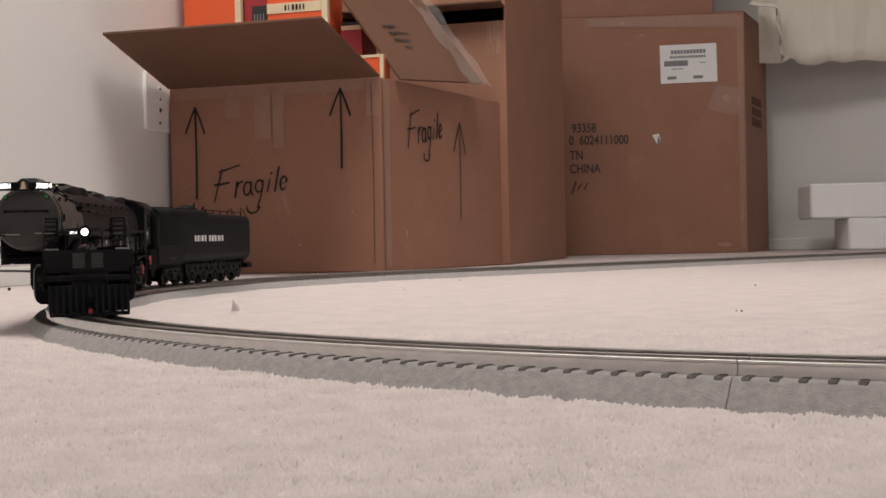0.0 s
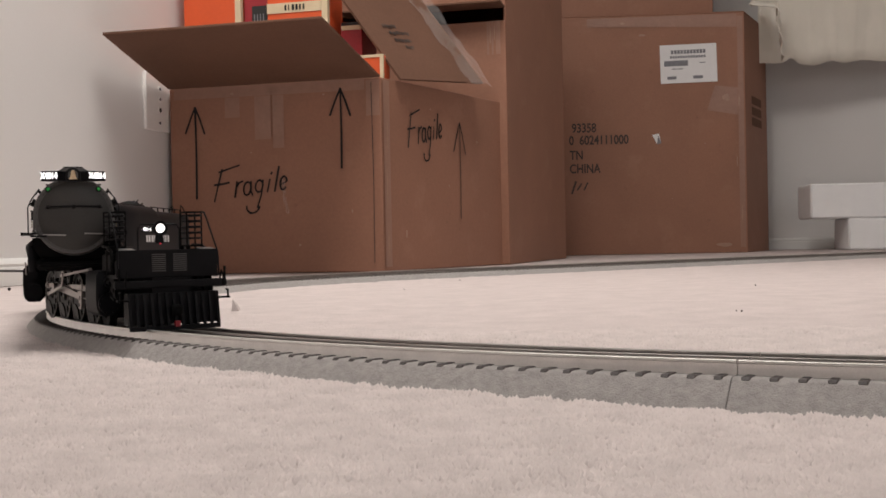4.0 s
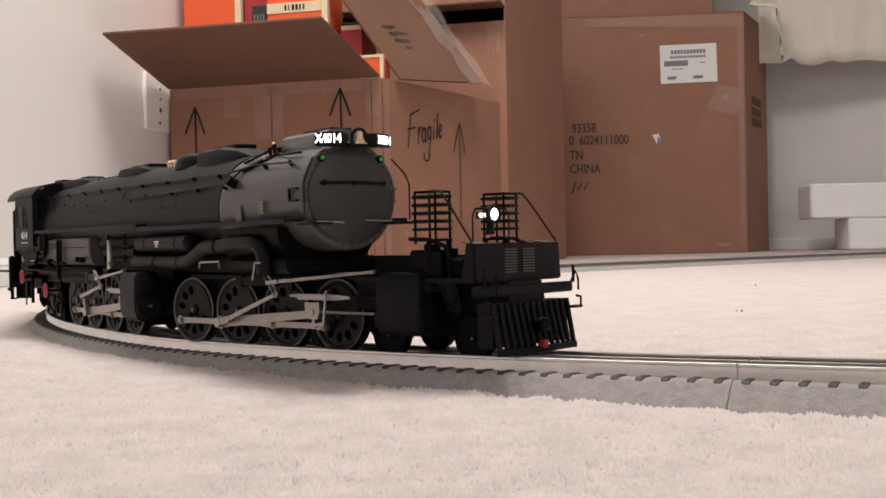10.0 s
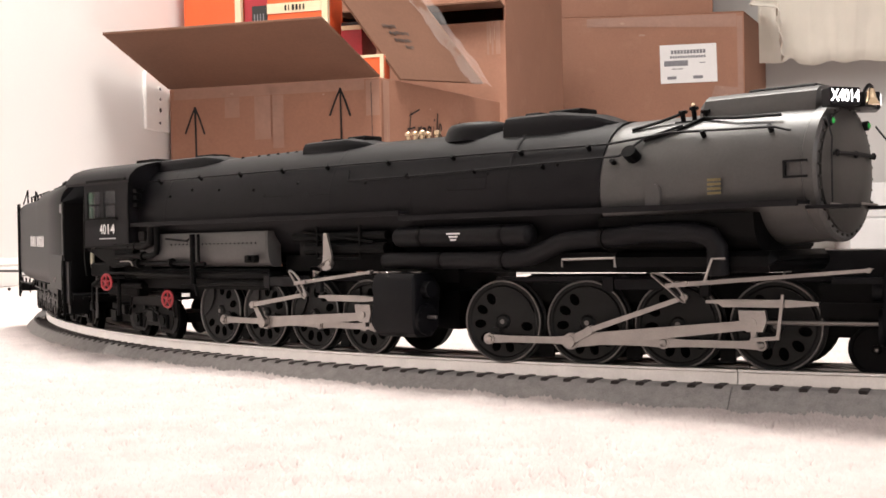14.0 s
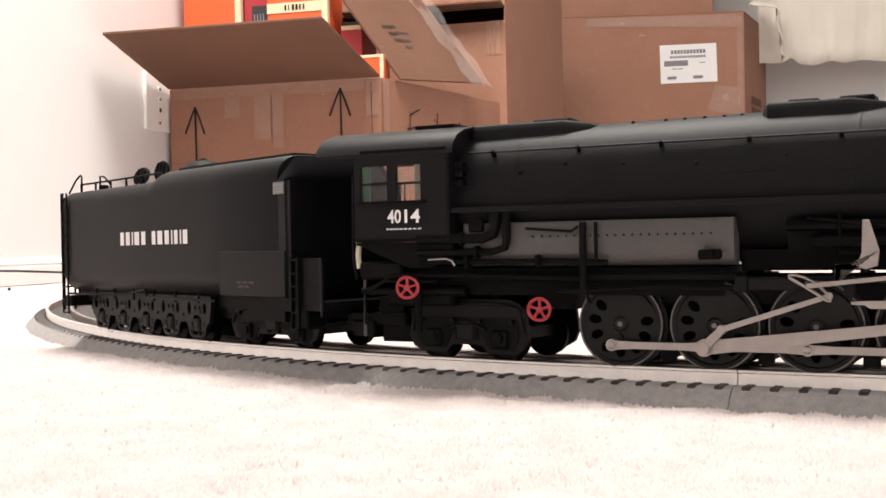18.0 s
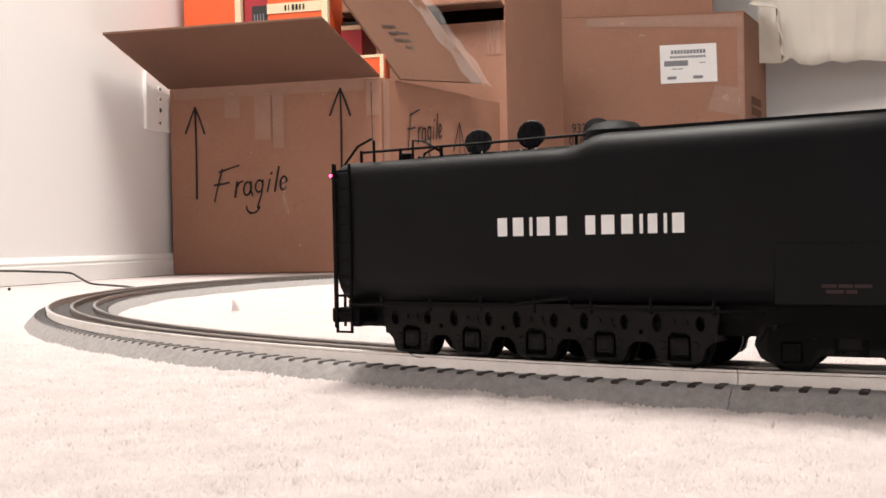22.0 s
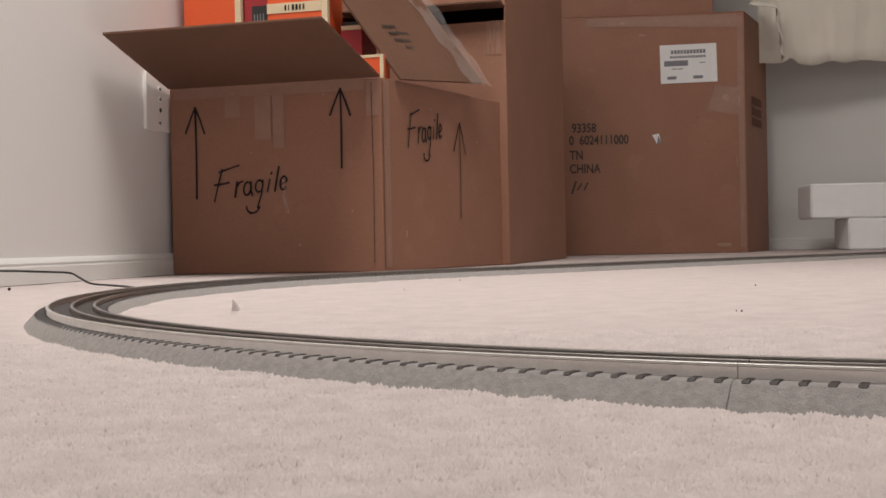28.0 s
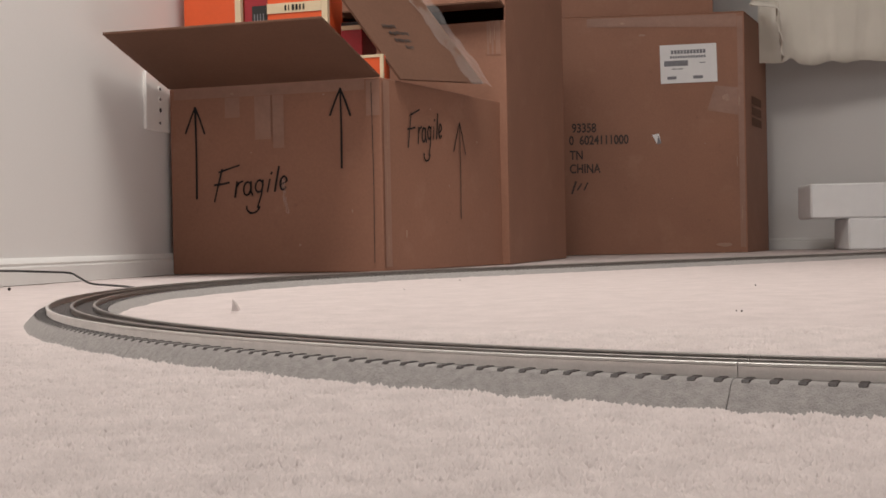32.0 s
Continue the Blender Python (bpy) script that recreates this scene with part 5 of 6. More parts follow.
# saddle shell, its black standing for shade under the smokebox, and the turret of fittings on top
s = Shape()
ring = [(-0.0262, 0.06), (-0.0255, 0.0535), (-0.0215, 0.0475), (-0.014, 0.0445), (0.014, 0.0445), (0.0215, 0.0475), (0.0255, 0.0535), (0.0262, 0.06)]
s.loft([[(x, y, z) for y, z in ring] for x in (0.197, 0.235, 0.256)])
part("smokebox_saddle", s, M["black2"], loco)
for side in (-1, 1):
    s = Shape()
    for x, h in ((0.222, 0.004), (0.2265, 0.005), (0.231, 0.0035)):
        s.cyl((x, side * 0.0105, 0.0945), (x, side * 0.0115, 0.0955 + h), 0.0009, n=8)
        s.cyl((x - 0.0016, side * 0.0112, 0.095 + h), (x + 0.0016, side * 0.0112, 0.095 + h), 0.0007, n=6)
    s.box(0.219, 0.234, *sorted((side * 0.0095, side * 0.0125)), 0.0938, 0.0955, c=0.0004)
    s.tube([(0.205, side * 0.0155, 0.0935), (0.213, side * 0.0135, 0.0955), (0.222, side * 0.0112, 0.0985)], 0.0006)
    s.tube([(0.212, side * 0.0205, 0.0885), (0.223, side * 0.018, 0.0915), (0.231, side * 0.012, 0.096), (0.245, side * 0.0155, 0.0945), (0.262, side * 0.0165, 0.094)], 0.0006)
    pieces("turret_valve", s, M["black2"], loco)
    part("turret_cap", Shape().dome((0.2265, side * 0.0116, 0.1012), 0.0009, 6), M["brass"], loco, "small brass cap")
# belly
s = Shape()
s.box(0.01, 0.255, -0.017, 0.017, 0.0385, 0.0465)
s.box(0.1, 0.12, -0.02, 0.02, 0.034, 0.045)
s.box(0.2, 0.262, -0.024, 0.024, 0.039, 0.0465, c=0.002)
pieces("frame", s, M["black2"], loco)

# cab
cabm = M["black"]
HW = 0.033
s = Shape()
for side in (-1, 1):
    y0, y1 = sorted((side * HW, side * (HW - 0.0012)))
    s.box(-0.150, -0.1035, y0, y1, 0.052, 0.068)
    s.box(-0.150, -0.1035, y0, y1, 0.0835, 0.0905)
    s.box(-0.150, -0.1465, y0, y1, 0.068, 0.0835)
    s.box(-0.1305, -0.126, y0, y1, 0.068, 0.0835)
    s.box(-0.1145, -0.1035, y0, y1, 0.068, 0.0835)
    y0, y1 = sorted((side * HW, side * 0.024))
    s.box(-0.1047, -0.1035, y0, y1, 0.052, 0.0905)
pieces("cab_panel", s, cabm, loco)
arch = [(-HW - 0.001, 0.0895), (-HW + 0.0006, 0.0928), (-0.0285, 0.0966), (-0.022, 0.099), (-0.013, 0.1008), (-0.005, 0.1015), (0.005, 0.1015), (0.013, 0.1008), (0.022, 0.099), (0.0285, 0.0966), (HW - 0.0006, 0.0928), (HW + 0.001, 0.0895)]
rings = []
for x, dz in ((-0.170, 0.0), (-0.169, 0.0003), (-0.103, 0.0003), (-0.102, 0.0)):
    rings.append([(x, y, z + dz) for y, z in arch] + [(x, y * 0.98, z - 0.0012) for y, z in reversed(arch)])
part("cab_roof", Shape().loft(rings), cabm, loco)
s = Shape()
s.box(-0.1455, -0.1045, -HW - 0.0012, -HW + 0.004, 0.0896, 0.0912)
s.box(-0.15, -0.1035, -HW - 0.0012, HW + 0.0012, 0.0508, 0.052)
s.box(-0.1475, -0.113, -HW - 0.0018, -HW, 0.0667, 0.068)
s.box(-0.13, -0.112, -0.008, 0.008, 0.1008, 0.1034)
for i in range(3):
    s.box(-0.102, -0.099, -0.031, -0.027, 0.0735 + i * 0.004, 0.0758 + i * 0.004)
pieces("cab_trim", s, M["black2"], loco)
s = Shape()
for side in (-1, 1):
    for a, b in ((-0.1465, -0.1305), (-0.126, -0.1145)):
        y0, y1 = sorted((side * (HW - 0.0004), side * (HW - 0.001)))
        s.box(a, b, y0, y1, 0.0752, 0.0762)
        s.box(a, a + 0.0008, y0, y1, 0.068, 0.0835)
        s.box(b - 0.0008, b, y0, y1, 0.068, 0.0835)
pieces("window_sash", s, M["black"], loco)
part("cab_front", Shape().loft([[(x, y * 0.97, z - 0.0014) for y, z in arch] + [(x, 0.03, 0.083), (x, -0.03, 0.083)] for x in (-0.1047, -0.1035)]), cabm, loco)
part("cab_curtain", Shape().box(-0.1475, -0.1415, -0.0322, -0.0312, 0.066, 0.086), M["green"], loco, "dark green cab side curtain")
part("backhead", Shape().box(-0.112, -0.105, -0.022, 0.022, 0.053, 0.088, c=0.003), M["green"], loco, "green boiler backhead in the cab")
part("cab_floor", Shape().box(-0.15, -0.1035, -HW + 0.0012, HW - 0.0012, 0.0495, 0.0507), M["black2"], loco)
s = Shape()
for y in (-0.0315, 0.0315):
    k = 0.0272 / 0.0315
    s.tube([(-0.1512, y * k, 0.0895), (-0.1515, y * k, 0.083), (-0.1515, y * k, 0.05), (-0.1522, y * k, 0.046), (-0.1516, y * k, 0.0405)], 0.0013, 8)
pieces("curtain_roll", s, M["roll"], loco, "rolled pale canvas cab curtain")
s = Shape()
for y in (-0.0326, 0.0326):
    s.tube([(-0.1508, y, 0.082), (-0.1512, y, 0.05), (-0.1512, y, 0.043), (-0.1495, y, 0.036)], 0.0006, 6)
pieces("cab_handrail", s, M["black2"], loco)
s = Shape()
for side in (-1, 1):
    for a, b in ((-0.1457, -0.1313), (-0.1252, -0.1153)):
        for z0, z1 in ((0.0681, 0.0751), (0.0763, 0.0834)):
            s.box(a, b, side * (HW - 0.0007) - 0.0001, side * (HW - 0.0007) + 0.0001, z0, z1)
pieces("cab_pane", s, M["pane"], loco, "cab window pane tinted grey for its reflection", smooth=0)
for side in (-1, 1):
    fr = face_frame((-0.123, side * (HW + 0.0003), 0.0627), (-side, 0, 0))
    lettering("cab_number", "4014", 0.0079, M["white"], loco, fr, "white cab number", 0.98, 0.00018)
    s = Shape()
    for i in range(9):
        s.box(-0.1315 + i * 0.0019, -0.1315 + i * 0.0019 + 0.0013, side * (HW + 0.0002) - 0.0001, side * (HW + 0.0002) + 0.0001, 0.0573, 0.0579)
    pieces("print_bar", s, M["white"], loco, smooth=0)

s = Shape()
s.box(-0.1, 0.005, -0.024, 0.024, 0.029, 0.04)
s.box(-0.055, 0.005, -0.0125, 0.0125, 0.0215, 0.033)
s.box(-0.079, -0.061, -0.0125, 0.0125, 0.0225, 0.031)
part("ash_pan", s, M["black2"], loco)
s = Shape()
s.box(-0.14, -0.1, -0.012, 0.012, 0.034, 0.0495)
s.box(-0.152, -0.138, -0.009, 0.009, 0.019, 0.027)
s.box(-0.142, -0.118, -0.007, 0.007, 0.015, 0.022)
s.box(-0.118, -0.1, -0.021, 0.021, 0.031, 0.041)
s.box(-0.136, -0.106, -0.026, -0.012, 0.024, 0.033, c=0.001)
s.box(-0.136, -0.106, 0.012, 0.026, 0.024, 0.033, c=0.001)
s.box(-0.15, -0.125, -0.03, -0.022, 0.0355, 0.0435, c=0.001)
s.cyl((-0.15, -0.027, 0.0305), (-0.1, -0.027, 0.0305), 0.0018)
s.cyl((-0.1185, -0.029, 0.013), (-0.1185, -0.029, 0.038), 0.0012)
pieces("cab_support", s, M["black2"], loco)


def restretch(things, old, new_x):
    """Moves a thing's parts along x, so that old stations come to new ones."""
    for o in things:
        m = o.matrix_basis.copy()
        for q in o.data.vertices:
            p = m @ q.co
            p.x = float(np.interp(p.x, old, new_x))
            q.co = p
        o.matrix_basis = Matrix.Identity(4)
        o.data.update()


# heights of the cab
for o in loco.children:
    if o.name.split(".")[0] in ("cab_panel", "cab_roof", "window_sash", "cab_front", "cab_curtain", "cab_trim", "cab_pane", "cab_floor", "curtain_roll"):
        for q in o.data.vertices:
            q.co.z = float(np.interp(q.co.z, (0.04, 0.0508, 0.068, 0.0835, 0.0905, 0.11), (0.04, 0.052, 0.0697, 0.085, 0.0912, 0.1107)))

# true stations of the boiler and cab, from the rear pivot
restretch(loco.children, (-0.217, -0.15, -0.123, -0.1035, -0.0674, 0.01, 0.0595, 0.0801, 0.1275, 0.165, 0.198, 0.218, 0.277, 0.2905, 0.3375),
          (-0.2515, -0.1854, -0.1618, -0.1383, -0.0969, -0.0205, 0.027, 0.0539, 0.1078, 0.1473, 0.1779, 0.202, 0.264, 0.2734, 0.3205))

rear_engine = engine_unit("rear_engine", loco, 0.075, "rear driving unit with side rods")
front_engine = engine_unit("front_engine", loco, 0.0965, "front driving unit with pilot deck and side rods")
trail_truck = truck("trailing_truck", loco, (-0.0172, 0.0172), 0.0105, "trailing truck")


def truck_frames(body, k, z1, y):
    """Heavy rounded side frames with ribs and spring boxes; k: half the axle spacing."""
    for side in (-1, 1):
        s = Shape()
        a = sorted((side * y, side * (y + 0.0018)))
        s.plate([(-k - 0.0138, 0.011), (-k - 0.0125, z1 - 0.005), (-k - 0.009, z1 - 0.0015), (-k - 0.004, z1), (k + 0.004, z1), (k + 0.009, z1 - 0.0015), (k + 0.0125, z1 - 0.005), (k + 0.0138, 0.011),
                 (k + 0.0115, 0.006), (k + 0.007, 0.0036), (k - 0.006, 0.0036), (k - 0.0098, 0.0072), (-k + 0.0098, 0.0072), (-k + 0.006, 0.0036), (-k - 0.007, 0.0036), (-k - 0.0115, 0.006)], *a)
        part("truck_frame", s, M["cast"], body)
        s = Shape()
        o = side * (y + 0.0026)
        s.tube([(-k - 0.012, o, 0.0125), (-k - 0.009, o, z1 - 0.0035), (-k, o, z1 - 0.0018), (k, o, z1 - 0.0018), (k + 0.009, o, z1 - 0.0035), (k + 0.012, o, 0.0125)], 0.0007)
        s.box(-0.0045, 0.0045, o - 0.0014, o + 0.0014, 0.0095, 0.0165, c=0.0006)
        s.tube([(-k + 0.007, o, 0.014), (0, o, 0.0175), (k - 0.007, o, 0.014)], 0.0008)
        for x in (-0.007, 0.007, -k - 0.006, k + 0.006):
            s.cyl((x, o - 0.0012, 0.0175), (x, o + 0.0012, 0.0175), 0.0011, n=8)
        pieces("frame_rib", s, M["cast"], body)


truck_frames(trail_truck, 0.0172, 0.0268, 0.0208)
s = Shape()
s.box(-0.187, -0.1695, -0.0085, 0.0085, 0.0065, 0.0168, c=0.0008)
s.box(-0.1725, -0.166, -0.003, 0.003, 0.013, 0.02)
pieces("coupling_block", s, M["black2"], loco)
part("hanging_pipe", Shape().tube([(-0.1835, -0.026, 0.041), (-0.1848, -0.0262, 0.036), (-0.185, -0.0262, 0.02), (-0.1853, -0.026, 0.0105)], 0.0007), M["graphite"], loco, "thin grey pipe under the cab")
lead_truck = truck("leading_truck", loco, (-0.0233, 0.0233), 0.0097, "leading truck", outside=False)

# front deck on the front engine
before = set(front_engine.children)
s = Shape()
s.box(0.075, 0.166, -0.031, 0.031, 0.0315, 0.0335)
s.box(0.1, 0.172, -0.012, 0.012, 0.014, 0.0315)
s.box(0.168, 0.1742, -0.0345, 0.0345, 0.0262, 0.0303, c=0.0008)
s.box(0.06, 0.12, -0.014, 0.014, 0.0335, 0.043)
pieces("front_deck", s, M["black"], front_engine)
s = Shape()
s.box(0.1655, 0.1675, -0.0305, 0.0305, 0.0315, 0.0478, c=0.0005)
for side in (-1, 1):
    y0, y1 = sorted((side * 0.03, side * 0.0285))
    s.plate([(0.15, 0.0315), (0.1665, 0.0315), (0.1665, 0.0478), (0.157, 0.0478)], y0, y1)
    s.lathe([(0, 0.006), (0.011, 0.006), (0.0125, 0.004)], (0.152, side * 0.017, 0.0335), (0, 0, 1), 14)
pieces("pump_shield", s, M["black"], front_engine)
for y in (-0.0065, 0.0065):
    s = Shape()
    for i in range(9):
        s.box(0.1675, 0.1683, y - 0.0042, y + 0.0042, 0.0352 + i * 0.0012, 0.0358 + i * 0.0012)
    pieces("louvre_slat", s, M["graphite2"], front_engine)
for side in (-1, 1):
    # cooling coils
    s = Shape()
    yc = side * 0.0243
    for i in range(5):
        z = 0.0562 + i * 0.0036
        s.tube([(0.106, yc - 0.004, z), (0.125, yc - 0.004, z), (0.1266, yc - 0.0028, z), (0.1266, yc + 0.0028, z), (0.125, yc + 0.004, z), (0.106, yc + 0.004, z), (0.1044, yc + 0.0028, z), (0.1044, yc - 0.0028, z)], 0.00075, 6, closed=True)
    pieces("cooling_coil", s, M["black"], front_engine)
    s = Shape()
    for x in (0.1085, 0.1235):
        for y in (-0.0048, 0.0048):
            s.box(x - 0.0005, x + 0.0005, yc + y - 0.0004, yc + y + 0.0004, 0.048, 0.073)
    s.box(0.1085, 0.1235, yc - 0.005, yc + 0.005, 0.0722, 0.0732)
    s.box(0.107, 0.125, yc - 0.005, yc + 0.005, 0.0495, 0.051)
    s.box(0.104, 0.128, yc - 0.0055, yc + 0.006, 0.0335, 0.0455, c=0.001)
    s.cyl((0.1085, yc - side * 0.004, 0.045), (0.1085, yc - side * 0.004, 0.05), 0.0015)
    s.cyl((0.1235, yc - side * 0.004, 0.045), (0.1235, yc - side * 0.004, 0.05), 0.0015)
    s.box(0.131, 0.15, yc - 0.004, yc + 0.005, 0.0335, 0.042, c=0.0012)
    s.cyl((0.132, yc + side * 0.004, 0.0255), (0.146, yc + side * 0.004, 0.0255), 0.003, n=10)
    s.tube([(0.1, yc + side * 0.006, 0.03), (0.13, yc + side * 0.0065, 0.029), (0.136, yc + side * 0.0065, 0.022), (0.15, yc + side * 0.0065, 0.02)], 0.001)
    pieces("coil_post", s, M["black2"], front_engine)
    s = Shape()
    s.tube([(0.122, side * 0.0292, 0.073), (0.128, side * 0.0295, 0.0725), (0.134, side * 0.0298, 0.069), (0.163, side * 0.0305, 0.0495), (0.1655, side * 0.031, 0.046), (0.1665, side * 0.0315, 0.032)], 0.0006)
    part("deck_handrail", s, M["black"], front_engine)
    part("deck_plate", Shape().add([(0.15, side * 0.029, 0.0492), (0.166, side * 0.03, 0.0478), (0.166, side * 0.02, 0.0478), (0.15, side * 0.02, 0.0492), (0.15, side * 0.029, 0.0486), (0.166, side * 0.03, 0.0472), (0.166, side * 0.02, 0.0472), (0.15, side * 0.02, 0.0486)],
                                   [(0, 1, 2, 3), (7, 6, 5, 4), (0, 4, 5, 1), (1, 5, 6, 2), (2, 6, 7, 3), (3, 7, 4, 0)]), M["graphite"], front_engine, smooth=0)
    # steps, flag poles and side brackets
    s = Shape()
    s.plate([(0.125, 0.0315), (0.146, 0.0315), (0.152, 0.021), (0.147, 0.0195), (0.132, 0.026)], side * 0.03 - 0.0006, side * 0.03 + 0.0006)
    s.box(0.176, 0.181, *sorted((side * 0.027, side * 0.0345)), 0.0195, 0.0205)
    s.tube([(0.1775, side * 0.033, 0.0245), (0.181, side * 0.033, 0.0242), (0.181, side * 0.033, 0.0195)], 0.0006)
    s.cyl((0.176, side * 0.0325, 0.03), (0.176, side * 0.0325, 0.0375), 0.0008)
    s.tube([(0.1775, side * 0.029, 0.0305), (0.181, side * 0.029, 0.035), (0.182, side * 0.03, 0.0315), (0.182, side * 0.03, 0.027)], 0.0006)
    s.tube([(0.104, side * 0.029, 0.051), (0.12, side * 0.03, 0.0505), (0.132, side * 0.03, 0.047), (0.138, side * 0.03, 0.041), (0.138, side * 0.03, 0.0335)], 0.0012)
    s.cyl((0.118, side * 0.0265, 0.036), (0.118, side * 0.0265, 0.048), 0.0042, n=12)
    s.cyl((0.13, side * 0.024, 0.0335), (0.13, side * 0.024, 0.046), 0.0035, n=12)
    pieces("deck_fitting", s, M["black2"], front_engine)
s = Shape()
s.tube([(0.139, -0.0145, 0.0478), (0.139, -0.0145, 0.062), (0.139, -0.0125, 0.065), (0.139, 0.0095, 0.065), (0.139, 0.0115, 0.062), (0.139, 0.0115, 0.0478)], 0.0006)
part("deck_hoop", s, M["black"], front_engine)
# headlight
s = Shape().lathe([(-0.008, 0.0024), (-0.0065, 0.0036), (0.0005, 0.0042), (0.0012, 0.0046), (0.002, 0.0046), (0.0016, 0.0031)], (0.141, -0.001, 0.0588), (1, 0, 0), 22)
part("headlight", s, M["black"], front_engine)
part("headlight_lens", Shape().lathe([(0, 0.0027), (0.0006, 0.0024), (0.0009, 0.0016), (0.001, 0.0002)], (0.1428, -0.001, 0.0588), (1, 0, 0), 20), M["lamp"], front_engine, "lit headlight lens")
part("headlight_post", Shape().cyl((0.137, -0.001, 0.0478), (0.137, -0.001, 0.056), 0.003, 0.0022, 12), M["black"], front_engine)
part("light_board", Shape().box(0.1395, 0.1412, -0.0125, -0.0055, 0.0567, 0.0597), M["black"], front_engine)
lettering("light_number", "4014", 0.0031, M["board"], front_engine, face_frame((0.1416, -0.009, 0.0582), (0, 1, 0)), "lit number by the headlight", 0.85)
part("marker_lens", Shape().dome((0.1425, -0.001, 0.0525), 0.0006, 5), M["red_glow"], front_engine, "small red marker light")
# pilot
s = Shape()
for i in range(13):
    y = -0.027 + i * 0.0045
    k = 1 - (abs(y) / 0.03) ** 2 * 0.35
    s.add([(0.1745, y - 0.0009, 0.0238), (0.1745, y + 0.0009, 0.0238), (0.1765, y + 0.0009, 0.0238), (0.1765, y - 0.0009, 0.0238),
           (0.1755 + 0.006 * k, y - 0.0009, 0.0045), (0.1755 + 0.006 * k, y + 0.0009, 0.0045), (0.1775 + 0.006 * k, y + 0.0009, 0.0045), (0.1775 + 0.006 * k, y - 0.0009, 0.0045)],
          [(0, 1, 2, 3), (7, 6, 5, 4), (0, 4, 5, 1), (1, 5, 6, 2), (2, 6, 7, 3), (3, 7, 4, 0)])
pieces("pilot_slat", s, M["black"], front_engine)
rings = []
for y in np.linspace(-0.0275, 0.0275, 9):
    k = 1 - (abs(y) / 0.03) ** 2 * 0.35
    x = 0.1755 + 0.006 * k
    rings.append([(x - 0.001, y, 0.003), (x + 0.003, y, 0.003), (x + 0.003, y, 0.0055), (x - 0.001, y, 0.0055)])
s = Shape().loft(rings)
s.box(0.164, 0.1757, -0.0275, 0.0275, 0.006, 0.0237)
part("pilot_frame", s, M["black"], front_engine)
part("coupler", Shape().box(0.176, 0.185, -0.0022, 0.0022, 0.012, 0.0165, c=0.0008).box(0.181, 0.187, -0.0035, 0.0035, 0.0115, 0.017, c=0.001), M["black2"], front_engine)
part("coupler_button", Shape().box(0.183, 0.1865, -0.0015, 0.0015, 0.0048, 0.008), M["red"], front_engine, "small red tab")

for o in front_engine.children:
    if o not in before:
        lift = 0.0038 if o.name.split(".")[0] in ("headlight", "headlight_lens", "headlight_post", "light_board") else 0.0
        if o.name.startswith("light_number"):
            o.matrix_basis = Matrix.Translation((0, 0, 0.005)) @ o.matrix_basis
        else:
            for q in o.data.vertices:
                q.co.z = float(np.interp(q.co.z, (0.0, 0.024, 0.0315, 0.0478, 0.0562, 0.08), (0.0, 0.0255, 0.034, 0.0508, 0.0574, 0.0812))) + lift
restretch([o for o in front_engine.children if o not in before], (0.05, 0.104, 0.13, 0.142, 0.1675, 0.19, 0.2), (0.05, 0.112, 0.1325, 0.1375, 0.1505, 0.167, 0.1745))

# ---- tender ----
tender = empty("tender", "long black model tender with white lettering, coupled behind the locomotive", "model tender")
TF, TR = 0.171, -0.1155
TW = 0.0335


def tender_ring(x, top, bottom, w=TW, rt=0.011, rb=0.013):
    p = []
    for a in range(0, 91, 15):
        p.append((x, -(w - rb + rb * math.sin(radians(a))), bottom + rb - rb * math.cos(radians(a))))
    for a in range(0, 91, 15):
        p.append((x, -(w - rt + rt * math.cos(radians(a))), top - rt + rt * math.sin(radians(a))))
    return p + [(q[0], -q[1], q[2]) for q in reversed(p)]


s = Shape()
rings = []
for x, top, w, rt in ((TR, 0.0878, TW - 0.0008, 0.0095), (TR + 0.0008, 0.0884, TW, 0.0095), (-0.004, 0.0893, TW, 0.0095), (0.002, 0.0905, TW, 0.0105), (0.008, 0.0935, TW, 0.0118), (0.013, 0.0943, TW, 0.012), (0.07, 0.0945, TW, 0.012), (0.1355, 0.0945, TW, 0.0118), (0.1362, 0.0942, TW - 0.0003, 0.0118)):
    rings.append(tender_ring(x, top, 0.0255, w, rt))
s.loft(rings)
part("tank_body", s, M["tender"], tender, "satin black riveted tank")
s = Shape()
s.box(0.1362, 0.1427, -TW + 0.0002, TW - 0.0002, 0.0262, 0.0822)
s.loft([[(x, y, z) for y, z in ((-TW + 0.0002, 0.0822), (TW - 0.0002, 0.0822), (0.023, 0.0945 - d), (-0.023, 0.0945 - d))] for x, d in ((0.1362, 0.0008), (0.1395, 0.009))])
s.loft([[(x, -0.0225, z) , (x, 0.0225, z), (x, 0.0225, z + 0.0018), (x, -0.0225, z + 0.0018)] for x, z in ((0.02, 0.0938), (0.133, 0.0938))])
part("coal_bunker", s, M["tender"], tender)
s = Shape()
s.box(0.0817, 0.1424, -0.0341, 0.0341, 0.0268, 0.0491, c=0.0005)
locker = part("side_locker", s, M["tender"], tender)
for side in (-1, 1):
    s = Shape()
    for z, spans in ((0.0337, ((0.0985, 0.1035), (0.1043, 0.109), (0.1097, 0.1155))), (0.0317, ((0.1, 0.106), (0.1068, 0.1105)))):
        for x0, x1 in spans:
            s.box(x0, x1, *sorted((side * 0.034, side * 0.03425)), z - 0.0006, z + 0.0006)
    part("printed_line", s, M["faded_red"], locker, "faint red lettering", smooth=0)
s = Shape()
s.box(0.1427, 0.1467, -0.033, 0.033, 0.024, 0.0815)
s.box(0.1467, TF, -0.0335, -0.0318, 0.0215, 0.0452)
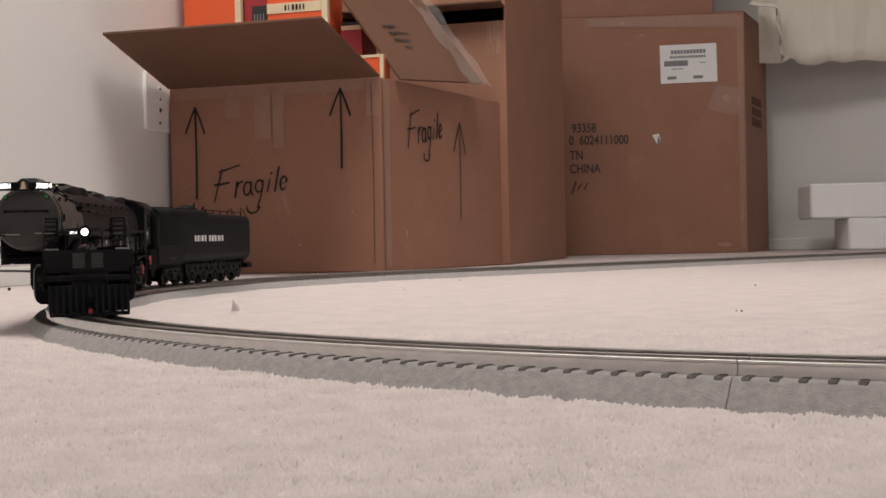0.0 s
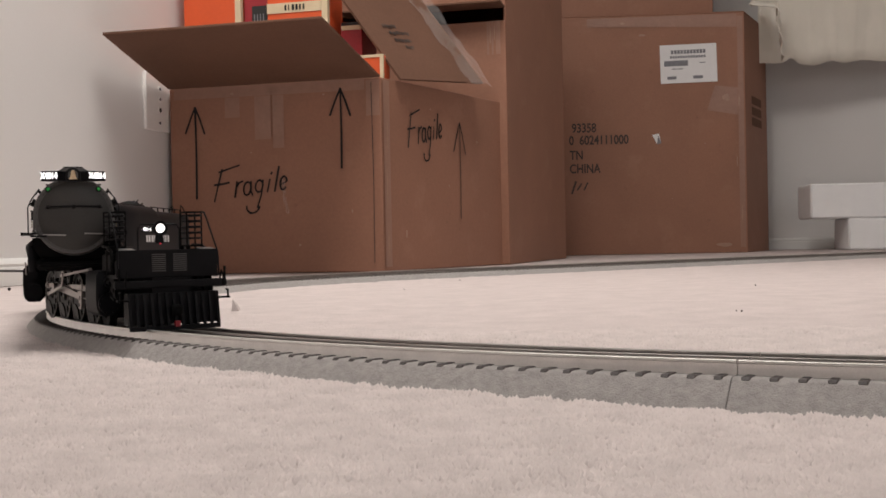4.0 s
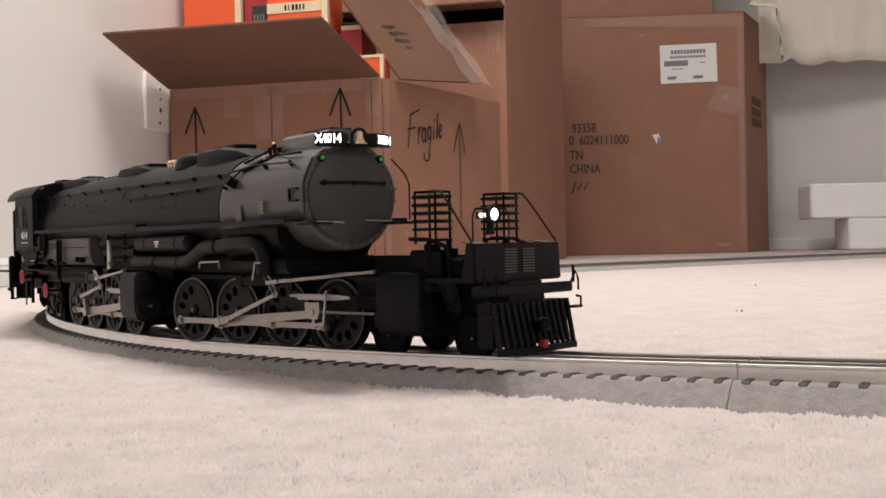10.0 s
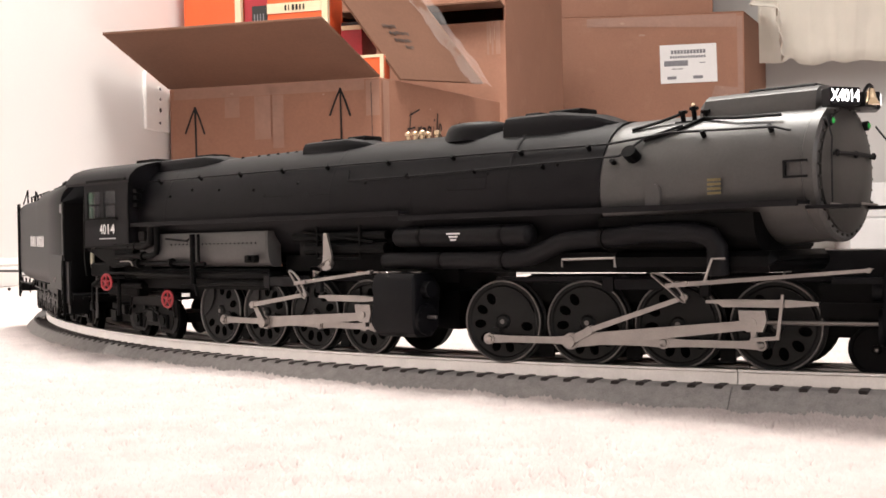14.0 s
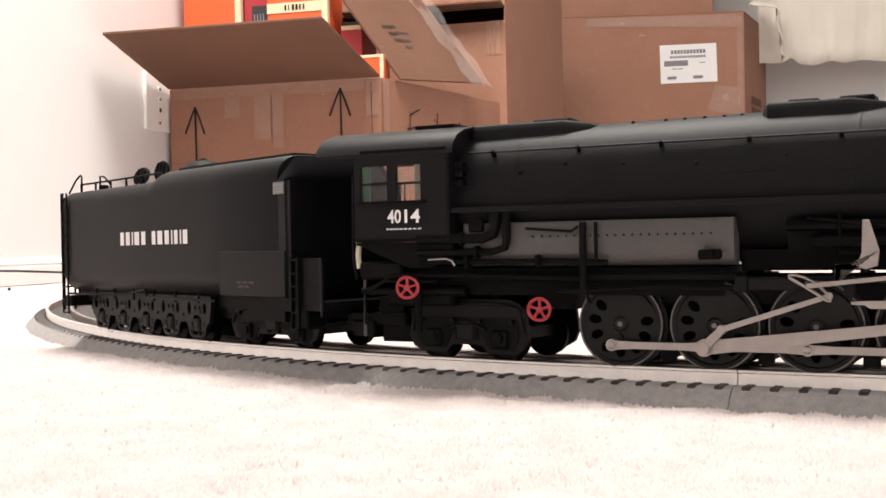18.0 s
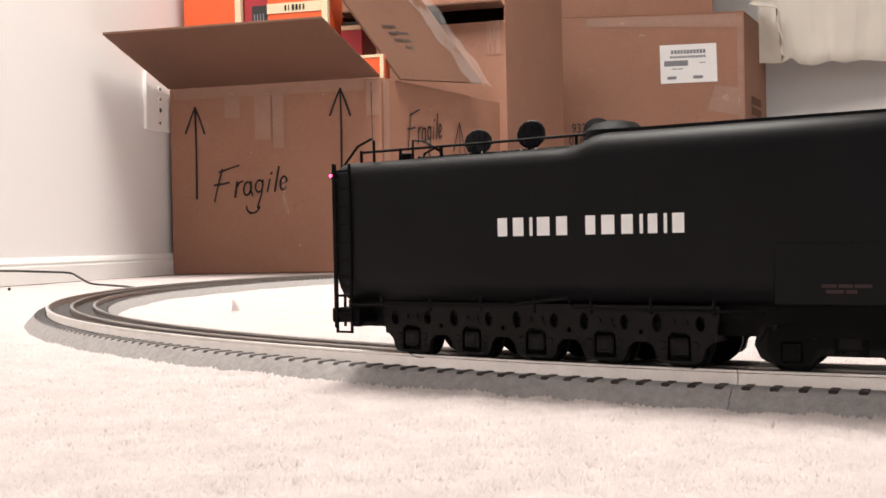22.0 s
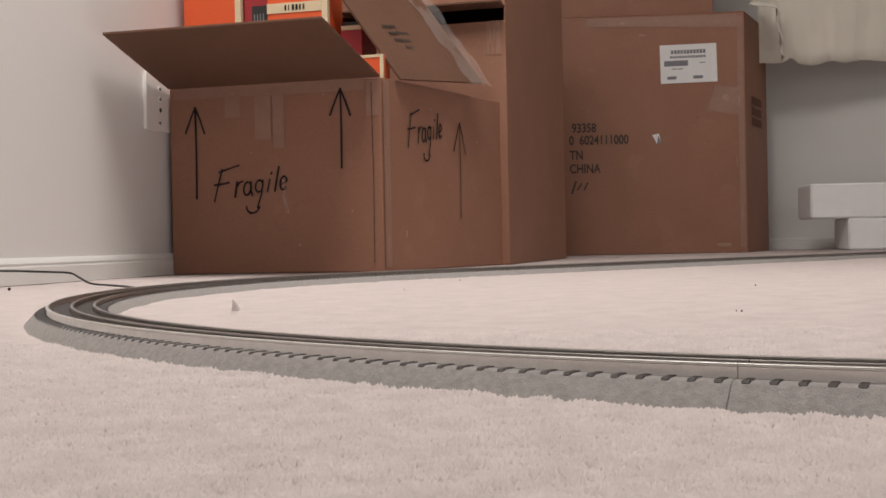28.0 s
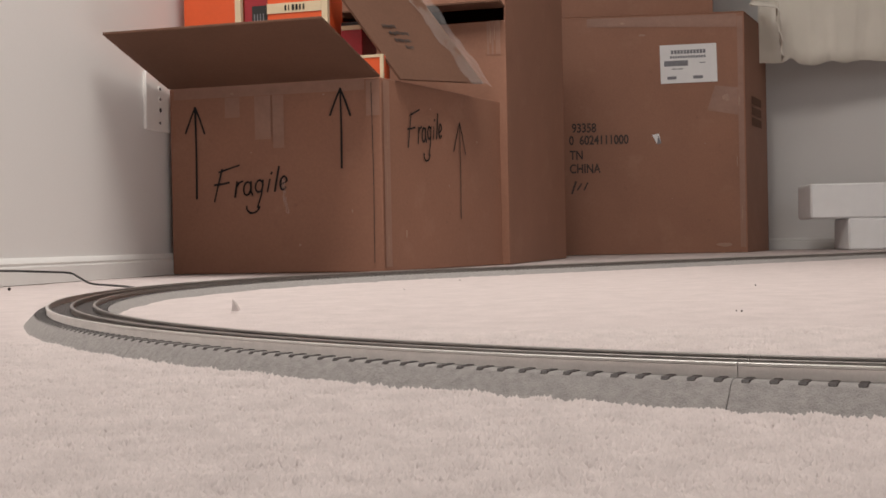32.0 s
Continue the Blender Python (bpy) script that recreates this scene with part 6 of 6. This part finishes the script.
s.box(0.1467, TF, 0.0318, 0.0335, 0.0215, 0.0452)
s.box(0.1467, TF, -0.0316, 0.0316, 0.022, 0.0255)
pieces("front_bulkhead", s, M["black2"], tender)
s = Shape()
for side in (-1, 1):
    s.box(0.1467, 0.156, *sorted((side * 0.0195, side * 0.0312)), 0.0125, 0.0238, c=0.0008)
s.box(0.155, 0.196, -0.006, 0.006, 0.014, 0.0195, c=0.0006)
s.box(0.163, 0.172, -0.026, 0.026, 0.0225, 0.0242)
pieces("draw_gear", s, M["black2"], tender)
s = Shape()
s.tube([(0.146, 0.0325, 0.081), (0.1495, 0.0325, 0.081), (0.15, 0.0325, 0.0803), (0.15, 0.0325, 0.045)], 0.0005)
s.cyl((0.1465, -0.0332, 0.047), (0.1465, -0.0332, 0.081), 0.0005)
s.cyl((TF, -0.0335, 0.019), (TF, -0.0335, 0.0455), 0.0006)
s.cyl((TF, 0.0335, 0.019), (TF, 0.0335, 0.0455), 0.0006)
pieces("grab_pole", s, M["wheel_face"], tender)
s = Shape()
for i in range(5):
    s.box(0.149, 0.1545, -0.0352, -0.0338, 0.02 + i * 0.006, 0.0208 + i * 0.006)
s.box(0.1485, 0.1493, -0.0354, -0.0336, 0.013, 0.046)
s.box(0.154, 0.1548, -0.0354, -0.0336, 0.013, 0.046)
s.box(0.1485, 0.1548, -0.0358, -0.031, 0.012, 0.013)
pieces("front_step", s, M["black2"], tender)
part("data_plate", Shape().box(0.133, 0.1422, -0.03372, -0.0333, 0.0756, 0.0812), M["plate"], tender, "small grey data plate", smooth=0)
s = Shape()
for i in range(3):
    s.box(0.1338, 0.1414, -0.03384, -0.03373, 0.0764 + i * 0.0015, 0.0772 + i * 0.0015)
pieces("data_bar", s, M["bar"], tender, smooth=0)
# name in plain bars, one for each letter
for side in (-1, 1):
    s = Shape()
    x = -0.0318
    for w in (4.7, 5.1, 1.4, 6.0, 5.1, 0, 4.4, 5.8, 5.0, 1.4, 4.0, 1.4, 5.0):
        if w == 0:
            x += 0.0052
            continue
        w *= 0.00114
        xx = x if side < 0 else 0.0186 - x - w
        y = side * (TW + 0.0002)
        s.box(xx, xx + w * 0.82, y - 0.0001, y + 0.0001, 0.0536, 0.0611)
        x += w + 0.0018
    pieces("name_bar", s, M["white"], tender, "white name lettering", smooth=0)
# rear deck rails and lids
for side in (-1, 1):
    s = Shape()
    s.tube([(TR + 0.003, side * 0.03, 0.0875), (TR + 0.009, side * 0.028, 0.0955), (TR + 0.0165, side * 0.028, 0.0985), (TR + 0.018, side * 0.028, 0.0975), (TR + 0.018, side * 0.028, 0.088)], 0.0006)
    s.tube([(TR + 0.008, side * 0.024, 0.093), (-0.04, side * 0.024, 0.0935), (0.004, side * 0.024, 0.094)], 0.0006)
    for i in range(6):
        s.cyl((TR + 0.008 + i * 0.0215, side * 0.024, 0.0875), (TR + 0.008 + i * 0.0215, side * 0.024, 0.0938), 0.0007)
    s.tube([(TR + 0.036, side * 0.024, 0.0885), (TR + 0.0362, side * 0.024, 0.0968), (TR + 0.042, side * 0.024, 0.0962), (TR + 0.05, side * 0.024, 0.0915)], 0.0006)
    pieces("deck_rail", s, M["black2"], tender)
for x, tx, rz, z, r in ((-0.0551, 66, 20, 0.0955, 0.0062), (-0.0287, 78, 12, 0.0972, 0.0064)):
    s = Shape().lathe([(-0.0006, r * 0.96), (0, r), (0.0007, r), (0.0012, r * 0.9), (0.0013, r * 0.3)], (0, 0, 0), (0, 0, 1), 14)
    for k in (-1, 0, 1):
        s.box(k * r * 0.45 - 0.0003, k * r * 0.45 + 0.0003, -r * 0.75, r * 0.75, 0.001, 0.0019)
    part("hatch_lid", s, M["tender"], tender, at=pose(x, -0.008, z, tx, 0, rz))
    part("hatch", Shape().lathe([(0, r), (0.0025, r), (0.003, r * 0.8)], (x + 0.002, 0.0, 0.0885), (0, 0, 1), 18), M["black2"], tender)
    part("hinge_pin", Shape().dome((x - 0.003, -0.012, 0.0905), 0.0006, 5).dome((x + 0.004, -0.012, 0.0905), 0.0006, 5), M["steel"], tender)
part("hatch_lid", Shape().lathe([(-0.0006, 0.0055), (0, 0.0058), (0.0008, 0.0056), (0.0012, 0.002)], (0, 0, 0), (0, 0, 1), 16), M["tender"], tender, at=pose(-0.0035, 0.004, 0.0985, 60, 0, 20))
part("hatch", Shape().lathe([(0, 0.0135), (0.003, 0.0128), (0.0062, 0.009), (0.0076, 0.002)], (0.0065, 0.0, 0.0938), (0, 0, 1), 24), M["black2"], tender)
part("filler_neck", Shape().lathe([(0, 0.003), (0.003, 0.003), (0.0036, 0.002)], (TR + 0.028, -0.018, 0.0885), (0, 0, 1), 12), M["black2"], tender)
s = Shape()
s.box(0.1585, 0.175, -0.0075, 0.0075, 0.0082, 0.0158, c=0.0007)
s.box(0.15, 0.16, -0.004, 0.004, 0.011, 0.018)
pieces("coupling_block", s, M["black2"], tender)
# rear ladder, beam and coupler
s = Shape()
for y in (-0.0325, -0.0255):
    s.box(TR - 0.0022, TR - 0.0012, y - 0.0005, y + 0.0005, 0.014, 0.088)
for i in range(9):
    s.box(TR - 0.0022, TR - 0.0012, -0.0325, -0.0255, 0.02 + i * 0.008, 0.0208 + i * 0.008)
for x in (TR + 0.0005, TR + 0.0085):
    s.box(x - 0.0005, x + 0.0005, -0.0348, -0.0338, 0.012, 0.0875)
for i in range(9):
    s.box(TR, TR + 0.009, -0.0348, -0.034, 0.02 + i * 0.008, 0.0208 + i * 0.008)
s.box(TR, TR + 0.009, -0.0348, -0.0338, 0.0118, 0.0128)
pieces("ladder_bar", s, M["black2"], tender)
s = Shape()
s.box(TR - 0.002, 0.14, -0.0225, 0.0225, 0.0195, 0.0262)
s.box(TR - 0.003, TR + 0.012, -0.034, 0.034, 0.0165, 0.023, c=0.0006)
s.box(TR - 0.012, TR, -0.0025, 0.0025, 0.0125, 0.019, c=0.0006)
s.box(TR - 0.0155, TR - 0.009, -0.004, 0.004, 0.012, 0.0195, c=0.0008)
s.box(TR + 0.01, 0.12, -0.02, 0.02, 0.014, 0.0195)
pieces("underframe", s, M["black2"], tender)
s = Shape()
for side in (-1, 1):
    s.tube([(TR + 0.008, side * 0.0345, 0.0245), (-0.03, side * 0.0345, 0.025), (0.0, side * 0.0345, 0.0285), (0.002, side * 0.0345, 0.0245), (0.078, side * 0.0345, 0.024)], 0.0007)
    for i in range(7):
        s.cyl((TR + 0.025 + i * 0.025, side * 0.034, 0.0225), (TR + 0.025 + i * 0.025, side * 0.034, 0.0285), 0.0007)
pieces("brake_pipe", s, M["black2"], tender)
for z, y in ((0.0828, -0.0305),):
    part("tail_lamp", Shape().box(TR - 0.004, TR, y - 0.0014, y + 0.0014, z - 0.0016, z + 0.0016, c=0.0004), M["black"], tender)
    part("tail_lens", Shape().lathe([(0, 0.0013), (0.0008, 0.001), (0.001, 0.0002)], (TR - 0.004, y, z), (-1, 0, 0), 12), M["red_lamp"], tender, "lit red tail lamp lens")
    part("tail_lens", Shape().dome((TR - 0.003, y - 0.0012, z), 0.0007, 6), M["red_lamp"], tender, "lit red tail lamp lens")
centipede = truck("rear_truck", tender, (-0.0625, -0.03125, 0.0, 0.03125, 0.0625), 0.0105, "five-axle pedestal truck")
front_truck = truck("front_truck", tender, (-0.0206, 0.0206), 0.009, "two-axle leading truck")
truck_frames(front_truck, 0.0206, 0.0215, 0.0208)
s = Shape()
for side in (-1, 1):
    y = side * 0.0245
    outline, holes = [(-0.079, 0.0245), (-0.0765, 0.0115)], []
    for x in (-0.0625, -0.03125, 0.0, 0.03125, 0.0625):
        outline += [(x - 0.0125, 0.0112), (x - 0.0102, 0.009), (x - 0.0092, 0.0052), (x - 0.0075, 0.0036), (x - 0.005, 0.0034), (x - 0.0046, 0.0135), (x - 0.003, 0.0152),
                    (x + 0.003, 0.0152), (x + 0.0046, 0.0135), (x + 0.005, 0.0034), (x + 0.0075, 0.0036), (x + 0.0092, 0.0052), (x + 0.0102, 0.009), (x + 0.0125, 0.0112)]
        for k, rx, rz in ((-0.0089, 0.0021, 0.0036), (0.0086, 0.0019, 0.003)):
            holes.append([(x + k + rx * math.cos(i * math.pi / 5), 0.0187 + rz * math.sin(i * math.pi / 5)) for i in range(10)])
        # journal box between its guides, with a keeper below and spring seats above
        s.box(x - 0.0037, x + 0.0037, y - 0.0017, y + 0.0017, 0.006, 0.0132, c=0.0007)
        s.box(x - 0.0026, x + 0.0026, y + side * 0.0015 - 0.0006, y + side * 0.0015 + 0.0006, 0.0075, 0.0122, c=0.0004)
        s.box(x - 0.0052, x + 0.0052, y - 0.0014, y + 0.0014, 0.0032, 0.0044)
        for k in (-1, 1):
            s.cyl((x + k * 0.0066, y - 0.0016, 0.006), (x + k * 0.0066, y + 0.0016, 0.006), 0.0009, n=8)
            s.box(x + k * 0.0066 - 0.0014, x + k * 0.0066 + 0.0014, y - 0.0015, y + 0.0015, 0.0085, 0.0118, c=0.0004)
            s.cyl((x + k * 0.0026, y - 0.0018, 0.0192), (x + k * 0.0026, y + 0.0018, 0.0192), 0.0012, n=8)
        s.box(x - 0.0042, x + 0.0042, y - 0.0015, y + 0.0015, 0.0165, 0.0176)
    for x in (-0.0469, -0.0156, 0.0156, 0.0469):
        holes.append([(x - 0.0009, 0.0142), (x + 0.0009, 0.0142), (x + 0.0009, 0.016), (x - 0.0009, 0.016)])
        s.box(x - 0.009, x + 0.009, -0.001, 0.001, 0.002, 0.018)
    outline += [(0.0765, 0.0115), (0.079, 0.0245)]
    s.pierced(outline, holes, y - 0.0011, y + 0.0011)
    s.box(-0.079, 0.079, y - 0.0016, y + 0.0016, 0.0238, 0.0255)
part("pedestal", s, M["cast"], centipede, smooth=0)
# ---- what moves ----
# arc of the locomotive's rear pivot, second by second
RUN = [(0.0, -2.7604), (1.0, -2.7211), (2.0, -2.6801), (3.0, -2.635), (4.2, -2.5795), (5.5, -2.5206), (6.5, -2.4723), (7.5, -2.4282), (8.5, -2.3843), (9.5, -2.3394), (10.5, -2.2918), (11.5, -2.2401), (12.5, -2.1883), (13.5, -2.1351), (14.5, -2.0785), (16.5, -1.9623), (17.5, -1.9014), (18.5, -1.8382), (19.5, -1.7731), (20.5, -1.7058), (21.5, -1.6335), (22.5, -1.5529), (23.5, -1.4647), (24.5, -1.374), (26.0, -1.24), (28.0, -1.06), (30.0, -0.88), (32.0, -0.7)]


def smooth_at(rows, t):
    """A gliding value between rows."""
    n = len(rows)
    if t <= rows[0][0]:
        return rows[0][1]
    if t >= rows[-1][0]:
        return rows[-1][1]
    i = max(k for k in range(n) if rows[k][0] <= t)
    i = min(i, n - 2)

    def slope(k):
        a, b = max(k - 1, 0), min(k + 1, n - 1)
        return (rows[b][1] - rows[a][1]) / (rows[b][0] - rows[a][0])

    h = rows[i + 1][0] - rows[i][0]
    u = (t - rows[i][0]) / h
    return ((2 * u ** 3 - 3 * u ** 2 + 1) * rows[i][1] + (u ** 3 - 2 * u ** 2 + u) * h * slope(i)
            + (-2 * u ** 3 + 3 * u ** 2) * rows[i + 1][1] + (u ** 3 - u ** 2) * h * slope(i + 1))


def run(t):
    return smooth_at(RUN, t)


# how far the loaded track presses into the carpet, by angle on the loop
PRESS = [(-200, 0.002), (-185, 0.0015), (-172, 0.0008), (-160, -0.0012), (-148, -0.0032), (-135, -0.003), (-118, -0.003), (-105, -0.0033), (-60, -0.0033)]


def press(s):
    return smooth_at(PRESS, math.degrees(s / RC))


def chord(s, back, ahead):
    """The pose of a rigid body carried at two points of the line."""
    a, _ = line_at(s + back, 0, ZR + press(s + back))
    b, _ = line_at(s + ahead, 0, ZR + press(s + ahead))
    d = b - a
    yaw = math.atan2(d.y, d.x)
    pitch = math.atan2(d.z, math.hypot(d.x, d.y))
    return Matrix.Translation(a) @ Euler((0, -pitch, yaw)).to_matrix().to_4x4()


def unit_pose(s, mid, half):
    m = chord(s, mid - half, mid + half)
    return m @ Matrix.Translation((half, 0, 0))


UNITS = [(rear_engine, loco, -0.0109, 0.0567), (trail_truck, loco, -0.136, 0.0172), (lead_truck, loco, 0.288, 0.0233),
         (centipede, tender, -0.3775, 0.045), (front_truck, tender, -0.256, 0.0206)]


def loco_pose(s):
    return chord(s, 0.0, 0.0186) @ Matrix.Translation((0, 0.0046, 0)) @ Matrix.Rotation(-0.0205, 4, "Z")


def tender_pose(s):
    return unit_pose(s, -0.3581, 0.02)


def front_pose(s):
    """The front engine, led by its truck."""
    a, _ = line_at(s + 0.1166, 0.002, ZR + press(s + 0.1166))
    b, _ = line_at(s + 0.3129, 0.0, ZR + press(s + 0.3129))
    d = b - a
    return Matrix.Translation(a) @ Euler((0, -math.atan2(d.z, math.hypot(d.x, d.y)), math.atan2(d.y, d.x))).to_matrix().to_4x4() @ Matrix.Translation((0.0567, 0, 0))




def motions():
    coarse = [i * 0.25 for i in range(129)]
    fine = [i * 0.1 for i in range(321)]
    base = {}
    base[loco] = lambda t: loco_pose(run(t))
    base[tender] = lambda t: tender_pose(run(t))
    for thing in (loco, tender):
        walk(thing, [(t, base[thing](t)) for t in coarse])
    walk(front_engine, [(t, base[loco](t).inverted() @ front_pose(run(t))) for t in coarse])
    for unit, thing, mid, half in UNITS:
        walk(unit, [(t, base[thing](t).inverted() @ unit_pose(run(t), mid, half)) for t in coarse])
    s13 = run(13.0)
    for kind, ob, x, side, r, body in MOVERS:
        rows = []
        for t in fine:
            roll = (run(t) - s13) / ROLL
            ang = roll + (math.pi / 2 if side > 0 else 0) + radians(-66 if body is rear_engine else 30)
            if kind == "wheel":
                y = side * SIDE_Y
                m = Matrix.Translation((x, y, r)) @ Matrix.Rotation(ang, 4, "Y")
                if side > 0:
                    m = m @ Matrix.Rotation(math.pi, 4, "Z")
            elif kind == "truck_wheel":
                m = Matrix.Translation((x, side * 0.0195, r)) @ Matrix.Rotation((run(t) - s13) / r, 4, "Y")
                if side > 0:
                    m = m @ Matrix.Rotation(math.pi, 4, "Z")
            else:
                px, pz = CRANK * math.sin(ang), WR + CRANK * math.cos(ang)
                if kind == "side_rod":
                    m = Matrix.Translation((px, side * 0.0232, pz))
                else:
                    hx = x + px + math.sqrt(MAIN ** 2 - (pz - 0.0185) ** 2)
                    if kind == "main_rod":
                        tilt = math.atan2(0.0185 - pz, hx - x - px)
                        m = Matrix.Translation((x + px, side * 0.0258, pz)) @ Matrix.Rotation(-tilt, 4, "Y")
                    elif kind == "crosshead":
                        m = Matrix.Translation((hx, side * 0.0285, 0.0195))
                    elif kind == "eccentric_crank":
                        m = Matrix.Translation((x + px, side * 0.0282, pz)) @ Matrix.Rotation(ang - 2.66, 4, "Y")
                    else:
                        ex, ez = x + px + ECC_ARM * math.sin(ang - 2.66), pz + ECC_ARM * math.cos(ang - 2.66)
                        lo, hi = -1.2, 1.2
                        for _ in range(24):
                            sw = (lo + hi) / 2
                            bx, bz = 0.019 + 0.0072 * math.sin(sw), 0.0335 - 0.0072 * math.cos(sw)
                            lo, hi = (sw, hi) if math.hypot(bx - ex, bz - ez) < ECC_ROD else (lo, sw)
                        if kind == "expansion_link":
                            m = Matrix.Translation((0.019, side * 0.0285, 0.0335)) @ Matrix.Rotation(-sw, 4, "Y")
                        else:
                            m = Matrix.Translation((ex, side * 0.0302, ez)) @ Matrix.Rotation(-math.atan2(bz - ez, bx - ex), 4, "Y")
            rows.append((t, m))
        walk(ob, rows)
    # track sections that sink under the train's weight, joint by joint
    J3_Z = [(0, -0.002), (2, -0.0028), (13, -0.0028), (17, -0.0015), (20, -0.0006), (24, 0.0), (32, 0.0)]
    J2_Z = [(0, 0.0), (3, 0.0), (5.5, -0.0015), (8, -0.0036), (13, -0.004), (17, -0.0034), (19, -0.0028), (21, -0.0018), (24, -0.0004), (32, 0.0)]
    J1_Z = [(0, 0.0005), (8.5, 0.0005), (10, -0.0008), (12, -0.0024), (16, -0.003), (22, -0.003), (24, -0.0026), (25, -0.0018), (26, -0.0012), (28, -0.0006), (32, -0.0003)]
    J0_Z = [(0, 0.0), (9, 0.0), (11, -0.0005), (13, -0.0018), (16.5, -0.0038), (18, -0.0042), (22, -0.0037), (24, -0.0031), (25.5, -0.0024), (28, -0.0012), (32, -0.0008)]
    J4_Z = [(0, 0.0), (32, 0.0)]
    for sec, lo, hi in ((SECTIONS[-3], J4_Z, J3_Z), (SECTIONS[-2], J3_Z, J2_Z), (SECTIONS[-1], J2_Z, J1_Z), (SECTIONS[0], J1_Z, J0_Z)):
        m0 = sec.matrix_basis.copy()
        rows = []
        for t in [i * 0.5 for i in range(65)]:
            a, b = smooth_at(lo, t), smooth_at(hi, t)
            rows.append((t, Matrix.Translation((0, 0, (a + b) / 2)) @ m0 @ Matrix.Rotation(-math.atan2(b - a, L), 4, "Y")))
        walk(sec, rows)


motions()
